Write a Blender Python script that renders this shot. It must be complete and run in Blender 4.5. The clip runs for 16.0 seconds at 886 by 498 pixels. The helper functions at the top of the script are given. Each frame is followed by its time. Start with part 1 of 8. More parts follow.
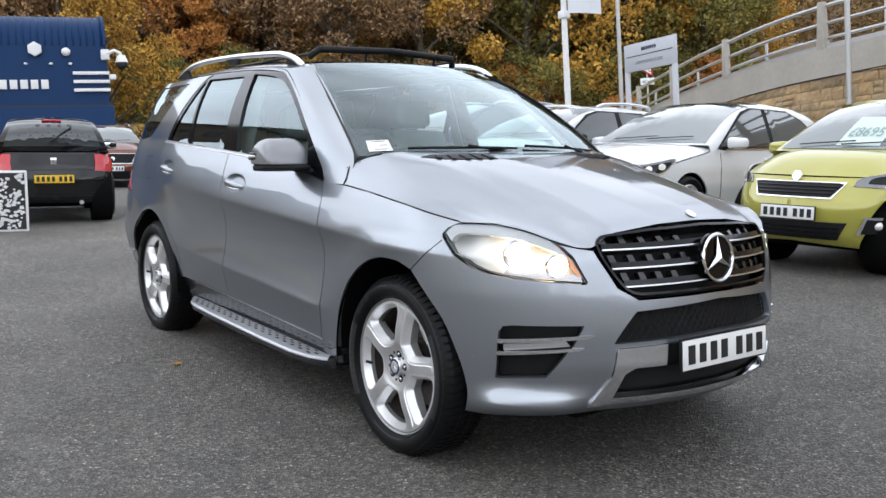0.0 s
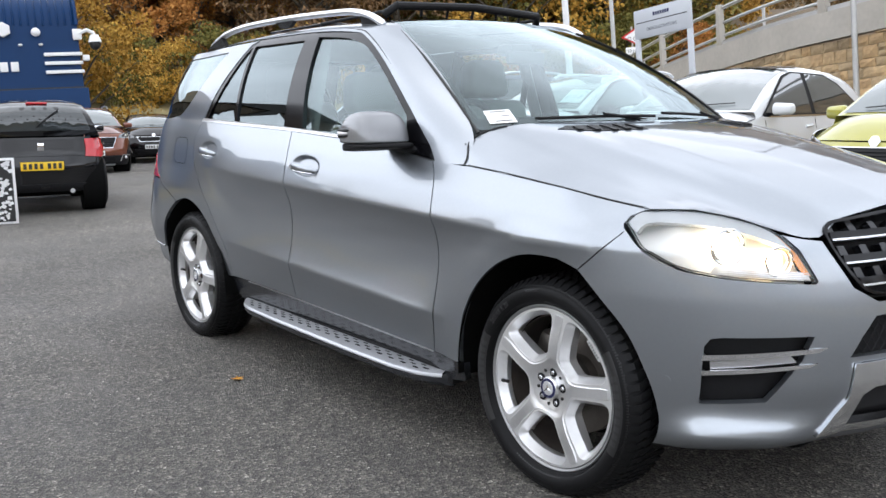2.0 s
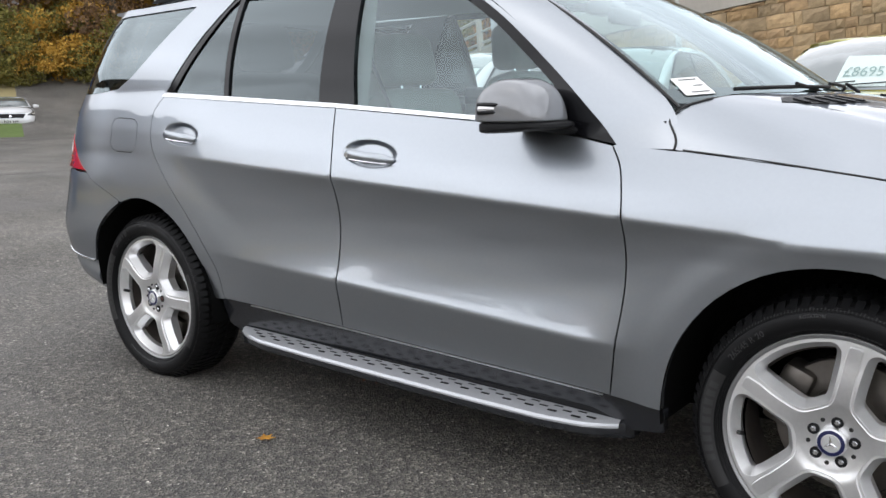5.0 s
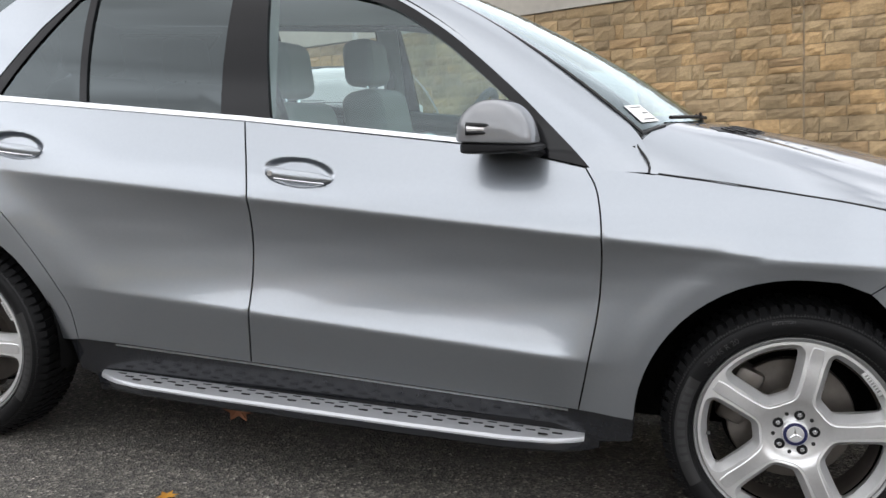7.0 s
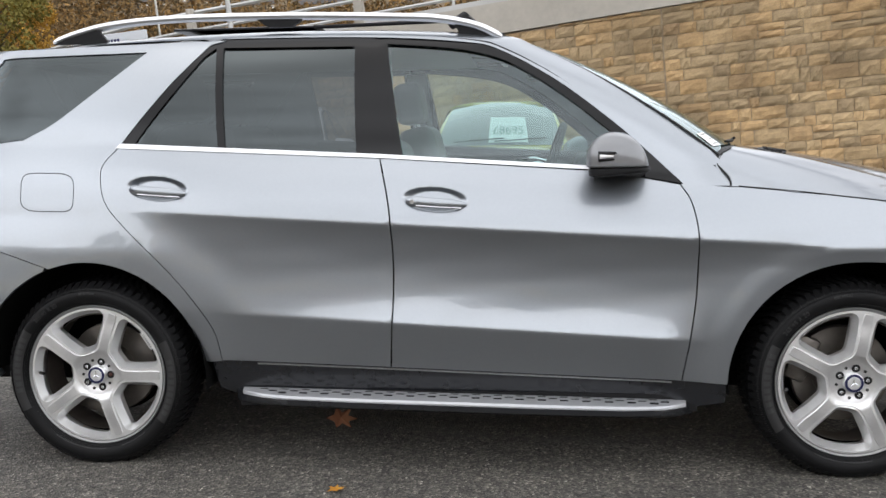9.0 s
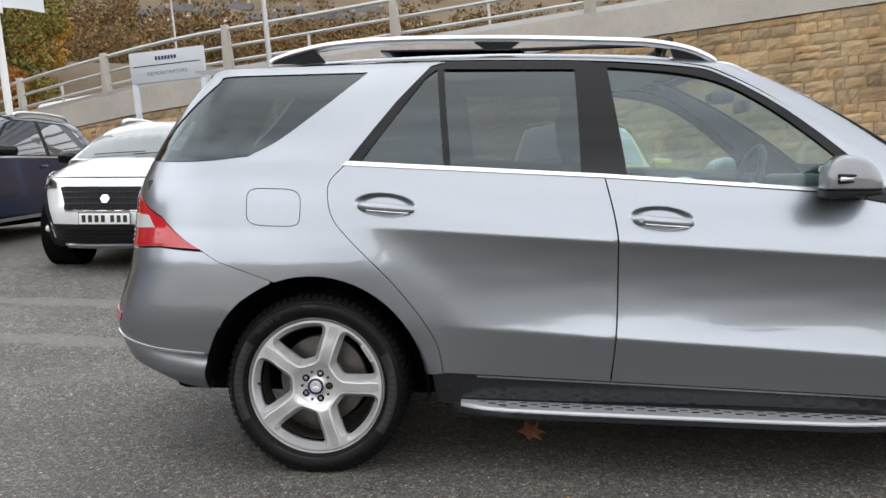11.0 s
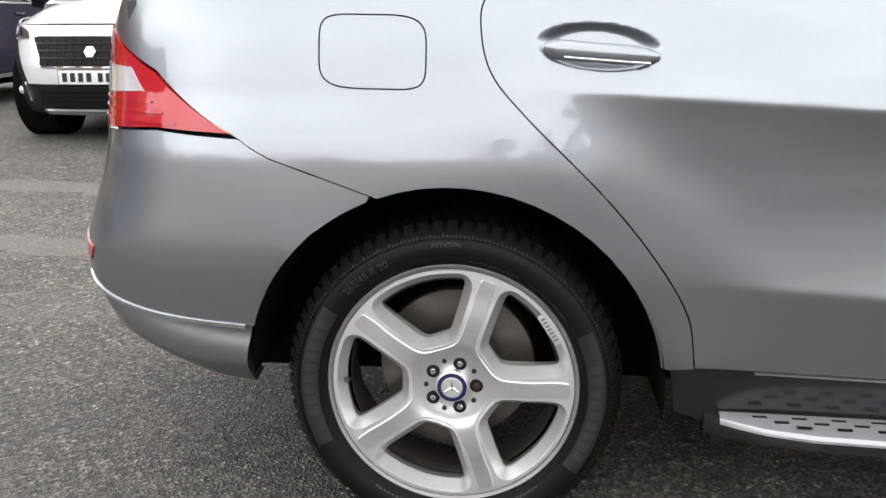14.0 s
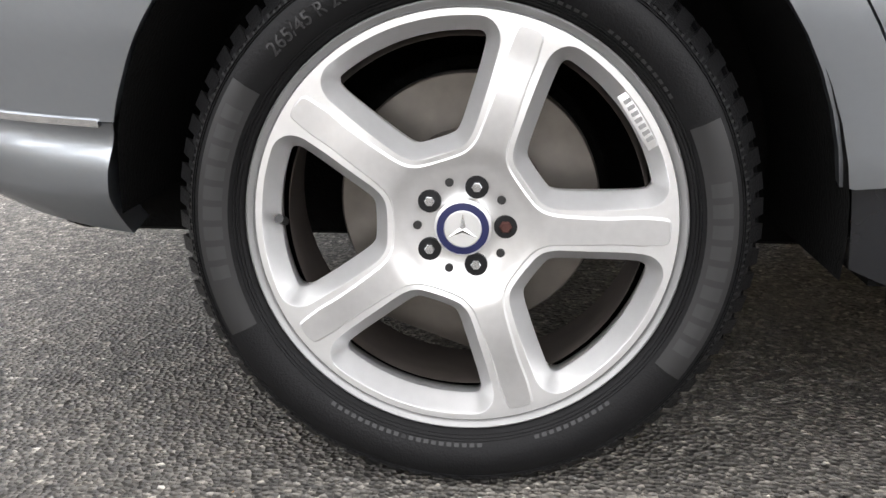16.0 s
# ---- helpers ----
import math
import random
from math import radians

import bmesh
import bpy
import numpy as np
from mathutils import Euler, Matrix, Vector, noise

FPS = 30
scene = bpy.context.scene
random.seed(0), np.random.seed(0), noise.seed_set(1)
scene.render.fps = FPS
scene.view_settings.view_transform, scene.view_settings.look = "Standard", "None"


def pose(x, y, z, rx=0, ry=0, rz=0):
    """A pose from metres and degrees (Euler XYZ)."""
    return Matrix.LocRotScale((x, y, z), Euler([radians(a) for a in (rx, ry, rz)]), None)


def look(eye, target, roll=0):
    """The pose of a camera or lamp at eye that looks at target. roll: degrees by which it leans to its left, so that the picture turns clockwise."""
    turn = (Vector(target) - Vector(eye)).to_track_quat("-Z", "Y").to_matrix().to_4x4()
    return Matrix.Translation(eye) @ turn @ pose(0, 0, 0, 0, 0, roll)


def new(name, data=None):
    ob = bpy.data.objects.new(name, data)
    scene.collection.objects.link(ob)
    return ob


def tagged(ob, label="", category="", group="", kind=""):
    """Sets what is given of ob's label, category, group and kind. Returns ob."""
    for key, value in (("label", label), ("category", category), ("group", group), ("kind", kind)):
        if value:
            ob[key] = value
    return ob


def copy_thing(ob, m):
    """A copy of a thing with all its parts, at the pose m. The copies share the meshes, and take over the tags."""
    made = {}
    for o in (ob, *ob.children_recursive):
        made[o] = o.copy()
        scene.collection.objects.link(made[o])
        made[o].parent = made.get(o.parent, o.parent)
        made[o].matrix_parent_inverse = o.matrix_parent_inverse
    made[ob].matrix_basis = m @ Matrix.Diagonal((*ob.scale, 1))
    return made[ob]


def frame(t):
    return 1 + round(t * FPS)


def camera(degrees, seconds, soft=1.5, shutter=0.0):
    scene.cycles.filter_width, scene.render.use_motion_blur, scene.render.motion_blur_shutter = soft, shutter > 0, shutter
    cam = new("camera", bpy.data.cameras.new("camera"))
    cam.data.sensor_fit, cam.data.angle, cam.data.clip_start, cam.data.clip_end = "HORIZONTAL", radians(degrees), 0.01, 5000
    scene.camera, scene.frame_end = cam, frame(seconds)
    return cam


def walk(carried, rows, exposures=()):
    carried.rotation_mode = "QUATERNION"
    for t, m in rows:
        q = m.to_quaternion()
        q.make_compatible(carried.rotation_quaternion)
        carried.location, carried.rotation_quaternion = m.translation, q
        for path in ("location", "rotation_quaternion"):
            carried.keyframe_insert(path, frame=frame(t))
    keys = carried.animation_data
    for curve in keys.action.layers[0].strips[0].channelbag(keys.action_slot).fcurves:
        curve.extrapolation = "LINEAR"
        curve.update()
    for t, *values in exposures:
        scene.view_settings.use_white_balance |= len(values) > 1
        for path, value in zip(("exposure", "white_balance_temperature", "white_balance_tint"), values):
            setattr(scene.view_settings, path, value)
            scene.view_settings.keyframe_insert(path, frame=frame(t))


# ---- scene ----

cam = camera(53.2, 16.0)
PATH = [
    (0, (4.439, -2.888, 1.294), (2.845, -1.705, 1.048), 0.5),
    (0.5, (4.18, -2.807, 1.289), (2.584, -1.63, 1.029), -0.2),
    (1, (3.98, -2.794, 1.289), (2.385, -1.618, 1.019), -0.6),
    (1.5, (3.721, -2.854, 1.246), (2.134, -1.67, 0.962), -0.7),
    (2, (3.489, -2.967, 1.271), (1.939, -1.74, 0.972), -0.9),
    (2.5, (3.232, -3.031, 1.23), (1.726, -1.751, 0.927), -0.8),
    (3, (2.956, -3.059, 1.254), (1.538, -1.681, 0.953), -1.3),
    (3.5, (2.712, -3.117, 1.243), (1.336, -1.699, 0.935), -1.1),
    (6, (1.522, -3.337, 1.267), (0.678, -1.554, 0.937), 0.1),
    (6.5, (1.3, -3.463, 1.265), (0.716, -1.575, 0.959), 1.0),
    (7, (1.095, -3.54, 1.248), (0.585, -1.63, 0.945), 1.4),
    (7.5, (0.865, -3.638, 1.246), (0.484, -1.696, 0.956), 0.6),
    (8, (0.687, -3.799, 1.263), (0.367, -1.841, 1.007), -0.5),
    (8.5, (0.453, -4.065, 1.276), (0.261, -2.089, 1.035), -0.7),
    (9, (0.254, -4.226, 1.255), (0.067, -2.248, 1.021), -0.8),
    (9.5, (0.014, -4.385, 1.265), (-0.161, -2.406, 1.033), -1.0),
    (10, (-0.2, -4.514, 1.278), (-0.36, -2.532, 1.056), -0.7),
    (12.5, (-1.111, -3.753, 1.252), (-1.329, -1.773, 1.075), 0.7),
    (13, (-1.18, -3.414, 1.224), (-1.397, -1.438, 0.998), 0.2),
    (13.5, (-1.211, -3.063, 1.221), (-1.416, -1.099, 0.905), -0.1),
    (14, (-1.297, -2.744, 1.154), (-1.487, -0.817, 0.652), -0.1),
    (14.5, (-1.35, -2.472, 1.088), (-1.51, -0.571, 0.487), -0.0),
    (15, (-1.343, -2.208, 0.937), (-1.527, -0.327, 0.283), -0.2),
    (15.5, (-1.403, -2.064, 0.738), (-1.538, -0.138, 0.217), 0.4),
    (16, (-1.391, -2.001, 0.65), (-1.553, -0.088, 0.089), 0.1),
]
# The yard slopes: SITE turns the yard's own frame (z square to the asphalt) upright.
SITE = pose(0, 0, 0, -1.2, 4.7, 0)
walk(cam, [(t, SITE @ look(eye, target, roll)) for t, eye, target, roll in PATH], [(0, 1.27, 6350, 10), (2, 1.45, 6400, 10), (3, 1.4, 6450, 10), (3.5, 1.33, 6500, 10), (6.5, 1.32, 6750, 10), (7.5, 1.3, 6780, 10), (8.5, 1.22, 6800, 10), (9.5, 1.33, 6800, 10), (12.5, 1.24, 6700, 10), (13.5, 1.4, 6850, 10), (14.0, 1.6, 6950, 11), (14.5, 1.85, 6950, 11), (15.5, 2.05, 6900, 11), (16, 2.15, 6900, 11)])

# ---- light ----
world = bpy.data.worlds.new("overcast_sky")
scene.world = world
world.use_nodes = True
sky = world.node_tree.nodes.new("ShaderNodeTexSky")
sky.sky_type, sky.sun_disc = "NISHITA", False
sky.sun_elevation, sky.sun_rotation = radians(72), radians(207)
sky.air_density, sky.dust_density, sky.ozone_density = 1.2, 2.0, 0.6
nodes, links = world.node_tree.nodes, world.node_tree.links
pale = nodes.new("ShaderNodeHueSaturation")
pale.inputs["Saturation"].default_value = 0.3
links.new(sky.outputs[0], pale.inputs["Color"])
# cloud cover: thick overhead, paler towards the horizon, in long uneven banks
where = nodes.new("ShaderNodeTexCoord")
axes = nodes.new("ShaderNodeSeparateXYZ")
links.new(where.outputs["Generated"], axes.inputs[0])
lift = nodes.new("ShaderNodeMapRange")
lift.inputs["From Min"].default_value, lift.inputs["From Max"].default_value = 0.0, 0.9
lift.inputs["To Min"].default_value, lift.inputs["To Max"].default_value = 8.2, 4.3
links.new(axes.outputs["Z"], lift.inputs["Value"])
puff = nodes.new("ShaderNodeTexNoise")
puff.inputs["Scale"].default_value, puff.inputs["Detail"].default_value = 2.2, 5
banks = nodes.new("ShaderNodeMapping")
banks.inputs["Scale"].default_value = (1.0, 1.0, 2.6)
links.new(where.outputs["Generated"], banks.inputs["Vector"])
links.new(banks.outputs[0], puff.inputs["Vector"])
uneven = nodes.new("ShaderNodeMapRange")
uneven.inputs["From Min"].default_value, uneven.inputs["From Max"].default_value = 0.3, 0.7
uneven.inputs["To Min"].default_value, uneven.inputs["To Max"].default_value = 0.5, 1.3
links.new(puff.outputs["Fac"], uneven.inputs["Value"])
cloud = nodes.new("ShaderNodeMath")
cloud.operation = "MULTIPLY"
links.new(lift.outputs[0], cloud.inputs[0])
links.new(uneven.outputs[0], cloud.inputs[1])
tone = nodes.new("ShaderNodeVectorMath")
tone.operation = "SCALE"
tone.inputs[0].default_value = (0.935, 0.98, 1.075)
links.new(cloud.outputs[0], tone.inputs["Scale"])
cover = nodes.new("ShaderNodeMix")
cover.data_type = "RGBA"
cover.inputs[0].default_value = 0.85
links.new(pale.outputs[0], cover.inputs[6])
links.new(tone.outputs[0], cover.inputs[7])
links.new(cover.outputs[2], nodes["Background"].inputs[0])
nodes["Background"].inputs[1].default_value = 0.13
sun_data = bpy.data.lights.new("sun", "SUN")
sun_data.energy, sun_data.angle = 0.4, radians(150)
sun = new("sun", sun_data)
sun.matrix_world = look((-2, -4, 14), (0, 0, 0))


# ---- materials ----
def shader(name, colour, rough=0.5, metal=0.0, coat=0.0, vary=0.0, grain=0.0, scale=20.0, bump=0.0, bump_scale=200.0, emit=None, power=0.0, spec=0.5, transmit=0.0):
    """A principled material with mottling at two scales and fine relief."""
    m = bpy.data.materials.new(name)
    m.use_nodes = True
    tree = m.node_tree
    b = tree.nodes["Principled BSDF"]
    b.inputs["Base Color"].default_value = (*colour, 1)
    b.inputs["Roughness"].default_value = rough
    b.inputs["Metallic"].default_value = metal
    b.inputs["Coat Weight"].default_value = coat
    b.inputs["Coat Roughness"].default_value = 0.03
    b.inputs["Specular IOR Level"].default_value = spec
    b.inputs["Transmission Weight"].default_value = transmit
    if emit:
        b.inputs["Emission Color"].default_value = (*emit, 1)
        b.inputs["Emission Strength"].default_value = power
    coords = tree.nodes.new("ShaderNodeTexCoord")
    if vary or grain:
        big = tree.nodes.new("ShaderNodeTexNoise")
        big.inputs["Scale"].default_value, big.inputs["Detail"].default_value = scale * 0.1, 4
        small = tree.nodes.new("ShaderNodeTexNoise")
        small.inputs["Scale"].default_value, small.inputs["Detail"].default_value = scale, 6
        tree.links.new(coords.outputs["Object"], big.inputs["Vector"])
        tree.links.new(coords.outputs["Object"], small.inputs["Vector"])
        add = tree.nodes.new("ShaderNodeMath")
        add.operation = "MULTIPLY_ADD"
        tree.links.new(big.outputs["Fac"], add.inputs[0])
        add.inputs[1].default_value = vary
        shift = tree.nodes.new("ShaderNodeMath")
        shift.operation = "MULTIPLY_ADD"
        tree.links.new(small.outputs["Fac"], shift.inputs[0])
        shift.inputs[1].default_value = grain
        shift.inputs[2].default_value = 1 - 0.5 * (vary + grain)
        tree.links.new(shift.outputs[0], add.inputs[2])
        mul = tree.nodes.new("ShaderNodeVectorMath")
        mul.operation = "SCALE"
        mul.inputs[0].default_value = colour
        tree.links.new(add.outputs[0], mul.inputs["Scale"])
        tree.links.new(mul.outputs[0], b.inputs["Base Color"])
    if bump:
        relief = tree.nodes.new("ShaderNodeTexNoise")
        relief.inputs["Scale"].default_value, relief.inputs["Detail"].default_value = bump_scale, 3
        tree.links.new(coords.outputs["Object"], relief.inputs["Vector"])
        node = tree.nodes.new("ShaderNodeBump")
        node.inputs["Strength"].default_value, node.inputs["Distance"].default_value = bump, 0.01
        tree.links.new(relief.outputs["Fac"], node.inputs["Height"])
        tree.links.new(node.outputs[0], b.inputs["Normal"])
    return m


def flake_paint(name, colour, metal=0.55, rough=0.32):
    """Metallic car paint: fine flakes under a clear coat, a thin film of dust."""
    m = shader(name, colour, rough, metal, 1.0, 0.06, 0.05, 900.0, 0.02, 1400.0)
    b = m.node_tree.nodes["Principled BSDF"]
    # flakes under the lacquer are never seen edge-on
    b.inputs["Specular Tint"].default_value = (0.30, 0.31, 0.335, 1)
    b.inputs["Coat IOR"].default_value = 1.7
    b.inputs["Coat Roughness"].default_value = 0.02
    return m


def glass(name, colour, weight, rough=0.0):
    """Thin car glass: a mirror-like sheet mixed with a clear one of that tint."""
    m = bpy.data.materials.new(name)
    m.use_nodes = True
    tree = m.node_tree
    tree.nodes.remove(tree.nodes["Principled BSDF"])
    clear = tree.nodes.new("ShaderNodeBsdfTransparent")
    clear.inputs[0].default_value = (*colour, 1)
    shine = tree.nodes.new("ShaderNodeBsdfGlossy")
    shine.inputs["Color"].default_value = (0.86, 0.97, 1.0, 1)
    shine.inputs["Roughness"].default_value = rough
    face = tree.nodes.new("ShaderNodeLayerWeight")
    face.inputs["Blend"].default_value = 0.5
    power = tree.nodes.new("ShaderNodeMath")
    power.operation, power.inputs[1].default_value = "POWER", 3.4
    tree.links.new(face.outputs["Facing"], power.inputs[0])
    gain = tree.nodes.new("ShaderNodeMath")
    gain.operation, gain.inputs[1].default_value, gain.inputs[2].default_value = "MULTIPLY_ADD", 0.8, weight
    gain.use_clamp = True
    tree.links.new(power.outputs[0], gain.inputs[0])
    mix = tree.nodes.new("ShaderNodeMixShader")
    tree.links.new(gain.outputs[0], mix.inputs[0])
    tree.links.new(clear.outputs[0], mix.inputs[1])
    tree.links.new(shine.outputs[0], mix.inputs[2])
    tree.links.new(mix.outputs[0], tree.nodes["Material Output"].inputs["Surface"])
    return m


SILVER = flake_paint("tenorite_grey_paint", (0.335, 0.360, 0.390), 0.92, 0.34)
GLASS = glass("clear_car_glass", (0.66, 0.79, 0.775), 0.095)
TINT = glass("privacy_glass", (0.075, 0.08, 0.085), 0.082)
LENS = glass("lamp_lens", (0.97, 0.97, 0.97), 0.06)
MIRRORGREY = flake_paint("satin_grey_mirror_cap", (0.20, 0.205, 0.215), 0.35, 0.42)
BLACKGLOSS = shader("gloss_black_trim", (0.004, 0.004, 0.005), 0.12, 0, 0.0, spec=0.3)
BLACK = shader("black_plastic", (0.012, 0.012, 0.013), 0.5, 0, 0, 0.3, 0.3, 60, 0.2, 500, spec=0.16)
RUBBER = shader("tyre_rubber", (0.0075, 0.0075, 0.008), 0.45, 0, 0, 0.5, 0.4, 30, 0.15, 300, spec=0.14)
SEAL = shader("rubber_seal", (0.01, 0.01, 0.01), 0.6)
LINER = shader("felt_arch_liner", (0.004, 0.004, 0.004), 0.95, 0, 0, 0.5, 0.4, 30, 0.5, 200, spec=0.1)
CLADDING = shader("dark_grey_sill_plastic", (0.016, 0.017, 0.020), 0.24, 0.0, 0.2, 0.5, 0.25, 25)
CHROME = shader("polished_chrome", (0.82, 0.83, 0.85), 0.10, 1.0)
SATIN = shader("satin_aluminium", (0.74, 0.75, 0.77), 0.30, 1.0, 0, 0.15, 0.08, 40)
ALLOY = shader("silver_alloy_paint", (0.82, 0.82, 0.82), 0.36, 0.72, 0.15, 0.14, 0.10, 70, 0.03, 700)
ALLOYFACE = shader("machined_spoke_face", (0.74, 0.74, 0.745), 0.33, 0.85, 0.1, 0.18, 0.14, 90, 0.03, 700)
TREADMAT = shader("brushed_tread_plate", (0.46, 0.47, 0.49), 0.36, 0.5, 0, 0.15, 0.1, 40)
# inside of the rim: dark brown, strongly mottled
ALLOYIN = shader("mottled_inner_barrel", (0.10, 0.085, 0.075), 0.6, 0.3, 0, 0.8, 0.6, 30)
DISC = shader("worn_brake_disc", (0.15, 0.135, 0.12), 0.4, 0.7, 0, 0.6, 0.4, 50)
RUST = shader("rusty_bolt", (0.07, 0.025, 0.02), 0.6, 0.3)
BADGEBLUE = shader("badge_blue_enamel", (0.015, 0.018, 0.07), 0.3)
REDLENS = shader("red_tail_lens", (0.50, 0.015, 0.024), 0.10, 0, 0.8, 0.1, 0.1, 200)
CLEARLENS = shader("clear_tail_lens", (0.80, 0.78, 0.78), 0.10, 0.3, 0.8)
PLATEWHITE = shader("white_plate", (0.80, 0.80, 0.78), 0.4)
PLATEYELLOW = shader("yellow_plate", (0.78, 0.50, 0.02), 0.4)
INK = shader("black_ink", (0.015, 0.015, 0.015), 0.5)
PAPER = shader("white_paper", (0.82, 0.82, 0.80), 0.7)
LEATHER = shader("grey_leather", (0.15, 0.175, 0.165), 0.5, 0, 0, 0.15, 0.15, 60, 0.2, 400)
DASH = shader("dark_dashboard", (0.035, 0.037, 0.04), 0.6, 0, 0, 0.3, 0.2, 80, 0.2, 600)
TRIM = shader("grey_door_trim", (0.20, 0.21, 0.21), 0.55, 0, 0, 0.2, 0.2, 50)
LAMPGLOW = shader("lit_lamp", (1, 0.9, 0.7), 0.3, emit=(1.0, 0.86, 0.62), power=10.0)
LAMPDIM = shader("lit_side_lamp", (1, 0.9, 0.7), 0.3, emit=(1.0, 0.70, 0.36), power=8.0)
LAMPBOWL = shader("bright_reflector_bowl", (0.85, 0.83, 0.79), 0.35, 0.35)
LAMPBEZEL = shader("grey_lamp_bezel", (0.42, 0.43, 0.44), 0.3, 0.5)
AMBER = shader("amber_reflector", (0.75, 0.28, 0.06), 0.25, 0, 0.5)


# ---- mesh tools ----
def mesh_object(name, verts, faces, material, parent=None, normals=None, label="", smooth=True):
    me = bpy.data.meshes.new(name)
    me.from_pydata([tuple(v) for v in verts], [], faces)
    me.materials.append(material)
    me.validate()
    if smooth:
        me.shade_smooth()
    if normals is not None and len(me.vertices) == len(normals):
        me.normals_split_custom_set_from_vertices([tuple(n) for n in normals])
    ob = new(name, me)
    if parent:
        ob.parent = parent
    if label:
        ob["label"] = label
    return ob


def part(name, bm, material, parent, label="", angle=35):
    """Links a bmesh as one mesh object under a thing or a part."""
    bmesh.ops.recalc_face_normals(bm, faces=bm.faces)
    me = bpy.data.meshes.new(name)
    bm.to_mesh(me)
    bm.free()
    me.materials.append(material)
    me.shade_smooth()
    me.set_sharp_from_angle(angle=radians(angle))
    ob = new(name, me)
    if parent:
        ob.parent = parent
    if label:
        ob["label"] = label
    return ob


def thing(name, m, label, category, group="", kind=""):
    ob = new(name)
    ob.matrix_world = m
    ob.empty_display_size = 0.1
    return tagged(ob, label, category, group, kind)


def bm_box(lo, hi, bevel=0.0, segments=2, m=None):
    bm = bmesh.new()
    bmesh.ops.create_cube(bm, size=1)
    for v in bm.verts:
        v.co = Vector([lo[i] + (v.co[i] + 0.5) * (hi[i] - lo[i]) for i in range(3)])
    if bevel:
        bmesh.ops.bevel(bm, geom=bm.edges[:], offset=bevel, segments=segments, affect="EDGES", profile=0.5)
    if m:
        bm.transform(m)
    return bm


def bm_cyl(r, depth, seg=24, r2=None, m=None, bevel=0.0):
    """A cylinder or cone along z, centred."""
    bm = bmesh.new()
    bmesh.ops.create_cone(bm, cap_ends=True, segments=seg, radius1=r, radius2=r if r2 is None else r2, depth=depth)
    if bevel:
        bmesh.ops.bevel(bm, geom=[e for e in bm.edges if abs(e.verts[0].co.z - e.verts[1].co.z) < 1e-6], offset=bevel, segments=2, affect="EDGES")
    if m:
        bm.transform(m)
    return bm


def bm_ball(scale, m=None, u=20, v=12):
    bm = bmesh.new()
    bmesh.ops.create_uvsphere(bm, u_segments=u, v_segments=v, radius=1)
    bm.transform(Matrix.Diagonal((*scale, 1)))
    if m:
        bm.transform(m)
    return bm


def bm_tube(points, radius, seg=10, closed=False, flat=1.0):
    """A round bar along points; radius may be a list; flat squeezes it."""
    bm = bmesh.new()
    pts = [Vector(p) for p in points]
    n = len(pts)
    radii = radius if isinstance(radius, (list, tuple)) else [radius] * n
    rings = []
    for i, p in enumerate(pts):
        a = pts[(i - 1) % n] if closed or i else p
        b = pts[(i + 1) % n] if closed or i < n - 1 else p
        t = (b - a).normalized()
        side = t.cross(Vector((0, 0, 1)))
        side = side.normalized() if side.length > 1e-4 else Vector((1, 0, 0))
        up = side.cross(t)
        rings.append([bm.verts.new(p + radii[i] * (side * math.cos(2 * math.pi * k / seg) + up * flat * math.sin(2 * math.pi * k / seg))) for k in range(seg)])
    for i in range(n if closed else n - 1):
        r0, r1 = rings[i], rings[(i + 1) % n]
        for k in range(seg):
            bm.faces.new((r0[k], r0[(k + 1) % seg], r1[(k + 1) % seg], r1[k]))
    if not closed:
        bm.faces.new(rings[0])
        bm.faces.new(rings[-1][::-1])
    return bm


def bm_lathe(profile, seg=64, m=None):
    """Turns (radius, y) pairs round the y axis."""
    bm = bmesh.new()
    rings = [[bm.verts.new((r * math.cos(2 * math.pi * k / seg), y, r * math.sin(2 * math.pi * k / seg))) for k in range(seg)] for r, y in profile]
    for a, b in zip(rings, rings[1:]):
        for k in range(seg):
            bm.faces.new((a[k], a[(k + 1) % seg], b[(k + 1) % seg], b[k]))
    if m:
        bm.transform(m)
    return bm


def bm_join(list_of_bm):
    out = bmesh.new()
    for b in list_of_bm:
        me = bpy.data.meshes.new("tmp")
        b.to_mesh(me)
        b.free()
        out.from_mesh(me)
        bpy.data.meshes.remove(me)
    return out


def bm_text(text, size, depth=0.001):
    """Built-in font, centred, lying in x-z, facing -y."""
    cu = bpy.data.curves.new("text", "FONT")
    cu.body, cu.size, cu.extrude, cu.align_x, cu.align_y = text, size, depth, "CENTER", "CENTER"
    cu.resolution_u = 3
    ob = bpy.data.objects.new("text", cu)
    me = bpy.data.meshes.new_from_object(ob)
    bm = bmesh.new()
    bm.from_mesh(me)
    bm.transform(pose(0, 0, 0, 90))
    bpy.data.objects.remove(ob)
    bpy.data.curves.remove(cu)
    bpy.data.meshes.remove(me)
    return bm


def spline(points, n=6):
    """A smooth open curve through 2D or 3D points."""
    pts = [np.array(p, float) for p in points]
    pts = [2 * pts[0] - pts[1]] + pts + [2 * pts[-1] - pts[-2]]
    out = []
    for i in range(1, len(pts) - 2):
        a, b, c, d = pts[i - 1:i + 3]
        for k in range(n):
            t = k / n
            out.append(0.5 * (2 * b + (c - a) * t + (2 * a - 5 * b + 4 * c - d) * t * t + (3 * b - 3 * c + d - a) * t ** 3))
    return [tuple(p) for p in out] + [tuple(pts[-2])]


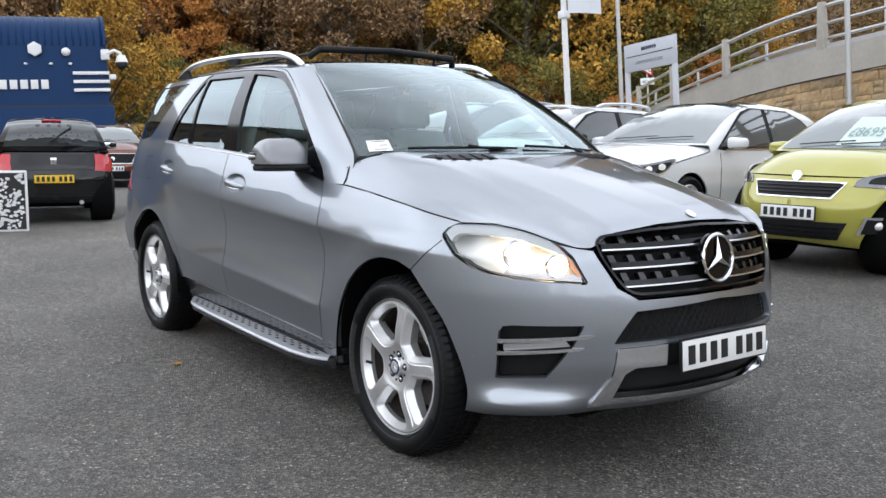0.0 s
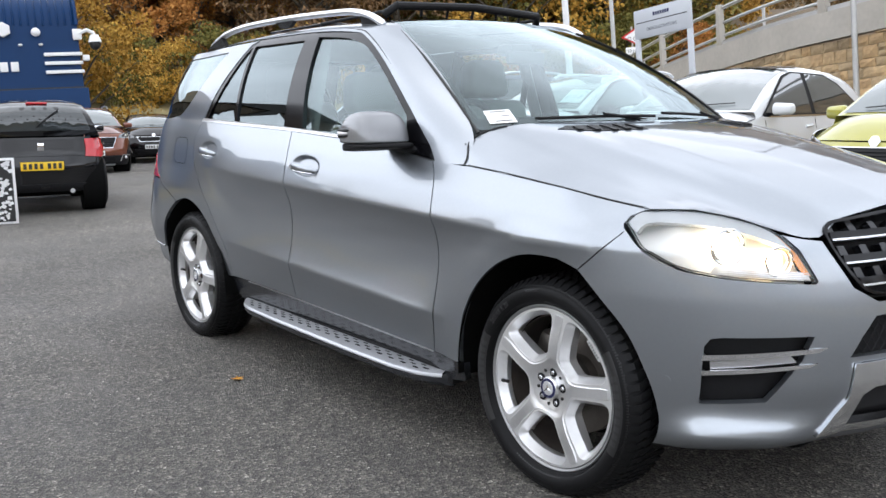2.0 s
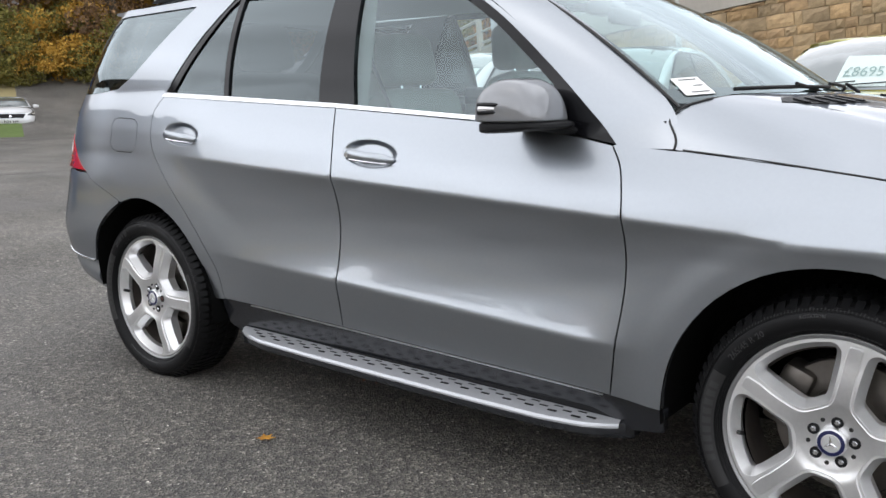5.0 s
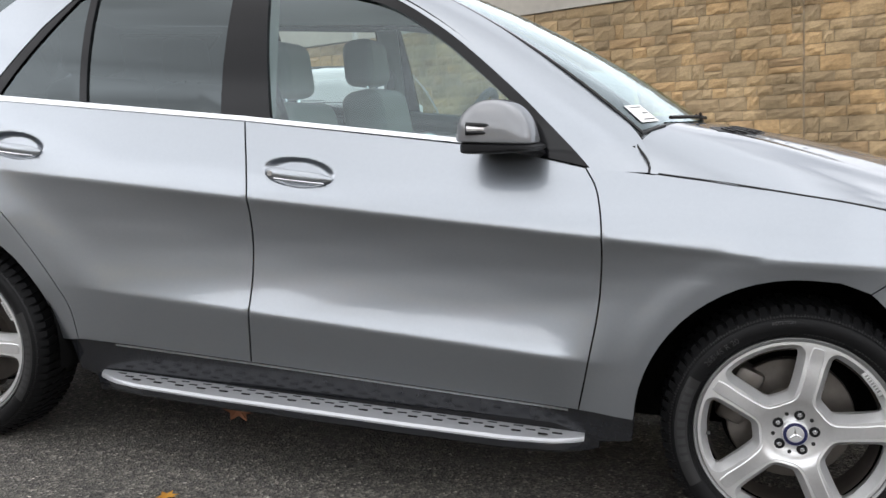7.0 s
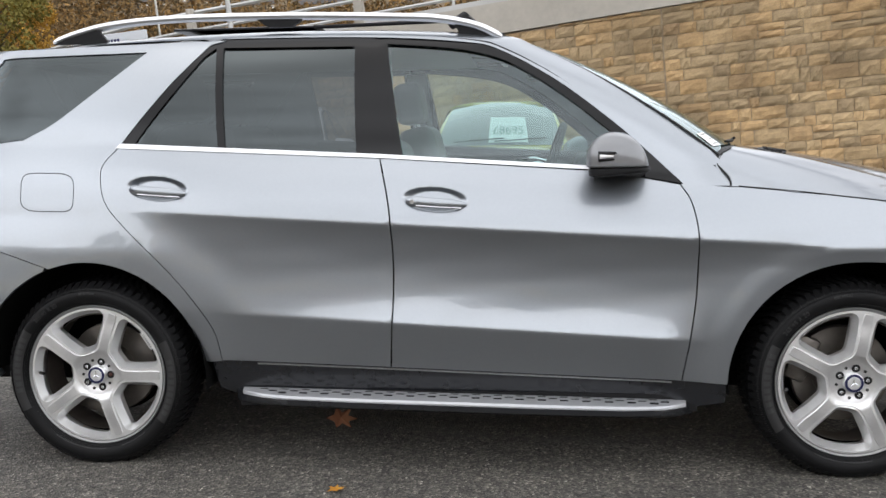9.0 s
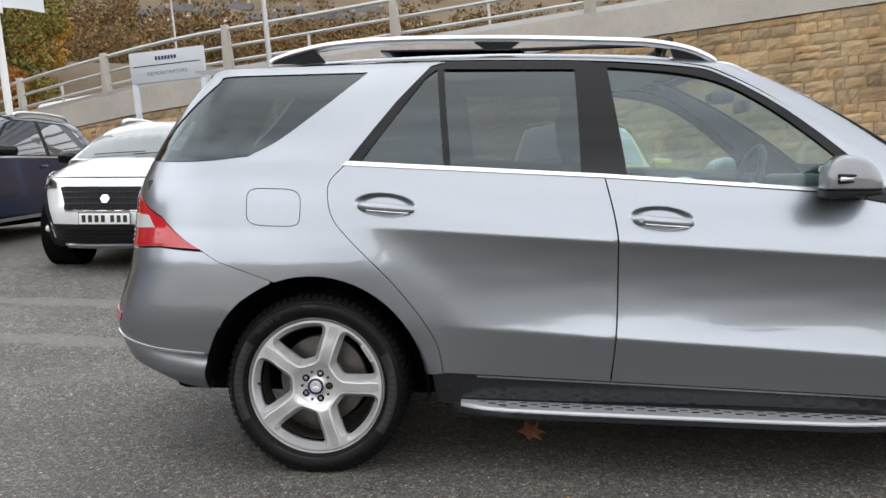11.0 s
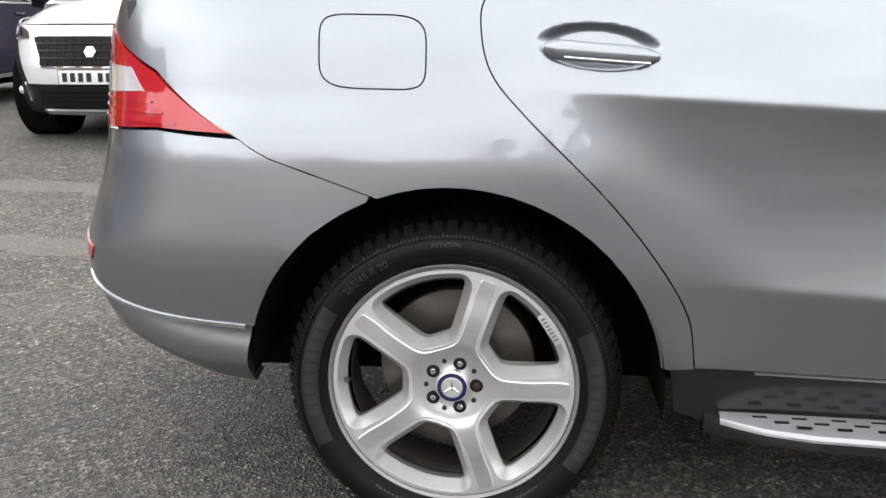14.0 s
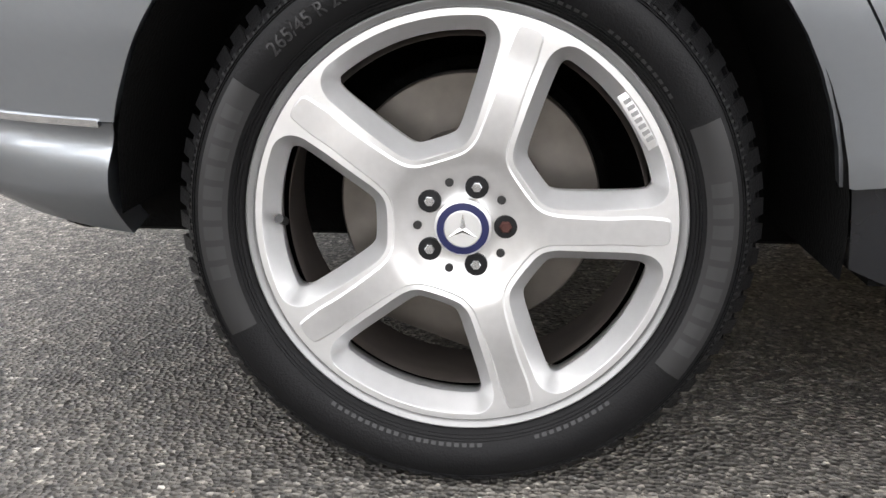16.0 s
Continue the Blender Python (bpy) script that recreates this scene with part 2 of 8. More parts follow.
def inside(poly, pts):
    """Which pts lie inside a polygon."""
    x, z = pts[:, 0], pts[:, 1]
    hit = np.zeros(len(pts), bool)
    for (x0, z0), (x1, z1) in zip(poly, np.roll(poly, -1, axis=0)):
        if z0 != z1:
            hit ^= ((z0 > z) != (z1 > z)) & (x < (x1 - x0) * (z - z0) / (z1 - z0) + x0)
    return hit


def tidy(outline, step, gap):
    """A closed outline at even steps, its rim drawn in by gap, anticlockwise."""
    p = [np.array(q[:2], float) for q in outline]
    out = []
    for a, b in zip(p, p[1:] + p[:1]):
        d = np.linalg.norm(b - a)
        if d < 1e-5:
            continue
        k = max(1, int(d / step + 0.5))
        out += [a + (b - a) * i / k for i in range(k)]
    q = np.array(out)
    nxt = np.roll(q, -1, axis=0)
    if np.sum(q[:, 0] * nxt[:, 1] - nxt[:, 0] * q[:, 1]) < 0:
        q = q[::-1]
    if gap:
        t = np.roll(q, -1, axis=0) - np.roll(q, 1, axis=0)
        t /= np.linalg.norm(t, axis=1)[:, None] + 1e-9
        q = q + gap * np.stack([-t[:, 1], t[:, 0]], axis=1)
    return q


from mathutils.geometry import delaunay_2d_cdt


def patch(name, outline, fn, material, parent, h=0.05, depth=0.02, gap=0.002, off=0.0, holes=(), mirror=False, label="", centre=(0, 0, 0.7), fine=(), ease=None, lines=(), facet=0):
    """A sheet cut to an outline on the surface fn(a, b), with its edges turned in by depth. fine: (a, b, radius, step) for closer meshing."""
    q = tidy(outline, h * 0.6, gap)
    loops = [q] + [tidy(o, h * 0.4, -gap)[::-1] for o in holes]
    lo, hi = q.min(axis=0), q.max(axis=0)
    def grid(x0, z0, x1, z1, st):
        xs, zs = np.arange(x0, x1 + st, st), np.arange(z0, z1 + st, st * 0.866)
        return np.array([(x + (st / 2 if j % 2 else 0), z) for j, z in enumerate(zs) for x in xs])
    g = grid(*(lo + h * 0.3), *hi, h)
    near = np.zeros(len(g), bool)
    extra = []
    for a, b, r, st in fine:
        near |= np.hypot(g[:, 0] - a, g[:, 1] - b) < r
        f = grid(a - r, b - r, a + r, b + r, st)
        extra.append(f[np.hypot(f[:, 0] - a, f[:, 1] - b) < r])
    g = np.concatenate([g[~near]] + extra) if extra else g
    keep = inside(q, g)
    for lp in loops[1:]:
        keep &= ~inside(lp, g)
    g = g[keep]
    rim = np.concatenate(loops)
    if len(g):
        d = np.full(len(g), 9.0)
        for r in rim:
            d = np.minimum(d, np.hypot(g[:, 0] - r[0], g[:, 1] - r[1]))
        limit = h * 0.35 if not fine else min(h, fine[0][3]) * 0.4
        g = g[d > limit]
    marks, spans = [], []
    for line in lines:
        c = []
        for (x0, z0), (x1, z1) in zip(line, line[1:]):
            k = max(1, int(math.hypot(x1 - x0, z1 - z0) / (h * 0.7) + 0.5))
            c += [(x0 + (x1 - x0) * i / k, z0 + (z1 - z0) * i / k) for i in range(k)]
        c = np.array(c + [line[-1]])
        ok = inside(q, c)
        for lp in loops[1:]:
            ok &= ~inside(lp, c)
        for r in rim:
            ok &= np.hypot(c[:, 0] - r[0], c[:, 1] - r[1]) > h * 0.12
        start = len(rim) + sum(len(m) for m in marks)
        ids = np.cumsum(ok) - 1 + start
        spans += [(ids[i], ids[i + 1]) for i in range(len(c) - 1) if ok[i] and ok[i + 1]]
        marks.append(c[ok])
    if marks and len(g):
        allm = np.concatenate(marks)
        d = np.full(len(g), 9.0)
        for r in allm:
            d = np.minimum(d, np.hypot(g[:, 0] - r[0], g[:, 1] - r[1]))
        g = g[d > h * 0.3]
    pts = np.concatenate([rim] + [m for m in marks if len(m)] + ([g] if len(g) else []))
    edges, base = [], 0
    for lp in loops:
        n = len(lp)
        edges += [(base + i, base + (i + 1) % n) for i in range(n)]
        base += n
    edges += spans
    vs, _, fs, origin, _, _ = delaunay_2d_cdt([Vector(p) for p in pts], edges, [], 0, 1e-6)
    vs = np.array([tuple(v) for v in vs])
    tri = np.array([f for f in fs if len(f) == 3])
    mid = vs[tri].mean(axis=1)
    ok = inside(q, mid)
    for lp in loops[1:]:
        ok &= ~inside(lp, mid)
    tri = tri[ok]
    e = 2e-3
    def point(a, b):
        return np.array(fn(a, b), float)
    P, N = [], []
    for a, b in vs:
        p = point(a, b)
        n = np.cross(point(a + e, b) - point(a - e, b), point(a, b + e) - point(a, b - e))
        n /= np.linalg.norm(n) + 1e-12
        if np.dot(n, p - np.array(centre)) < 0:
            n = -n
        P.append(p)
        N.append(n)
    P, N = np.array(P), np.array(N)
    lift = np.full(len(P), off)
    if ease:
        lift = lift + np.array([ease(a, b) for a, b in vs])
    P = P + N * lift[:, None]
    flip = (np.cross(P[tri[:, 1]] - P[tri[:, 0]], P[tri[:, 2]] - P[tri[:, 0]]) * N[tri[:, 0]]).sum() < 0
    faces = [tuple(t[::-1]) if flip else tuple(t) for t in tri]
    verts, normals = list(P), list(N)
    if depth:
        where = {o: i for i, os in enumerate(origin) for o in os}
        base = 0
        for li, lp in enumerate(loops):
            ids = [where.get(base + i) for i in range(len(lp))]
            base += len(lp)
            ids = [i for i in ids if i is not None]
            n = len(ids)
            start = len(verts)
            for k, i in enumerate(ids):
                t = P[ids[(k + 1) % n]] - P[ids[k - 1]]
                m = np.cross(t, N[i])
                m /= np.linalg.norm(m) + 1e-12
                if flip:
                    m = -m
                verts += [P[i], P[i] - N[i] * depth]
                normals += [m, m]
            for k in range(n):
                a, b = start + 2 * k, start + 2 * ((k + 1) % n)
                f = (a, a + 1, b + 1, b)
                faces.append(f[::-1] if flip else f)
    if mirror:
        verts = [(v[0], -v[1], v[2]) for v in verts]
        normals = [(v[0], -v[1], v[2]) for v in normals]
        faces = [f[::-1] for f in faces]
    ob = mesh_object(name, verts, faces, material, parent, None if facet else normals, label)
    if facet:
        ob.data.set_sharp_from_angle(angle=radians(facet))
    return ob


def sheet(name, fn, nu, nv, material, parent, label="", mirror=False, centre=(0, 0, 0.7)):
    """A smooth sheet over the unit square."""
    verts = [np.array(fn(i / nu, j / nv), float) for j in range(nv + 1) for i in range(nu + 1)]
    faces = [(j * (nu + 1) + i, j * (nu + 1) + i + 1, (j + 1) * (nu + 1) + i + 1, (j + 1) * (nu + 1) + i) for j in range(nv) for i in range(nu)]
    k = len(faces) // 2
    a, b, c = (verts[faces[k][i]] for i in range(3))
    if np.dot(np.cross(b - a, c - a), a - np.array(centre)) < 0:
        faces = [f[::-1] for f in faces]
    if mirror:
        verts = [(v[0], -v[1], v[2]) for v in verts]
        faces = [f[::-1] for f in faces]
    return mesh_object(name, verts, faces, material, parent, None, label)


# ---- the silver car's skin: BODY(s, z) is a point of the right side; s runs along the flank and round both ends ----
NOSE, TAIL, WRAP, REARWRAP = 1.45, -1.75, 1.45, 1.25
ARCHES = ((1.4575, 0.36), (-1.4575, 0.36))


def lerp_table(table, v):
    """Straight lines between the pairs of a table."""
    if v <= table[0][0]:
        return table[0][1]
    for (a, p), (b, q) in zip(table, table[1:]):
        if v <= b:
            return p + (q - p) * (v - a) / (b - a)
    return table[-1][1]


def step01(v):
    v = min(1.0, max(0.0, v))
    return v * v * (3 - 2 * v)


CREASED = ((0.15, 0.84), (0.28, 0.885), (0.38, 0.906), (0.48, 0.930), (0.569, 0.9535), (0.60, 0.9447), (0.65, 0.9337), (0.70, 0.9265), (0.76, 0.9225), (0.82, 0.9255), (0.88, 0.938), (0.92, 0.952), (0.946, 0.9645), (0.98, 0.957), (1.03, 0.942), (1.11, 0.912), (1.20, 0.872))
PLAIN = ((0.15, 0.86), (0.28, 0.90), (0.38, 0.925), (0.6, 0.945), (0.80, 0.958), (0.95, 0.957), (1.03, 0.940), (1.11, 0.911), (1.20, 0.872))


WING = ((0.15, 0.86), (0.28, 0.895), (0.38, 0.915), (0.6, 0.932), (0.76, 0.937), (0.86, 0.943), (0.92, 0.955), (0.946, 0.9635), (0.98, 0.957), (1.03, 0.941), (1.11, 0.911), (1.20, 0.872))
HAUNCH = ((0.15, 0.85), (0.28, 0.888), (0.38, 0.913), (0.48, 0.935), (0.55, 0.9525), (0.575, 0.9570), (0.60, 0.9583), (0.70, 0.9605), (0.76, 0.9612), (0.79, 0.9600), (0.85, 0.9525), (0.95, 0.9370), (1.03, 0.9215), (1.11, 0.901), (1.20, 0.872))


def half_width(x, z, soft=0.0):
    belt = 1.193 - 0.055 * x
    if z > belt:
        g = (z - belt) / (1.68 - belt)
        w = 0.874 - 0.062 * g - 0.108 * g * g - 0.9 * max(0.0, z - 1.655) ** 1.6 * 2.2
    else:
        zr = z + 0.055 * x
        d = min(math.hypot(x - cx, (z - cz)) for cx, cz in ARCHES)
        k = step01((d - 0.50) / 0.24) * step01((1.3 - abs(x + 0.0)) / 0.35)
        rear = step01((-0.75 - x) / 0.5)
        k *= 1 - 0.45 * step01((-0.1 - x) / 0.9)
        w = 0.0
        # the upper crease runs on over the front wheel arch
        fore = step01((x - 0.55) / 0.3) * (1 - soft)
        for j, wt in ((-0.007, 0.15), (-0.0035, 0.2), (0.0, 0.3), (0.0035, 0.2), (0.007, 0.15)):
            base = lerp_table(PLAIN, zr + j) * (1 - rear - fore) + (lerp_table(HAUNCH, zr + j) * rear if rear else 0) + (lerp_table(WING, zr + j) * fore if fore else 0)
            w += wt * (k * lerp_table(CREASED, zr + j) + (1 - k) * base)
        if z < 1.0:
            w += 0.009 * (1 - rear) * (1 - step01((d - 0.49) / 0.09))
    w -= 0.05 * step01((-1.15 - x) / 0.8) * (1.0 if z > 1.0 else max(0.0, z - 0.6) / 0.4)
    return w


NOSE_X = ((0.20, 2.10), (0.26, 2.26), (0.33, 2.345), (0.45, 2.375), (0.60, 2.37), (0.70, 2.355), (0.80, 2.33), (0.90, 2.295), (0.96, 2.26), (1.0, 2.22), (1.05, 2.1), (1.2, 1.9))
TAIL_X = ((0.20, -2.24), (0.34, -2.37), (0.45, -2.44), (0.55, -2.475), (0.66, -2.46), (0.80, -2.40), (0.93, -2.375), (1.15, -2.36), (1.28, -2.30), (1.64, -2.07), (1.72, -2.0))


def body(s, z):
    """A point of the skin on the right side (y below 0)."""
    if s > NOSE:
        a = math.pi / 2 * (1 - (s - NOSE) / WRAP)
        tip = sum(lerp_table(NOSE_X, z + j) for j in (-0.03, -0.015, 0, 0.015, 0.03)) / 5
        chin = 0.048 * math.exp(-((z - 0.300) / 0.058) ** 2) * step01((s - 1.80) / 0.2) * step01((2.45 - s) / 0.25)
        return (NOSE + (tip + chin - NOSE) * max(0.0, math.cos(a)) ** (2 / 2.4), -(half_width(NOSE, z, step01((s - NOSE) / 0.28)) + chin) * math.sin(a), z)
    if s < TAIL:
        a = math.pi / 2 * (1 - (TAIL - s) / REARWRAP)
        tip = sum(lerp_table(TAIL_X, z + j) for j in (-0.04, -0.02, 0, 0.02, 0.04)) / 5
        return (TAIL + (tip - TAIL) * max(0.0, math.cos(a)) ** (2 / 3.6), -half_width(TAIL, z) * max(0.0, math.sin(a)) ** (2 / 3.6), z)
    return (s, -half_width(s, z), z)


# ---- the silver off-road estate car ----
car = thing("estate_car", SITE, "silver-grey metallic off-road estate car standing on the asphalt, headlamps lit", "car")
DENTS = [(-0.085, 1.052), (-1.165, 1.102)]


def skin(s, z):
    p = body(s, z)
    if 0.95 < z < 1.2:
        for a, b in DENTS:
            q = ((s - a) / 0.118) ** 2 + ((z - b + 0.35 * (s - a) * 0.18) / 0.043) ** 2
            if q < 1.6:
                return (p[0], p[1] + 0.022 * step01(1.25 * (1 - q) + 0.25), p[2])
    return p


def skin_full(s, z):
    if s > NOSE + WRAP:
        p = body(2 * (NOSE + WRAP) - s, z)
        return (p[0], -p[1], p[2])
    return body(s, z)


def both(half):
    """A right-hand outline from the centre line and back to it, with its mirror image."""
    c = 2 * (NOSE + WRAP)
    return list(half) + [(c - a, b) for a, b in reversed(half)]


def arc(cx, cz, r, a0, a1, n=24):
    return [(cx + r * math.cos(radians(a0 + (a1 - a0) * i / n)), cz + r * math.sin(radians(a0 + (a1 - a0) * i / n))) for i in range(n + 1)]


A_SEAM = spline([(0.82, 1.10), (0.86, 1.03), (0.882, 0.90), (0.882, 0.70), (0.858, 0.51), (0.835, 0.36)])
B_SEAM = spline([(-0.30, 1.209), (-0.262, 1.04), (-0.25, 0.91), (-0.25, 0.67), (-0.268, 0.40)])
C_SEAM = spline([(-1.335, 1.262), (-1.392, 1.20), (-1.402, 1.14), (-1.38, 1.05), (-1.31, 0.965), (-1.15, 0.81), (-1.04, 0.68), (-0.96, 0.55), (-0.935, 0.425)])
BELT = [(-1.335, 1.262), (-0.30, 1.209), (0.55, 1.150), (0.82, 1.10)]
HOOD_SEAM = spline([(1.03, 1.088), (1.25, 1.066), (1.5, 1.035), (1.7, 1.004), (1.83, 0.984)])
ARCH_F = [(1.4575 + 0.455 * math.cos(radians(a)), 0.36 + 0.455 * math.sin(radians(a))) for a in range(180, 74, -6)]
ARCH_FRONT = spline([(1.573, 0.787), (1.65, 0.705), (1.728, 0.613), (1.785, 0.49), (1.825, 0.37), (1.846, 0.258)])
ARCH_R = [(-1.4575 + 0.458 * math.cos(radians(a)), 0.36 + 0.458 * math.sin(radians(a))) for a in range(8, 113, 6)]

CREASES = [[(x, zr - 0.055 * x + d) for x in np.arange(-1.3, 1.31, 0.05)] for zr in (0.569, 0.946) for d in (-0.014, -0.005, 0.005, 0.014)]


def tail_s(x, z):
    """The chart's s of a flank point at x behind the rear axle."""
    if x >= TAIL:
        return x
    tip = lerp_table(TAIL_X, z)
    return TAIL - REARWRAP * (1 - math.acos(((TAIL - x) / (TAIL - tip)) ** 1.8) / (math.pi / 2))


TAIL_SEAM = [(tail_s(-1.631 - 0.214 * f, 0.797 + 0.073 * f), 0.797 + 0.073 * f) for f in np.linspace(0, 1, 30)]


def skirt(a, b):
    """The bumper's skirt: hollow under the strip, a ridge that fades to the rear, then drawn in underneath."""
    top = 0.458 + 0.085 * min(1.0, max(0.0, (-1.81 - a) / 0.69))
    fade = 1 - step01((-1.95 - a) / 0.55)
    return -0.020 * fade * math.exp(-((b - top) / 0.030) ** 2) - 0.75 * max(0.0, 0.385 + 0.035 * step01((-1.9 - a) / 0.4) - b) ** 1.15


TAIL_ARCH = []
for k in range(49):
    a = radians(164 - 51 * k / 48)
    r = 0.4645 - 0.006 * k / 48
    TAIL_ARCH.append((tail_s(-1.4575 + r * math.cos(a), 0.36 + r * math.sin(a)), 0.36 + r * math.sin(a)))
for mirror in (False, True):
    far = 0.07 if mirror else 0.045
    dents = [(a, b, 0.15, 0.006) for a, b in DENTS] if not mirror else []
    fd = patch("front_door", B_SEAM[::-1] + BELT[1:] + A_SEAM[1:], skin, SILVER, car, far, gap=0.003, mirror=mirror, fine=dents[:1], lines=CREASES if not mirror else ())
    rd = patch("rear_door", B_SEAM + C_SEAM[::-1][0:-1] + BELT[:1], skin, SILVER, car, far, gap=0.003, mirror=mirror, fine=dents[1:], lines=CREASES if not mirror else ())
    patch("front_wing", A_SEAM[::-1] + [(0.83, 1.102), (1.01, 1.088)] + HOOD_SEAM + [(1.811, 0.979), (1.76, 0.962), (1.737, 0.94), (1.736, 0.917)] + [(1.573, 0.787)] + ARCH_F[::-1][1:] + [(1.0, 0.350)], skin, SILVER, car, 0.035, mirror=mirror, lines=CREASES if not mirror else ())
    quarter_glass = spline([(-1.262, 1.638), (-1.42, 1.508), (-1.60, 1.372), (-1.71, 1.313), (-1.79, 1.283), (-1.93, 1.274), (-2.12, 1.274), (-2.50, 1.28)]) + spline([(-2.5, 1.285), (-2.231, 1.447), (-1.95, 1.60), (-1.87, 1.632), (-1.262, 1.640)])
    flap = [(-1.626 + 0.115 * math.copysign(abs(math.cos(t)) ** 0.45, math.cos(t)), 1.09 - 0.007 * math.cos(t) + 0.076 * math.copysign(abs(math.sin(t)) ** 0.45, math.sin(t))) for t in np.linspace(0, 2 * math.pi, 60)[:-1]]
    rear_edge = TAIL_SEAM + [(-1.821, 0.911)] + [(-2.057, 1.05), (-2.40, 1.14), (-2.62, 1.16), (-2.62, 1.28), (-2.35, 1.45), (-2.06, 1.655)]
    patch("rear_quarter_panel", C_SEAM + [(-0.985, 0.42)] + ARCH_R + rear_edge + [(-1.95, 1.665), (-0.94, 1.682), (-1.0, 1.665), (-1.13, 1.52)], skin, SILVER, car, 0.04, mirror=mirror, holes=[quarter_glass, flap], gap=0.0003)
    patch("quarter_window", quarter_glass, skin, TINT, car, 0.035, 0.01, 0.004, -0.005, mirror=mirror, label="dark tinted quarter window")
    patch("window_seal", quarter_glass, skin, SEAL, car, 0.03, 0.01, 0.0, -0.026, mirror=mirror, holes=[[tuple(p) for p in tidy(quarter_glass, 0.02, 0.014)]])
    patch("fuel_flap", flap, skin, SILVER, car, 0.03, 0.01, 0.003, mirror=mirror)
    patch("flap_well", flap, skin, SEAL, car, 0.03, 0, -0.004, -0.012, mirror=mirror)
    # rear bumper
    patch("rear_bumper", [(s, z - 0.002) for s, z in TAIL_SEAM] + [(-1.821, 0.909), (-2.04, 0.9225), (-2.5, 0.908), (-3.0, 0.907), (-3.0, 0.53), (-2.5, 0.545), (-2.03, 0.502)] + TAIL_ARCH, skin, SILVER, car, 0.045, gap=0.0002, mirror=mirror)
    patch("bumper_skirt", [(-1.806, 0.483), (-2.03, 0.498), (-2.5, 0.541), (-3.0, 0.526), (-3.0, 0.40), (-2.45, 0.388), (-2.1, 0.335), (-1.856, 0.298)], skin, SILVER, car, 0.012, 0.05, mirror=mirror, off=-0.004, ease=skirt, facet=50)
    patch("bumper_strip", [(-1.815, 0.491), (-2.03, 0.506), (-2.5, 0.549), (-3.0, 0.534), (-3.0, 0.526), (-2.5, 0.540), (-2.03, 0.497), (-1.815, 0.482)], skin, CHROME, car, 0.04, 0.01, 0, mirror=mirror, off=0.003)
    patch("rear_reflector", [(-2.33, 0.635), (-2.6, 0.655), (-2.6, 0.605), (-2.36, 0.598)], skin, REDLENS, car, 0.04, 0.01, mirror=mirror, off=0.003)
    # tail lamp
    tail = patch("tail_lamp", [(-1.826, 0.918), (-2.057, 1.045), (-2.38, 1.135), (-2.60, 1.15), (-2.72, 1.15), (-2.72, 0.91), (-2.45, 0.912), (-2.041, 0.927)], skin, REDLENS, car, 0.03, 0.03, mirror=mirror, off=0.004, label="red tail lamp with a clear band")
    patch("clear_band", [(-2.10, 1.002), (-2.18, 1.055), (-2.38, 1.06), (-2.7, 1.06), (-2.7, 0.995), (-2.4, 0.992)], skin, CLEARLENS, tail, 0.03, 0.004, mirror=mirror, off=0.0065)
    for z in (0.935, 0.957, 0.978):
        patch("lamp_rib", [(-1.97 - (z - 0.935) * 2.2, z), (-2.7, z + 0.002), (-2.7, z + 0.006), (-1.97 - (z - 0.935) * 2.2, z + 0.004)], skin, REDLENS, tail, 0.04, 0.003, 0, mirror=mirror, off=0.0075)
    # glasshouse
    TOP = spline([(-0.94, 1.682), (-0.37, 1.675), (0.02, 1.645), (0.15, 1.61), (0.36, 1.49), (0.58, 1.32), (0.75, 1.17), (0.82, 1.10)])
    GLASS_F = spline([(-0.285, 1.652), (-0.1, 1.636), (0.045, 1.615), (0.185, 1.571), (0.345, 1.475), (0.485, 1.368), (0.595, 1.275)]) + [(0.625, 1.152), (-0.21, 1.209)]
    # the frame's rim runs on under the pillar and the roof's edge
    RIM = [(x, z + 0.024) for x, z in TOP[:14]] + [(x + 0.018, z + 0.02) for x, z in TOP[14:-3]] + [(x + 0.02, z) for x, z in TOP[-3:]]
    GLASS_R = [(-0.415, 1.645), (-0.392, 1.221), (-0.905, 1.246), (-0.945, 1.652)]
    GLASS_Q = [(-0.975, 1.652), (-0.935, 1.249), (-1.275, 1.267), (-1.17, 1.41), (-1.02, 1.615)]
    patch("window_frame", [(-1.335, 1.265), (-1.13, 1.52), (-1.0, 1.665)] + RIM + [(0.55, 1.153), (-0.30, 1.212)], skin, BLACKGLOSS, car, 0.05, 0.02, 0.001, -0.003, holes=[GLASS_F, GLASS_R, GLASS_Q], mirror=mirror, label="gloss black window frame")
    patch("front_window", GLASS_F, skin, GLASS, car, 0.06, 0, -0.008, -0.014, mirror=mirror, label="clear door glass")
    if not mirror:
        patch("rear_window", GLASS_R, skin, TINT, car, 0.08, 0, -0.008, -0.012, mirror=mirror, label="dark tinted door glass")
    patch("rear_vent_window", GLASS_Q, skin, TINT, car, 0.08, 0, -0.008, -0.010, mirror=mirror, label="dark tinted vent glass")
    patch("chrome_strip", [(-1.325, 1.276), (-0.30, 1.223), (0.60, 1.163), (0.60, 1.148), (-0.30, 1.207), (-1.345, 1.258)], skin, SATIN, car, 0.06, 0.012, 0, 0.005, mirror=mirror)
    # upper frame rolling over into the roof and the pillar
    LOW = spline([(0.84, 1.092), (0.76, 1.17), (0.59, 1.325), (0.37, 1.495), (0.16, 1.615), (0.02, 1.652), (-0.37, 1.682), (-0.94, 1.690), (-1.5, 1.68), (-1.97, 1.66)], 5)
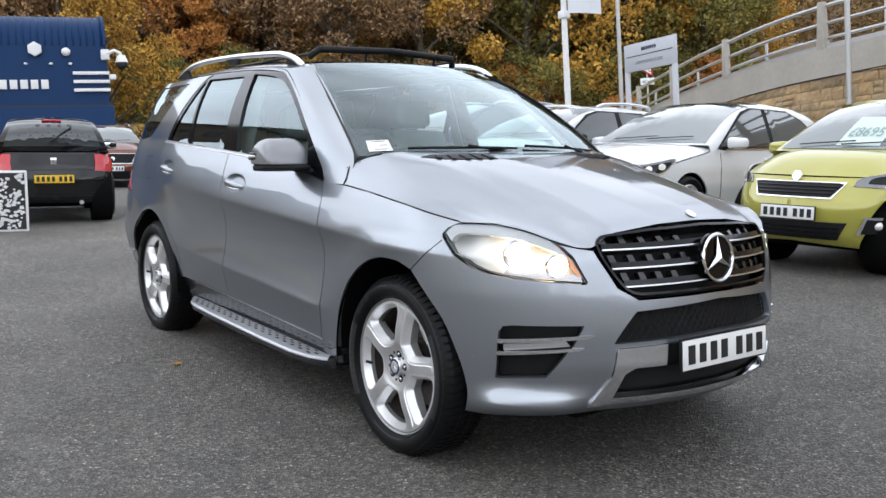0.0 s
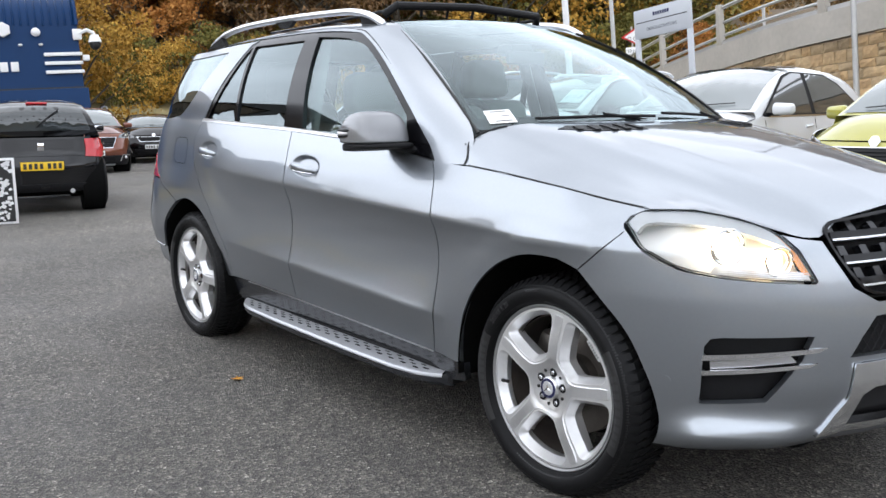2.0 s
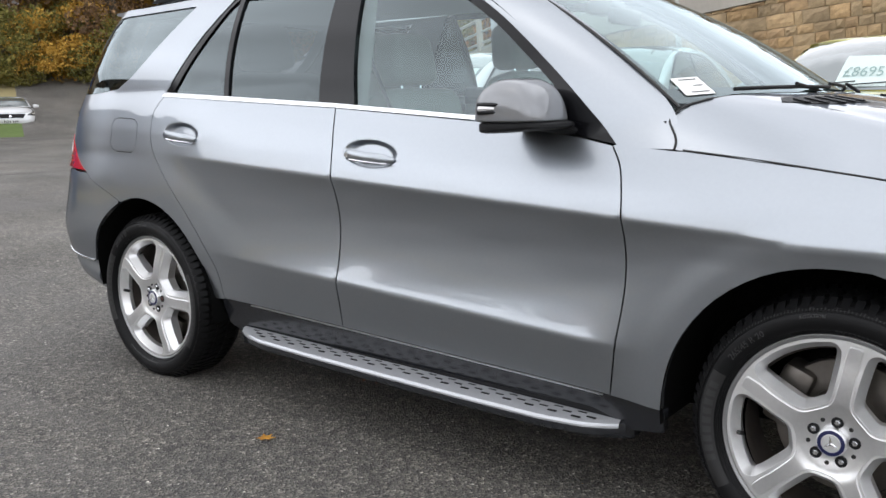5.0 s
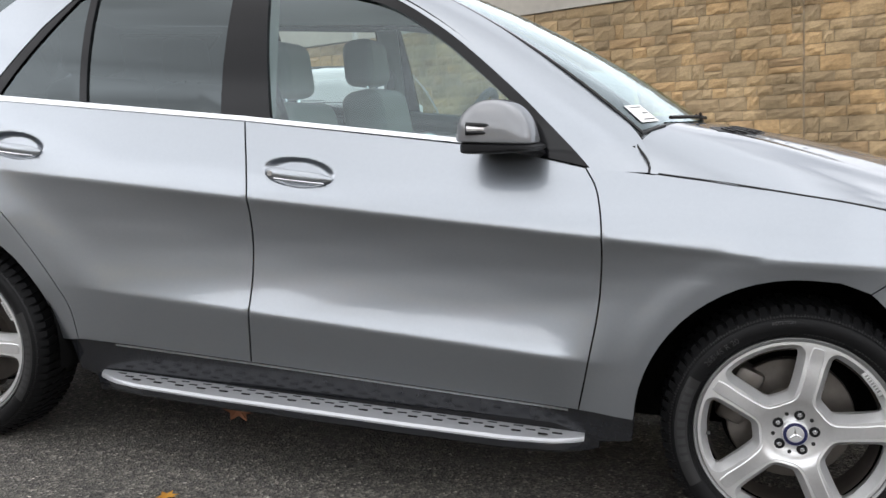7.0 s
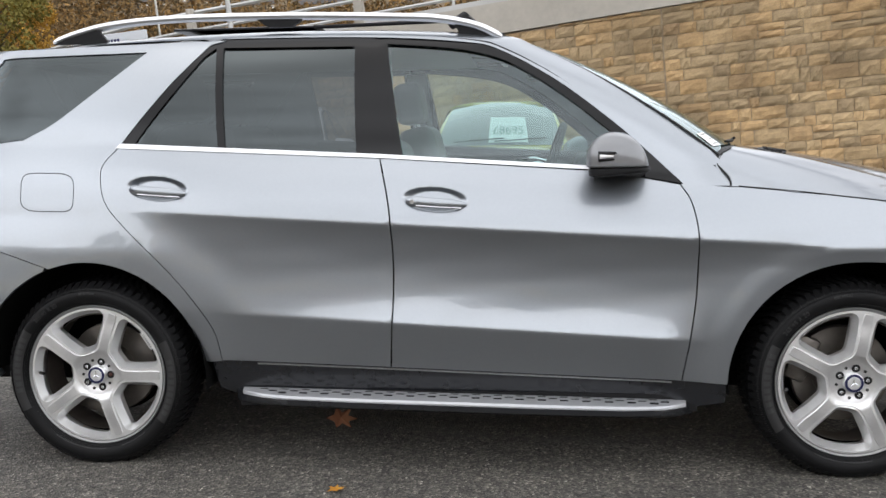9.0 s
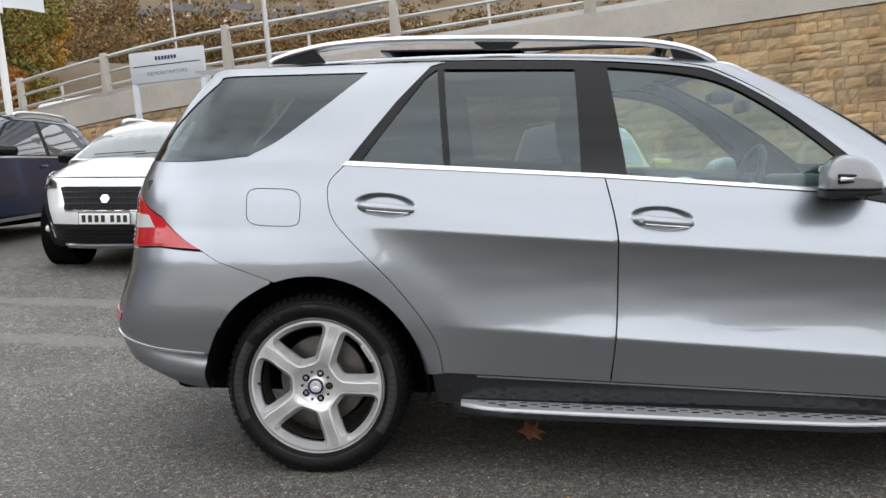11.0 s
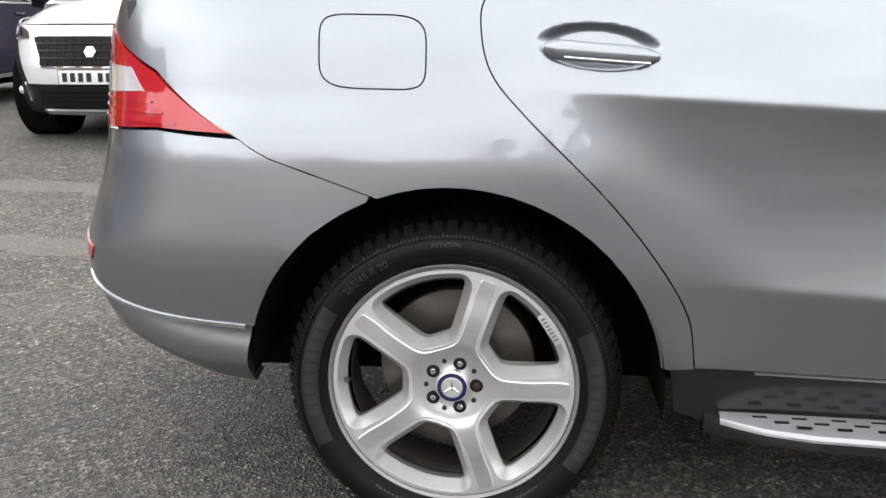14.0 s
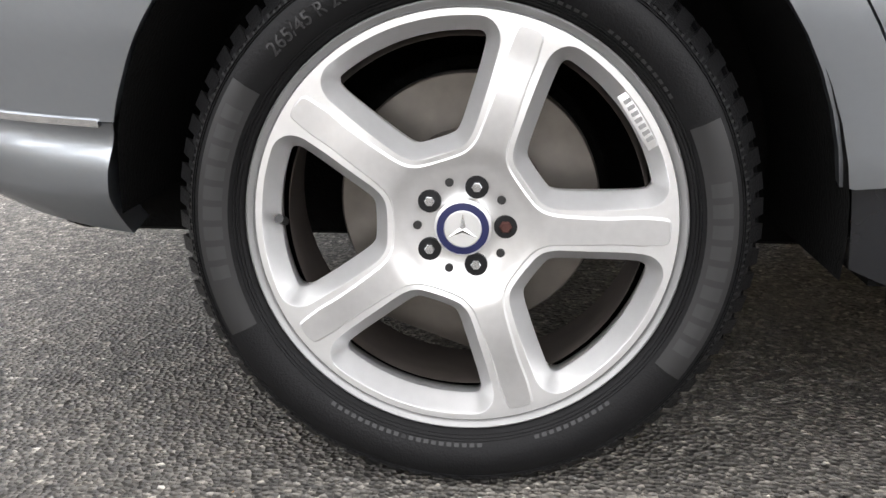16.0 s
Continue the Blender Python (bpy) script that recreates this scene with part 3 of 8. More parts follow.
    HIGH = spline([(1.005, -0.893, 1.092), (0.965, -0.815, 1.198), (0.76, -0.752, 1.37), (0.53, -0.695, 1.52), (0.30, -0.638, 1.635), (0.15, -0.60, 1.688), (-0.37, -0.585, 1.722), (-0.94, -0.58, 1.724), (-1.5, -0.565, 1.70), (-2.0, -0.53, 1.655)], 5)

    def pillar(u, w):
        k = u * (len(LOW) - 1)
        i = min(int(k), len(LOW) - 2)
        f = k - i
        a = np.array(body(LOW[i][0] * (1 - f) + LOW[i + 1][0] * f, LOW[i][1] * (1 - f) + LOW[i + 1][1] * f))
        b = np.array(HIGH[i]) * (1 - f) + np.array(HIGH[i + 1]) * f
        c = np.array((a[0] * 0.45 + b[0] * 0.55, a[1] * 0.80 + b[1] * 0.20, a[2] * 0.25 + b[2] * 0.75))
        return a * (1 - w) ** 2 + 2 * w * (1 - w) * c + b * w * w
    sheet("roof_side", pillar, 60, 8, SILVER, car, mirror=mirror)

# bonnet
NOSE_EDGE = ((0, 2.228, 0.987), (0.25, 2.215, 0.980), (0.5, 2.18, 0.952), (0.565, 2.175, 0.925), (0.60, 2.172, 0.902), (0.66, 2.15, 0.903), (0.70, 2.132, 0.912), (0.76, 2.092, 0.932), (0.84, 2.012, 0.967), (0.92, 1.92, 0.987), (1.0, 1.825, 0.986))


def bonnet_at(u, v):
    """u from the windscreen to the nose, v from the left edge (-1) to the right (1)."""
    w = abs(v)
    xr, zr = 0.965 + 0.225 * (1 - w ** 1.8) + 0.04 * step01((w - 0.92) / 0.08) - 0.030 * step01((w - 0.80) / 0.10) * step01((1.0 - w) / 0.07), 1.090 + 0.148 * (1 - w ** 11)
    xe = lerp_table([(a, b) for a, b, c in NOSE_EDGE], w)
    ze = lerp_table([(a, c) for a, b, c in NOSE_EDGE], w)
    k = step01((w - 0.55) / 0.45)
    p1 = (xr + 0.30 * (xe - xr), 1.076 + 0.128 * (1 - w ** 3.4))
    p2 = (xe - 0.085 - 0.22 * k, ze + 0.085 - 0.05 * k)
    b = [(1 - u) ** 3, 3 * u * (1 - u) ** 2, 3 * u * u * (1 - u), u ** 3]
    x = b[0] * xr + b[1] * p1[0] + b[2] * p2[0] + b[3] * xe
    z = b[0] * zr + b[1] * p1[1] + b[2] * p2[1] + b[3] * ze
    z += 0.010 * math.exp(-((w - 0.70 + 0.13 * u) / 0.07) ** 2) * step01(u * 4) * step01((1 - u) * 4)
    y = -v * lerp_table(((0, 0.893), (0.3, 0.905), (0.7, 0.892), (1.0, 0.858)), u)
    return (x, y, z)


sheet("bonnet", lambda u, v: bonnet_at(u, 2 * v - 1), 40, 72, SILVER, car, centre=(1.5, 0, 0.2))
for side in (1, -1):
    base = patch("bonnet_vent", [(0.10, 0.30 * side), (0.07, 0.60 * side), (0.115, 0.68 * side), (0.17, 0.52 * side), (0.185, 0.33 * side)], bonnet_at, BLACK, car, 0.03, 0.004, 0, 0.002, centre=(1.5, 0, 0.2), label="black bonnet vent with slats")
    for k in range(5):
        a = 0.33 + 0.062 * k
        patch("slat", [(0.10, a * side), (0.10, (a + 0.022) * side), (0.178 - 0.09 * max(0, k - 2) / 5, (a + 0.04) * side), (0.178 - 0.09 * max(0, k - 2) / 5, (a + 0.018) * side)], bonnet_at, BLACK, base, 0.03, 0.004, 0, 0.007, centre=(1.5, 0, 0.2))

# shut lines round the bonnet
for side in (1, -1):
    seam_pts = [body(s, z + 0.002) for s, z in HOOD_SEAM]
    part("bonnet_seam", bm_tube([(p[0], side * (p[1] - 0.001), p[2]) for p in seam_pts], 0.003, 6), SEAL, car)
    part("cowl_seam", bm_tube([Vector(bonnet_at(0.0, side * v)) + Vector((-0.002, 0, 0.0025)) for v in np.linspace(0.80, 1.0, 24)], 0.0035, 6), SEAL, car)

# windscreen, roof
def screen(u, v):
    w = abs(v)
    b = np.array((1.17 - 0.215 * w ** 2.2, -0.80 * v, 1.238 - 0.026 * w * w))
    t = np.array((0.235 - 0.085 * w * w, -0.60 * v, 1.712 - 0.024 * w * w))
    return b * (1 - u) + t * u + np.array((0.022, -0.02 * v, 0.028)) * 4 * u * (1 - u)


for side in (1, -1):
    part("screen_seal", bm_tube([Vector(screen(u, side * 0.995)) + Vector((0.004, -0.003 * side, 0.003)) for u in np.linspace(-0.02, 1.0, 16)], 0.007, 6, flat=0.7), SEAL, car)
sheet("windscreen", lambda u, v: screen(u, 2 * v - 1), 16, 32, GLASS, car, "clear windscreen")
patch("windscreen_band", [(-0.10, -1.0), (-0.10, 1.0), (1.02, 1.0), (1.02, -1.0)], screen, BLACK, car, 0.08, 0.0, 0, -0.004, holes=[[(0.075, -0.955), (0.05, -0.5), (0.045, 0), (0.05, 0.5), (0.075, 0.955), (0.965, 0.945), (0.965, -0.945)]])


def roof(a, b):
    x = 0.235 - 2.25 * a
    w = abs(b)
    z = lerp_table(((-2.02, 1.672), (-1.5, 1.722), (-0.94, 1.748), (-0.37, 1.748), (0.0, 1.732), (0.235, 1.712)), x) - 0.026 * w * w
    x -= 0.085 * w * w * (1 - a)
    return (x, -b * lerp_table(((-2.0, 0.53), (-1.5, 0.565), (-0.94, 0.58), (-0.37, 0.585), (0.15, 0.60)), x), z)


sheet("roof", lambda u, v: roof(u, 2 * v - 1), 40, 20, SILVER, car)
patch("roof_glass", [(0.02, -0.86), (0.02, 0.86), (0.62, 0.86), (0.62, -0.86)], roof, BLACKGLOSS, car, 0.12, 0.01, 0, 0.006, label="black glass panorama roof")
part("sunroof_deflector", bm_join([bm_tube([(-0.05, -0.50, 1.745), (0.0, -0.46, 1.785), (0.03, 0, 1.80), (0.0, 0.46, 1.785), (-0.05, 0.50, 1.745)], 0.02), bm_tube([(-0.62, -0.50, 1.752), (-0.66, 0, 1.766), (-0.62, 0.50, 1.752)], 0.010), bm_tube([(-0.02, -0.47, 1.768), (-0.62, -0.50, 1.752)], 0.008), bm_tube([(-0.02, 0.47, 1.768), (-0.62, 0.50, 1.752)], 0.008)] + [bm_tube([(0.0, y, 1.74), (0.015, y, 1.79)], 0.007) for y in (-0.32, -0.16, 0, 0.16, 0.32)]), BLACK, car, "raised black sunroof wind deflector")
part("sunroof_panel", bm_box((-1.25, -0.47, 1.752), (-0.62, 0.47, 1.764), 0.005), BLACKGLOSS, car, "open black glass sunroof panel")
for side in (-1, 1):
    y = 0.645 * side
    line = spline([(0.16, y * 1.0, 1.675), (0.06, y * 1.005, 1.722), (-0.08, y, 1.752), (-0.25, y, 1.764), (-0.7, y, 1.779), (-1.15, y, 1.780), (-1.42, y * 0.99, 1.764), (-1.58, y * 0.98, 1.735), (-1.70, y * 0.97, 1.698)], 5)
    rail = part("roof_rail", bm_tube(line, [0.012] + [0.02] * (len(line) - 2) + [0.012], 12, flat=0.8), SATIN, car, "satin aluminium roof rail")
    for x0, x1, x2, x3, zb, zt0, zt1 in ((0.14, 0.0, -0.03, 0.10, 1.672, 1.745, 1.694), (-0.68, -0.78, -0.84, -0.62, 1.735, 1.776, 1.776), (-1.45, -1.69, -1.64, -1.50, 1.688, 1.708, 1.745)):
        bm = bmesh.new()
        quad = [(x0, zb), (x1, zb), (x2, zt0), (x3, zt1)] if x0 > 0 else ([(x0, zb), (x1, zb), (x2, zt0), (x3, zt1)])
        near, away = [[bm.verts.new((x, y + d, z)) for x, z in quad] for d in (-0.011, 0.011)]
        bm.faces.new(near), bm.faces.new(away[::-1])
        for i in range(4):
            bm.faces.new((near[i], near[(i + 1) % 4], away[(i + 1) % 4], away[i]))
        part("foot", bm, BLACK, rail, "black rail foot")
# tail spoiler and rear hatch
sections = []
bm = bmesh.new()
for k in range(17):
    f = k / 8 - 1
    tip, dz = -2.12 + 0.085 * f * f, 0.022 * (1 - f * f)
    sections.append([bm.verts.new(p) for p in ((-1.84, 0.622 * f, 1.674 + dz), (tip, 0.622 * f, 1.666 + dz), (tip - 0.004, 0.622 * f, 1.659 + dz), (tip + 0.02, 0.622 * f, 1.652 + dz), (-1.87, 0.622 * f, 1.628 + dz))])
for a, b in zip(sections, sections[1:]):
    for i in range(5):
        bm.faces.new((a[i], a[(i + 1) % 5], b[(i + 1) % 5], b[i]))
bm.faces.new(sections[0])
bm.faces.new(sections[-1][::-1])
spoiler = part("roof_spoiler", bm, SILVER, car)
part("underside", bm_box((-1.995, -0.55, 1.628), (-1.88, 0.55, 1.657), 0.012), BLACK, spoiler, "black underside")
patch("rear_screen", [(-2.06, -0.5), (-2.06, 0.5), (-2.26, 0.56), (-2.26, -0.56)], lambda a, b: (a + 0.08, b * 0.9, 1.645 - 1.75 * (-2.06 - a)), TINT, car, 0.1, 0.01, 0, label="dark rear screen")
sheet("tailgate", lambda u, v: (lerp_table(TAIL_X, 0.42 + 0.90 * v) + 0.08, -0.55 + 1.10 * u, 0.42 + 0.90 * v), 12, 12, SILVER, car)

# front end
HEAD = spline([(1.737, 0.945), (1.765, 0.967), (1.811, 0.982), (1.974, 0.985), (2.10, 0.965), (2.207, 0.929), (2.279, 0.866), (2.318, 0.785)], 4) + spline([(2.318, 0.779), (2.18, 0.787), (2.023, 0.80), (1.899, 0.823), (1.808, 0.869), (1.737, 0.945)], 4)[:-1]
FOG = [(1.966, 0.590), (1.985, 0.612), (2.02, 0.617), (2.292, 0.621), (2.25, 0.55), (2.145, 0.428), (1.948, 0.415), (1.955, 0.50)]
LOWER = [(2.409, 0.555), (2.45, 0.61), (2.505, 0.668), (2.9, 0.690), (3.295, 0.668), (3.35, 0.61), (3.391, 0.555), (2.9, 0.572)]
SKID = [(2.345, 0.318), (2.40, 0.43), (2.42, 0.535), (2.9, 0.556), (3.38, 0.535), (3.40, 0.43), (3.455, 0.318), (2.9, 0.318)]
bumper_half = [(2.9, 0.718), (2.52, 0.712), (2.44, 0.757), (2.395, 0.84), (2.366, 0.893), (2.30, 0.902), (2.235, 0.914), (2.286, 0.868), (2.325, 0.780), (2.317, 0.773)] + spline([(2.18, 0.781), (2.023, 0.794), (1.899, 0.816), (1.802, 0.864), (1.734, 0.93)], 4) + [(1.733, 0.915)] + ARCH_FRONT + [(2.0, 0.262), (2.322, 0.283), (2.9, 0.285)]
c5 = 2 * (NOSE + WRAP)
mirror_of = lambda o: [(c5 - a, b) for a, b in o]
patch("front_bumper", both(bumper_half), skin_full, SILVER, car, 0.032, holes=[FOG, mirror_of(FOG), LOWER, SKID], depth=0.03)
patch("lower_lip", both([(2.9, 0.29), (2.322, 0.289), (2.0, 0.268), (1.85, 0.262), (1.86, 0.235), (2.3, 0.245), (2.9, 0.25)]), skin_full, BLACK, car, 0.05, 0.06, 0, -0.012)
patch("intake_mesh", LOWER, skin_full, BLACK, car, 0.05, 0, -0.012, -0.035, label="black honeycomb intake")
for k in range(30):
    for d in (1, -1):
        z0, z1 = 0.555, 0.69
        s0 = 2.43 + 0.032 * k
        pts = [skin_full(s0 + d * 0.05 * (t / 4 - 0.5) * 2, z0 + (z1 - z0) * t / 4) for t in range(5)]
        part("mesh_bar", bm_tube([(p[0] - 0.026, p[1], p[2]) for p in pts], 0.0018, 4), BLACK, car)
patch("skid_panel", SKID, skin_full, BLACK, car, 0.05, 0, -0.01, -0.04)
patch("skid_trim", [(2.318, 0.318), (2.40, 0.43), (2.42, 0.535), (2.9, 0.556), (3.38, 0.535), (3.40, 0.43), (3.482, 0.318), (3.40, 0.318), (3.352, 0.44), (3.31, 0.462), (2.9, 0.47), (2.49, 0.462), (2.448, 0.44), (2.40, 0.318)], skin_full, CHROME, car, 0.03, 0.03, 0, 0.009, label="polished skid trim")
patch("skid_edge", [(2.37, 0.318), (2.385, 0.345), (2.9, 0.350), (3.415, 0.345), (3.43, 0.318), (2.9, 0.322)], skin_full, CHROME, car, 0.04, 0.03, 0, 0.004)
for m_side in (False, True):
    back = patch("fog_recess", FOG, body, BLACK, car, 0.05, 0, -0.012, -0.05, mirror=m_side)
    blade = patch("fog_blade", [(1.955, 0.548), (1.958, 0.565), (2.30, 0.588), (2.335, 0.588), (2.30, 0.574)], body, CHROME, car, 0.04, 0.02, 0, 0.004, mirror=m_side)
    patch("fog_blade", [(1.953, 0.503), (1.955, 0.518), (2.26, 0.541), (2.30, 0.543), (2.27, 0.530)], body, CHROME, car, 0.04, 0.02, 0, 0.004, mirror=m_side)
    patch("day_lamp", [(1.98, 0.522), (1.98, 0.544), (2.22, 0.566), (2.24, 0.545)], body, SATIN, car, 0.04, 0.02, 0, -0.008, mirror=m_side)
    sensor = patch("parking_sensor", [(1.848 + 0.013 * math.cos(t), 0.479 + 0.014 * math.sin(t)) for t in np.linspace(0, 6.2, 16)], body, SILVER, car, 0.02, 0.003, 0, 0.002, mirror=m_side)
    lamp = patch("headlamp", HEAD, body, LENS, car, 0.03, 0, 0.002, 0.003, mirror=m_side, label="clear lit headlamp")
    patch("lamp_seal", HEAD, body, SEAL, lamp, 0.03, 0.05, 0.0, -0.002, mirror=m_side, holes=[[((a - 2.035) * 0.995 + 2.035, (b - 0.882) * 0.980 + 0.882) for a, b in HEAD]])
    patch("bezel", spline([(1.750, 0.944), (1.772, 0.962), (1.811, 0.977), (1.974, 0.980), (2.10, 0.960), (2.20, 0.926), (2.262, 0.872)], 4) + spline([(2.215, 0.890), (2.10, 0.926), (1.974, 0.944), (1.85, 0.948), (1.80, 0.938), (1.778, 0.915)], 4), body, LAMPBEZEL, lamp, 0.025, 0.03, 0, -0.004, mirror=m_side, label="silver grey inner bezel")
    patch("reflector", HEAD, body, LAMPBOWL, lamp, 0.025, 0, -0.006, -0.035, mirror=m_side, label="chrome reflector", ease=lambda a, b: -0.034 * math.sin(19 * (a - 1.75)) ** 2 - 0.016 * math.sin(32 * (b - 0.78)) ** 2)
    patch("indicator", [(2.0, 0.803), (2.31, 0.783), (2.30, 0.806), (2.02, 0.826)], body, CLEARLENS, lamp, 0.03, 0.01, 0, -0.012, mirror=m_side)
    patch("corner_reflector", [(2.225, 0.915), (2.279, 0.862), (2.312, 0.795), (2.292, 0.80), (2.262, 0.862), (2.213, 0.905)], body, AMBER, lamp, 0.03, 0.01, 0, -0.010, mirror=m_side)
    for s, z, r, mt in ((2.07, 0.880, 0.034, LAMPGLOW), (2.22, 0.838, 0.028, LAMPDIM)):
        p = Vector(body(s, z))
        if m_side:
            p.y = -p.y
        inward = Vector((-0.9, -0.42 if m_side else 0.42, 0)).normalized()
        part("projector", bm_ball((r * 0.6, r, r), Matrix.Translation(p + inward * 0.03)), mt, lamp, "lit projector lens")
        across = Vector((0, 0, 1)).cross(inward)
        for rr, dd in ((r * 1.25, 0.018), (r * 1.55, 0.008)):
            part("projector_ring", bm_tube([p + inward * dd + across * rr * math.cos(q) + Vector((0, 0, rr * math.sin(q))) for q in np.linspace(0, 2 * math.pi, 29)[:-1]], 0.004, 8, True), CHROME, lamp, "chrome ring")
    for k in range(4):
        part("lens_rib", bm_tube([(q[0] - 0.004, q[1] * (-1 if m_side else 1), q[2]) for q in [body(2.03 + 0.055 * j, 0.8055 + 0.0055 * k - (0.018 + 0.0003 * k) * j / 5) for j in range(6)]], 0.0009, 5), SATIN, lamp)

# grille
GR = both([(2.9, 0.975), (2.62, 0.965), (2.43, 0.949), (2.402, 0.944), (2.386, 0.934), (2.379, 0.922), (2.378, 0.910), (2.390, 0.876), (2.409, 0.838), (2.432, 0.799), (2.455, 0.767), (2.473, 0.748), (2.497, 0.735), (2.53, 0.728), (2.9, 0.733)])
grille = patch("grille", GR, skin_full, BLACK, car, 0.05, 0, -0.01, -0.06, label="black radiator grille with three chrome-edged slats")
patch("grille_frame", GR, skin_full, BLACKGLOSS, grille, 0.04, 0.06, 0, 0.002, holes=[[((a - 2.9) * 0.982 + 2.9, (b - 0.853) * 0.93 + 0.853) for a, b in GR]])
for z, s0 in ((0.905, 2.40), (0.838, 2.43), (0.772, 2.47)):
    lathe = [(s0, z - 0.012), (2.9, z - 0.004), (c5 - s0, z - 0.012), (c5 - s0, z + 0.012), (2.9, z + 0.02), (s0, z + 0.012)]
    bar = patch("slat", lathe, skin_full, BLACKGLOSS, grille, 0.04, 0.035, 0, -0.004)
    patch("slat_edge", [(s0, z - 0.014), (2.9, z - 0.006), (c5 - s0, z - 0.014), (c5 - s0, z - 0.0085), (2.9, z - 0.0005), (s0, z - 0.0085)], skin_full, SATIN, bar, 0.05, 0.02, 0, 0.002)
    for k in range(12):
        s = s0 + 0.02 + k * (c5 - 2 * s0 - 0.04) / 11
        if abs(s - 2.9) > 0.12:
            patch("louvre", [(s - 0.014, z + 0.012), (s + 0.014, z + 0.012), (s + 0.003, z + 0.042), (s - 0.022, z + 0.042)], skin_full, CLADDING, bar, 0.03, 0.03, 0, -0.022)
emblem = part("grille_badge", bm_cyl(0.096, 0.03, 48, m=pose(2.322, 0, 0.848, 0, 82, 0), bevel=0.008), BLACKGLOSS, grille, "round badge with a three-armed shape")
part("ring", bm_tube([(2.340 - 0.012 * math.sin(t), 0.090 * math.cos(t), 0.848 + 0.089 * math.sin(t)) for t in np.linspace(0, 2 * math.pi, 49)[:-1]], 0.0075, 8, True), CHROME, emblem)
for a in (90, 210, 330):
    bm = bmesh.new()
    m = pose(2.345, 0, 0.848, 0, -8, 0)
    d, q = Vector((0, math.cos(radians(a)), math.sin(radians(a)))), Vector((0, -math.sin(radians(a)), math.cos(radians(a))))
    v = [bm.verts.new(p) for p in (d * 0.086, q * 0.016, -q * 0.016, Vector((0.014, 0, 0)))]
    for f in ((0, 1, 3), (0, 3, 2), (1, 2, 3)):
        bm.faces.new([v[i] for i in f])
    bm.transform(m)
    part("arm", bm, CHROME, emblem, angle=5)
bb = Vector(bonnet_at(0.93, 0)) + Vector((0, 0, 0.004))
part("bonnet_badge", bm_cyl(0.022, 0.004, 24, m=Matrix.Translation(bb) @ pose(0, 0, 0, 0, 35, 0)), SATIN, car)


def number_plate(parent, m, back, width=0.52, height=0.112):
    """A plate in x-z facing -y, its characters drawn as plain bars."""
    frame_ob = part("number_plate", bm_box((-width / 2 - 0.008, 0, -height / 2 - 0.008), (width / 2 + 0.008, 0.012, height / 2 + 0.008), 0.004, m=m), BLACK, parent, "plate with plain bars")
    part("plate_face", bm_box((-width / 2, -0.003, -height / 2), (width / 2, 0.004, height / 2), 0.001, m=m), back, frame_ob)
    for k in range(7):
        x = -0.21 + 0.066 * k + (0.028 if k > 3 else 0)
        part("bar", bm_box((x - 0.020, -0.0045, -0.036), (x + 0.020, 0, 0.036), m=m), INK, frame_ob)
    return frame_ob


number_plate(car, pose(2.395, 0, 0.502, 0, 0, 90) @ pose(0, 0, 0, -4, 0, 0), PLATEWHITE)

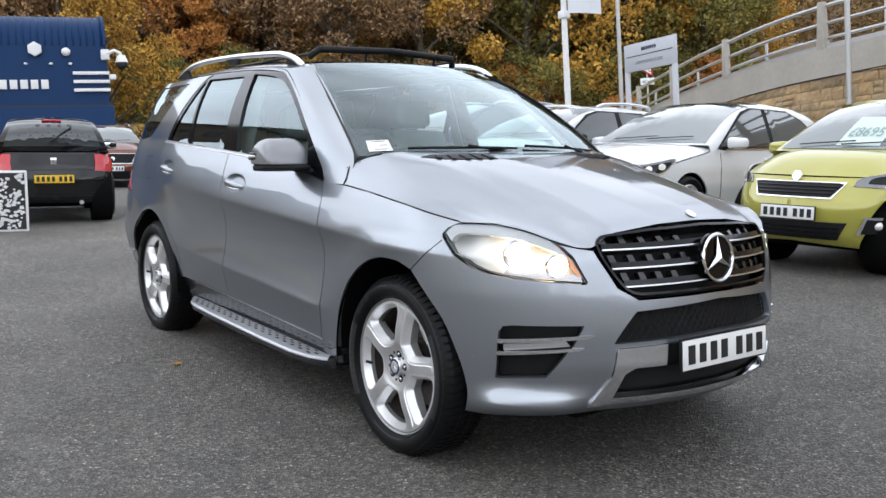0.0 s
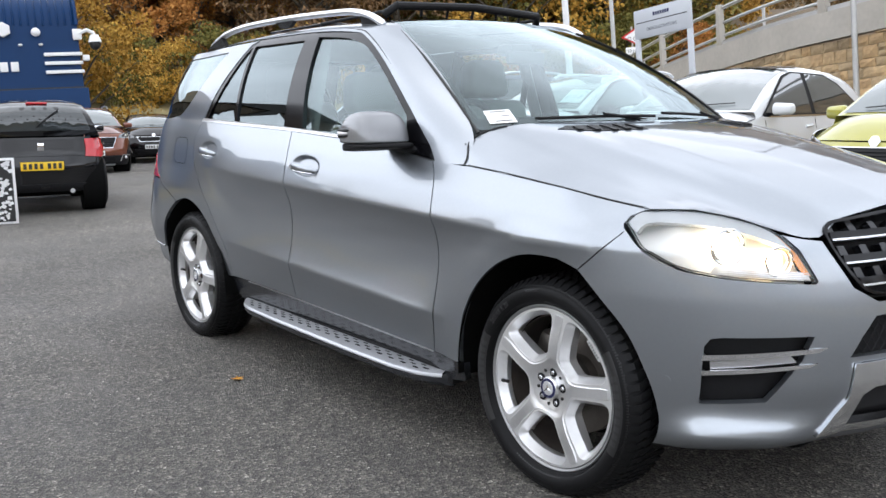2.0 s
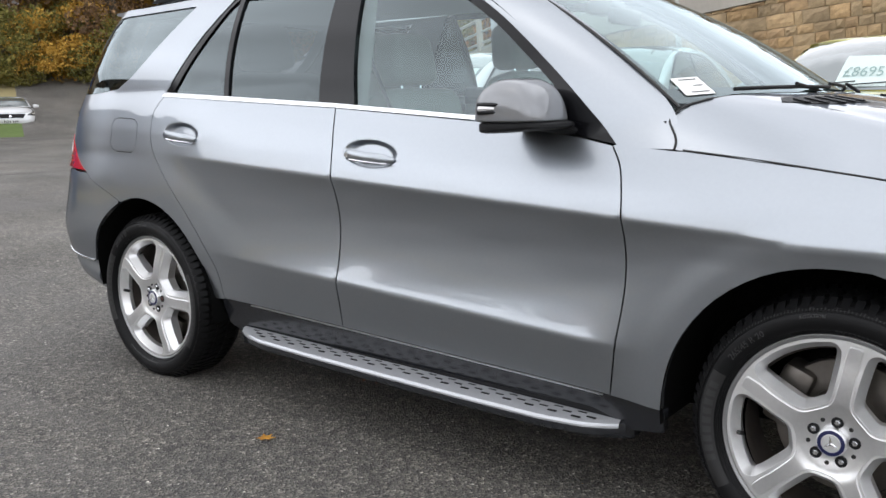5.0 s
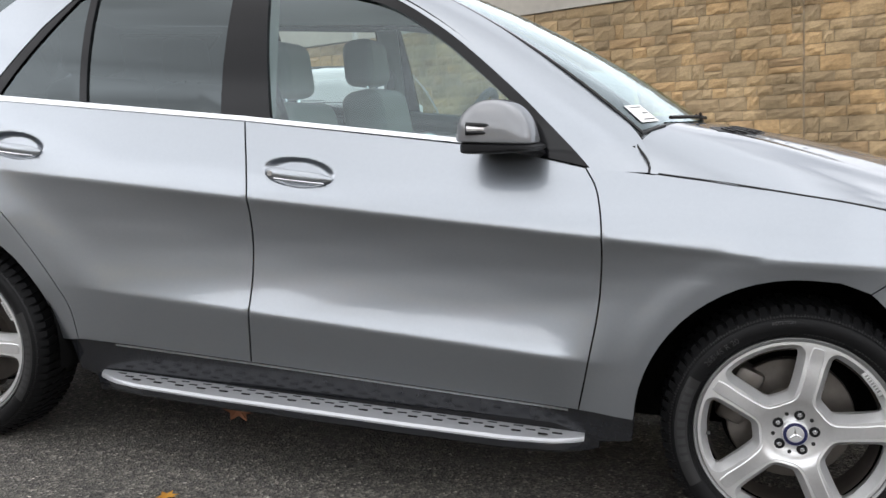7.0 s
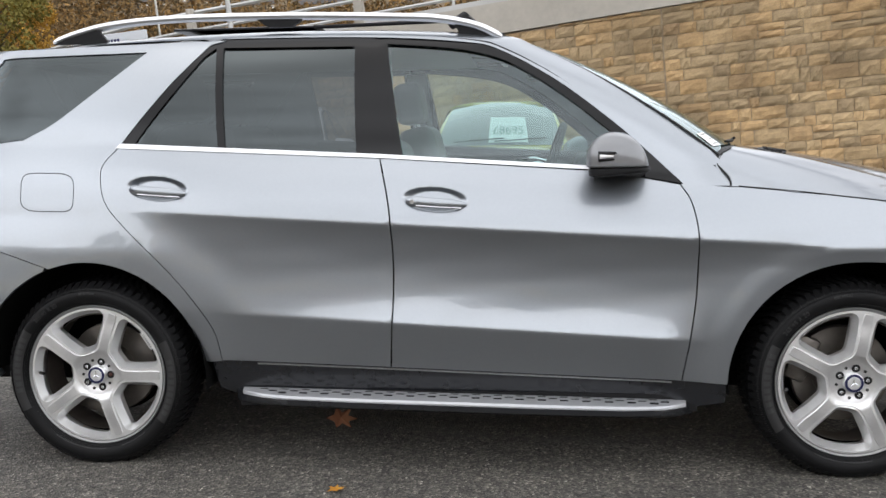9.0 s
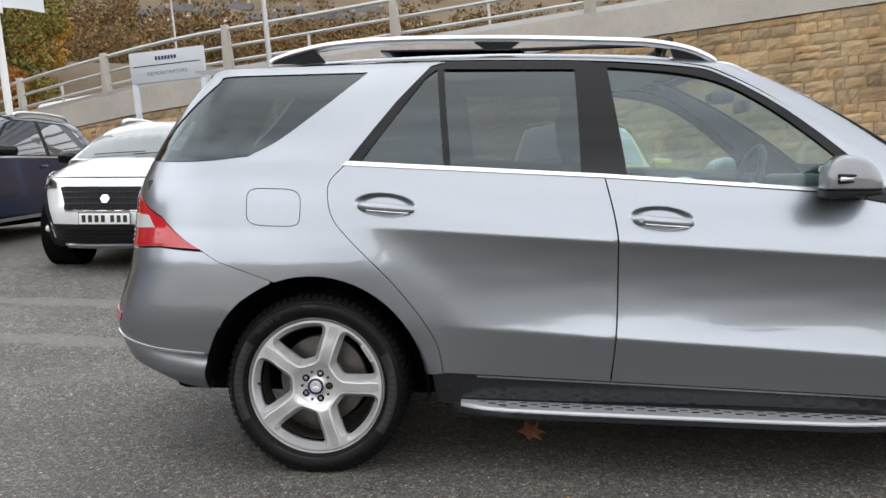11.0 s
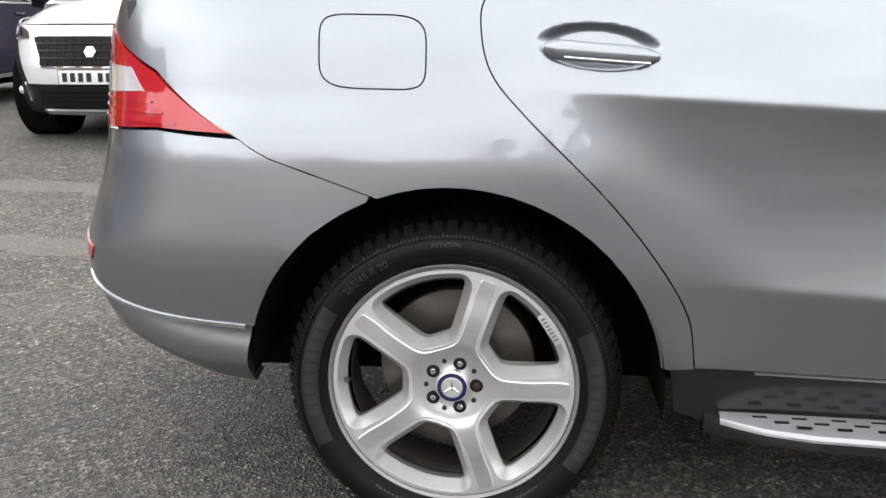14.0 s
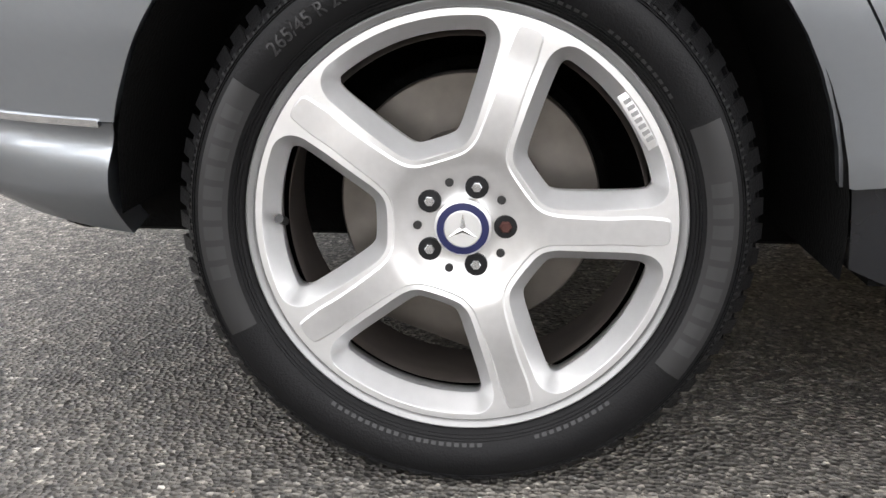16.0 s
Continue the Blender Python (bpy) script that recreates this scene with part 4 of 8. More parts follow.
# sills and running boards
for mirror in (False, True):
    sg = -1 if not mirror else 1
    patch("sill", [(-0.985, 0.418), (-0.935, 0.421), (-0.268, 0.396), (0.835, 0.356), (1.005, 0.346), (1.0, 0.27), (0.9, 0.25), (0.0, 0.25), (-0.88, 0.262), (-0.965, 0.30)], body, CLADDING, car, 0.06, 0.03, 0.002, -0.018, mirror=mirror, label="dark grey plastic sill")
    # added bright strip, stands in for the tread's reflection along the sill
    patch("sill_strip", [(-0.80, 0.408), (-0.268, 0.389), (0.80, 0.350), (0.80, 0.346), (-0.268, 0.385), (-0.80, 0.404)], body, SATIN, car, 0.06, 0.01, 0, -0.013, mirror=mirror)

    def board_edge(x):
        return sg * lerp_table(((-0.90, 0.868), (-0.85, 0.905), (-0.78, 0.94), (-0.68, 0.962), (-0.4, 0.975), (0.3, 0.982), (0.62, 0.976), (0.76, 0.952), (0.84, 0.912), (0.886, 0.866)), x)
    xs = np.linspace(-0.895, 0.886, 60)
    zt = lambda x: 0.280 - 0.0175 * x
    bm = bmesh.new()
    rows = [[bm.verts.new((x, sg * 0.85 * (1 - f) + board_edge(x) * f, zt(x) + dz)) for x in xs] for f, dz in ((0, 0.012), (0.5, 0.010), (0.93, 0.002), (1.0, -0.010), (0.99, -0.03), (0.85, -0.042), (0, -0.042))]
    for a, b in zip(rows, rows[1:]):
        for i in range(len(xs) - 1):
            bm.faces.new((a[i], a[i + 1], b[i + 1], b[i]))
    board = part("running_board", bm, CLADDING, car, "running board with an aluminium tread")
    bm = bmesh.new()
    rows = [[bm.verts.new((x, sg * 0.875 * (1 - f) + board_edge(x) * f if f < 1 else board_edge(x) + sg * 0.002, zt(x) + dz)) for x in xs[1:-1]] for f, dz in ((0, 0.0135), (0.5, 0.0125), (0.95, 0.005), (1.0, -0.003), (1.0, -0.0085))]
    for a, b in zip(rows, rows[1:]):
        for i in range(len(xs) - 3):
            bm.faces.new((a[i], a[i + 1], b[i + 1], b[i]))
    tread = part("tread", bm, TREADMAT, board, "brushed aluminium tread plate")
    stud = None
    for r in range(3):
        for k in range(19):
            x = -0.78 + 0.084 * k + 0.042 * (r % 2)
            y = sg * (0.893 + 0.021 * r)
            if abs(y) < abs(board_edge(x)) - 0.016 and x < 0.8:
                if stud is None:
                    b = bm_box((-0.016, -0.0045, -0.001), (0.016, 0.0045, 0.003), 0.002)
                    first = part("stud", b, RUBBER, tread)
                    stud = first.data
                else:
                    first = new("stud", stud)
                    first.parent = tread
                first.location = (x, y, zt(x) + 0.0115)
    part("sill_gap", bm_box((-0.88, min(sg * 0.80, sg * 0.88), 0.235), (0.9, max(sg * 0.80, sg * 0.88), 0.30)), BLACK, car)

# door handles
for mirror in (False, True):
    sg = -1 if not mirror else 1
    for dx, dz in ((-0.19, 1.068), (-1.27, 1.118)):
        pts = []
        for k in range(13):
            t = k / 12
            x = dx + 0.222 * t
            z = dz - 0.020 - 0.016 * t
            y = half_width(x, z) + 0.002 + 0.022 * math.sin(math.pi * min(1, max(0, t * 1.04))) ** 0.5
            pts.append((x, sg * y, z))
        h = part("door_handle", bm_tube(pts, [0.008] + [0.0125] * 3 + [0.012] * 6 + [0.011, 0.009, 0.005], 12, flat=1.6), SILVER, car)
        part("grip_strip", bm_tube([(p[0], p[1] + sg * 0.0085, p[2] - 0.013) for p in pts[2:12]], 0.003, 8), CHROME, h)
        if dx > -1:
            part("lock", bm_cyl(0.009, 0.006, 16, m=Matrix.Translation((dx + 0.022, sg * (abs(pts[1][1]) + 0.012), dz - 0.021)) @ pose(0, 0, 0, 90)), SATIN, h)

# door mirrors
for sg in (-1, 1):
    bm = bm_ball((1, 1, 1), None, 44, 30)
    sup = lambda q, e: math.copysign(abs(q) ** e, q)
    for v in bm.verts:
        x, y, z = v.co
        x, y, z = sup(x, 0.55), sup(y, 0.55), sup(z, 0.6)
        t = (y + 1) / 2
        # crown: highest behind the middle, drawn down towards the glass side and the nose
        up = 1 - 0.34 * max(0.0, -x - 0.15) ** 1.5 - 0.22 * max(0.0, x) ** 1.6
        px = 0.582 + 0.104 * x * (0.84 + 0.16 * t) - 0.025 * t
        pz = 1.176 + (0.126 * up * (0.96 - 0.06 * t) * z if z > 0 else 0.012 * z)
        if x > 0:
            px += 0.024 * x * (1 - max(0.0, z))
        v.co = (px, sg * (0.995 + 0.115 * y), pz)
    mir = part("door_mirror", bm, MIRRORGREY, car, "grey door mirror on a black foot")
    bm = bm_ball((1, 1, 1), None, 30, 16)
    for v in bm.verts:
        x, y, z = (math.copysign(abs(q) ** 0.5, q) for q in v.co)
        v.co = (0.590 + 0.110 * x + 0.012 * (1 - y) / 2 - 0.012 * (y + 1) / 2, sg * (0.99 + 0.117 * y), 1.155 + 0.017 * z + (0.008 * x if z < 0 else 0))
    part("lower_shell", bm, BLACK, mir, "black lower shell")
    part("mirror_foot", bm_tube([(0.66, sg * 0.85, 1.135), (0.645, sg * 0.92, 1.145), (0.60, sg * 0.97, 1.158)], [0.045, 0.036, 0.04], 12, flat=0.4), BLACK, mir)
    part("mirror_glass", bm_box((0.490, min(sg * 0.93, sg * 1.07), 1.180), (0.498, max(sg * 0.93, sg * 1.07), 1.255), 0.003), CHROME, mir, "mirror glass")
    bend = lambda t, z, d: (0.500 + 0.185 * t, sg * (1.1135 - 0.006 * t - 0.062 * t * t + d), z)
    signal = part("turn_signal", bm_join([bm_tube([bend(t, 1.216 + 0.006 * t, 0.0) for t in (0.02, 0.2, 0.4, 0.6, 0.76)], [0.009, 0.007, 0.006, 0.005, 0.003], 8), bm_tube([bend(t, 1.197 - 0.001 * t, 0.0) for t in (0.02, 0.25, 0.5, 0.8)], [0.009, 0.006, 0.005, 0.003], 8)]), BLACKGLOSS, mir, "dark forked turn signal")
    part("lens", bm_tube([bend(t, 1.207 + 0.001 * t, 0.001) for t in (0.04, 0.15, 0.3)], [0.010, 0.008, 0.004], 8), CLEARLENS, signal)

# wipers and paper
for y0, y1 in ((-0.02, -0.58), (0.62, 0.05)):
    pts = [np.array(screen(0.012 + 0.02 * k / 6, -(y0 + (y1 - y0) * k / 6) / 0.8)) + np.array((0.010, 0, 0.010)) for k in range(7)]
    w = part("wiper", bm_tube(pts, 0.006, 8), BLACK, car)
    part("wiper_arm", bm_tube([(1.16, y0 * 0.7, 1.235), tuple(pts[3] + np.array((0.008, 0, 0.010)))], 0.006, 8), BLACK, w)
part("cowl", bm_tube([np.array(bonnet_at(0.0, v)) + np.array((-0.03, 0, -0.018)) for v in np.linspace(-0.93, 0.93, 25)], 0.035, 8, flat=0.5), BLACK, car)
sticker = patch("windscreen_ticket", [(0.03, 0.80), (0.03, 0.925), (0.115, 0.915), (0.115, 0.795)], screen, PAPER, car, 0.05, 0, 0, 0.003, label="white paper ticket behind the screen")
for k, wd in enumerate((0.11, 0.06, 0.11)):
    patch("bar", [(0.105 - 0.03 * k, 0.815), (0.105 - 0.03 * k, 0.815 + wd * 0.7), (0.101 - 0.03 * k, 0.815 + wd * 0.7), (0.101 - 0.03 * k, 0.815)], screen, INK, sticker, 0.05, 0, 0, 0.0045)
part("sensor_box", bm_box((0.26, -0.07, 1.545), (0.38, 0.07, 1.60), 0.02), DASH, car)

# cabin
def cushion(lo, hi, m, pinch=0.12):
    """A padded block: well rounded, its top a little narrower, its front drawn in between the bolsters."""
    bm = bm_box(lo, hi, 0.3 * min(hi[i] - lo[i] for i in range(3)), 4)
    mid, top = (lo[1] + hi[1]) / 2, hi[2]
    for v in bm.verts:
        f = (v.co.z - lo[2]) / (top - lo[2])
        q = (v.co.y - mid) / (hi[1] - mid)
        v.co.y = mid + (v.co.y - mid) * (1 - pinch * f * f)
        if v.co.x > (lo[0] + hi[0]) / 2:
            v.co.x -= 0.018 * (1 - q * q)
    bm.transform(m)
    return bm


def seat(x, y, name, width=0.50, dz=0.0):
    s = part(name, cushion((x - 0.02, y - width / 2, 0.68), (x + 0.50, y + width / 2, 0.84), Matrix()), LEATHER, car, "grey leather seat")
    part("backrest", cushion((-0.10, -width / 2 + 0.01, 0.0), (0.10, width / 2 - 0.01, 0.62), pose(x - 0.02, y, 0.75 + dz, 0, -14, 0)), LEATHER, s)
    part("headrest", cushion((-0.08, -0.135, 0.0), (0.075, 0.135, 0.21), pose(x - 0.185, y, 1.372 + dz, 0, -8, 0), 0.2), LEATHER, s)
    for d in (-0.06, 0.06):
        part("headrest_post", bm_tube([(x - 0.165, y + d, 1.30 + dz), (x - 0.18, y + d, 1.40 + dz)], 0.007, 8), CHROME, s)
    return s
seat(-0.19, -0.37, "front_seat", dz=-0.085), seat(-0.13, 0.37, "front_seat", dz=-0.01)
seat(-1.05, -0.36, "rear_seat", 0.6), seat(-1.05, 0.36, "rear_seat", 0.6)
dash = part("dashboard", bm_box((0.52, -0.74, 0.80), (1.04, 0.74, 1.17), 0.08, 3), DASH, car)
part("instrument_hood", bm_box((0.46, -0.54, 1.06), (0.72, -0.20, 1.215), 0.05, 3), DASH, dash)
for y in (-0.64, 0.0, 0.12, 0.64):
    part("air_vent", bm_box((0.512, y - 0.05, 1.03), (0.53, y + 0.05, 1.10), 0.006), SATIN, dash)
part("screen", bm_box((0.51, -0.03, 1.08), (0.54, 0.15, 1.19), 0.008), BLACKGLOSS, dash)
part("cabin_floor", bm_join([bm_box((-2.0, -0.55, 0.40), (1.0, 0.55, 0.50), 0.01), bm_box((-0.93, -0.80, 0.41), (0.93, 0.80, 0.49), 0.01)]), DASH, car)
for y in (-0.76, 0.76):
    part("boot_trim", bm_box((-2.2, y - 0.02, 0.88), (-0.93, y + 0.02, 1.20), 0.01), DASH, car)
part("parcel_cover", bm_box((-2.15, -0.72, 1.05), (-1.35, 0.72, 1.10), 0.02), DASH, car)
for sg in (-1, 1):
    card = part("door_card", bm_box((-0.93, min(sg * 0.79, sg * 0.84), 0.45), (0.75, max(sg * 0.79, sg * 0.84), 1.15), 0.02), TRIM, car)
    part("sill_ledge", bm_join([bm_tube([(x, sg * 0.80, 1.205 - 0.055 * x + dz) for x in np.linspace(-0.93, 0.70, 12)], 0.035, 8, flat=1.0) for dz in (-0.03, 0.0)]) if sg > 0 else bm_tube([(x, sg * 0.80, 1.14 - 0.05 * x) for x in np.linspace(-0.93, 0.70, 12)], 0.03, 8), DASH, card)
    part("armrest", bm_box((-0.15, min(sg * 0.72, sg * 0.80), 0.88), (0.45, max(sg * 0.72, sg * 0.80), 0.97), 0.03), DASH, card)
    part("inner_handle", bm_tube([(0.20, sg * 0.765, 1.165), (0.30, sg * 0.752, 1.175), (0.38, sg * 0.765, 1.155)], 0.012, 8), CHROME, card)
    part("pillar_trim", bm_tube([(-0.30, sg * 0.80, 1.12), (-0.34, sg * 0.66, 1.64)], 0.06, 8, flat=0.35), TRIM, car)
    part("seat_belt", bm_tube([(-0.33, sg * 0.70, 1.48), (-0.25, sg * 0.52, 1.0)], 0.02, 6, flat=0.2), DASH, car)
part("headlining", bm_box((-1.9, -0.55, 1.655), (0.0, 0.55, 1.665)), TRIM, car)
wheel_at = (0.355, -0.37, 1.155)
steer = part("steering_wheel", bm_tube([(wheel_at[0] + 0.06 * math.sin(t), -0.37 + 0.185 * math.cos(t), wheel_at[2] + 0.175 * math.sin(t)) for t in np.linspace(0, 2 * math.pi, 41)[:-1]], 0.016, 10, True), DASH, car, "dark multi-function steering wheel")
part("airbag_boss", bm_ball((0.03, 0.075, 0.06), pose(wheel_at[0] + 0.01, -0.37, wheel_at[2] - 0.01)), DASH, steer)
for y0, y1, dz in ((-0.54, -0.43, 0.0), (-0.31, -0.20, 0.0), (-0.395, -0.345, -0.11)):
    part("spoke", bm_box((wheel_at[0] - 0.006 + 0.34 * dz, y0, wheel_at[2] + dz - (0.055 if dz else 0.022)), (wheel_at[0] + 0.012 + 0.34 * dz, y1, wheel_at[2] + dz + (0.06 if dz else 0.022)), 0.006), SATIN, steer)
part("column", bm_tube([(wheel_at[0] + 0.02, -0.37, wheel_at[2] - 0.01), (wheel_at[0] + 0.25, -0.37, wheel_at[2] - 0.09)], 0.045, 10), DASH, steer)
part("gear_console", bm_box((-0.15, -0.11, 0.5), (0.6, 0.11, 0.9), 0.04), DASH, car)
part("inside_mirror", bm_box((0.40, -0.14, 1.50), (0.43, 0.10, 1.56), 0.012), DASH, car)
part("underbody", bm_box((-2.2, -0.56, 0.24), (2.15, 0.56, 0.42), 0.04), LINER, car)
part("underbody_side", bm_join([bm_box((-0.93, -0.86, 0.28), (0.95, 0.86, 0.40))]), LINER, car)

# wheel arches
for cx in (1.4575, -1.4575):
    for sg in (-1, 1):
        bm = bmesh.new()
        prof = [(0.456 if cx > 0 else 0.4625, 0.935 if cx > 0 else 0.944), (0.461 if cx > 0 else 0.4632, 0.89), (0.461, 0.58), (0.05, 0.57)]
        ahead = (lambda a: max(0, 62 - a) / 74) if cx > 0 else (lambda a: max(0, a - 118) / 74)
        slim = lambda a: 1 - (0.15 if cx > 0 else 0.0) * ahead(a)
        rings = [[bm.verts.new((cx + slim(a) * r * math.cos(radians(a)), sg * (y - (y - 0.58) * (0.28 * min(1, 3 * ahead(a)) if cx > 0 else 0.17 * min(1, 1.25 * ahead(a)) ** 2)), 0.36 + r * math.sin(radians(a)))) for a in range(-6, 187 if cx > 0 else 181, 6)] for r, y in prof]
        for a, b in zip(rings, rings[1:]):
            for k in range(len(a) - 1):
                bm.faces.new((a[k], a[k + 1], b[k + 1], b[k]))
        part("wheel_arch_liner", bm, LINER, car, "black felt arch liner")

# ---- wheels ----
def ring_text(text, size, radius, angle, y, parent, material):
    """Lettering bent round the tyre wall, read from outside, its middle at angle."""
    bm = bm_text(text, size, 0.0012)
    for v in bm.verts:
        a = radians(angle) - v.co.x / radius
        r = radius + v.co.z
        v.co = (r * math.cos(a), y(r) + v.co.y, r * math.sin(a))
    return part("lettering", bm, material, parent)


FLANGE = shader("dull_rim_flange", (0.30, 0.30, 0.30), 0.45, 0.5, 0, 0.3, 0.2, 60)
RAISED = shader("raised_rubber", (0.026, 0.026, 0.027), 0.45)
MOULD = shader("moulded_rubber", (0.014, 0.014, 0.0145), 0.5)


def dish(r):
    """Depth of the wheel's face at a distance from the hub."""
    return -0.9045 - 0.012 * math.exp(-((r - 0.15) / 0.085) ** 2) + 0.004 * step01((0.075 - r) / 0.03) - 0.0045 * step01((r - 0.2) / 0.06) + 0.0034 * step01((0.105 - r) / 0.03)


def window_edges():
    """The five openings between the spokes, each a closed line with rounded corners."""
    out = []
    for k in range(5):
        c, d = radians(72 * k), radians(72 * k + 72)
        side = ((0.2335, 0.0475), (0.20, 0.0450), (0.17, 0.0440), (0.14, 0.0436), (0.122, 0.0436), (0.111, 0.0448), (0.1035, 0.0492))
        pts = [(p * math.cos(c) - q * math.sin(c), p * math.sin(c) + q * math.cos(c)) for p, q in side]
        pts += [(p * math.cos(d) + q * math.sin(d), p * math.sin(d) - q * math.cos(d)) for p, q in side[::-1]]
        a0, a1 = math.atan2(pts[-1][1], pts[-1][0]), math.atan2(pts[0][1], pts[0][0])
        while a1 > a0:
            a1 -= 2 * math.pi
        while a0 - a1 > math.pi:
            a1 += 2 * math.pi
        r = math.hypot(*pts[0])
        pts += [(r * math.cos(a0 + (a1 - a0) * f), r * math.sin(a0 + (a1 - a0) * f)) for f in (0.12, 0.3, 0.5, 0.7, 0.88)]
        for _ in range(3):
            cut = []
            for a, b in zip(pts, pts[1:] + pts[:1]):
                cut += [(a[0] * 0.75 + b[0] * 0.25, a[1] * 0.75 + b[1] * 0.25), (a[0] * 0.25 + b[0] * 0.75, a[1] * 0.25 + b[1] * 0.75)]
            pts = cut
        out.append(np.array(pts))
    return out


def build_rim(w):
    """A cast rim: five openings with sloped walls, a raised panel along every spoke and a flange."""
    vs, fs, holes, star = [], [], [], []
    def strip(rows):
        base, n = len(vs), len(rows[0])
        for row in rows:
            vs.extend(tuple(p) for p in row)
        for i in range(len(rows) - 1):
            for j in range(n):
                a, b = base + i * n + j, base + i * n + (j + 1) % n
                fs.append((a, b, b + n, a + n))
    for k, path in enumerate(window_edges()):
        t = np.roll(path, -1, axis=0) - np.roll(path, 1, axis=0)
        n = np.stack([t[:, 1], -t[:, 0]], axis=1)
        n /= np.linalg.norm(n, axis=1)[:, None]
        if ((path - path.mean(axis=0)) * n).sum() < 0:
            n = -n
        def ring(d, deep):
            p = path + n * d
            return [(a, dish(math.hypot(a, b)) + deep, b) for a, b in p]
        strip([[(a, -0.845, b) for a, b in path + n * 0.006], ring(0.0006, 0.0330), ring(0.0, 0.0305), ring(0.0012, 0.0275), ring(0.0158, 0.0060), ring(0.0168, 0.0018), ring(0.0180, 0.0), ring(0.0186, 0.0)])
        holes.append([tuple(p) for p in path + n * 0.0185])
        # the raised face widens towards the hub and ends in a rounded tip on every spoke
        star += [tuple(p + q * (0.0262 - 0.0028 * step01((0.205 - math.hypot(*p)) / 0.09))) for p, q in zip(path, n) if math.hypot(*p) < 0.222]
        c, d = math.cos(radians(72 * k + 72)), math.sin(radians(72 * k + 72))
        tip = [(0.243, -0.0186), (0.2500, -0.0172), (0.2535, -0.0140), (0.2550, -0.0080), (0.2554, 0.0)]
        star += [(p * c - q * d, p * d + q * c) for p, q in tip + [(p, -q) for p, q in tip[-2::-1]]]
    rim = mesh_object("rim", vs, fs, ALLOY, w, label="five-spoke silver alloy rim")
    bm = bmesh.new()
    bm.from_mesh(rim.data)
    bmesh.ops.recalc_face_normals(bm, faces=bm.faces)
    bm.to_mesh(rim.data)
    bm.free()
    rim.data.set_sharp_from_angle(angle=radians(24))
    turn = np.linspace(0, 2 * math.pi, 121)[:-1]
    patch("rim_face", [(0.2637 * math.cos(a), 0.2637 * math.sin(a)) for a in turn], lambda a, b: (a, dish(math.hypot(a, b)), b), ALLOY, rim, 0.011, 0.004, 0, holes=holes, centre=(0, 3, 0))
    part("rim_flange", bm_lathe([(0.2633, -0.9070), (0.2648, -0.9110), (0.2662, -0.9075), (0.2715, -0.9120), (0.2735, -0.9145), (0.2755, -0.9135), (0.277, -0.908), (0.275, -0.90), (0.268, -0.895)], 96), FLANGE, rim)
    line = tidy(star, 0.004, 0)
    raised = lambda r: 0.0036 * step01((r - 0.070) / 0.04)
    vs, fs = [], []
    for inset, f in ((-0.0010, -0.1), (0.0, -0.3), (0.0026, 0.85), (0.0034, 1.0)):
        for p in tidy(line, 1.0, inset):
            r = math.hypot(*p)
            vs.append((p[0], dish(r) - (raised(r) + 0.0006) * f, p[1]))
    n = len(vs) // 4
    for i in range(3):
        fs += [(i * n + m, i * n + (m + 1) % n, (i + 1) * n + (m + 1) % n, (i + 1) * n + m) for m in range(n)]
    mesh_object("face_step", vs, fs, ALLOY, rim, smooth=False)
    patch("spoke_face", [tuple(p) for p in tidy(line, 1.0, 0.0033)], lambda a, b: (a, dish(math.hypot(a, b)) - raised(math.hypot(a, b)) - 0.0006, b), ALLOYFACE, rim, 0.010, 0, 0, centre=(0, 3, 0))
    return rim


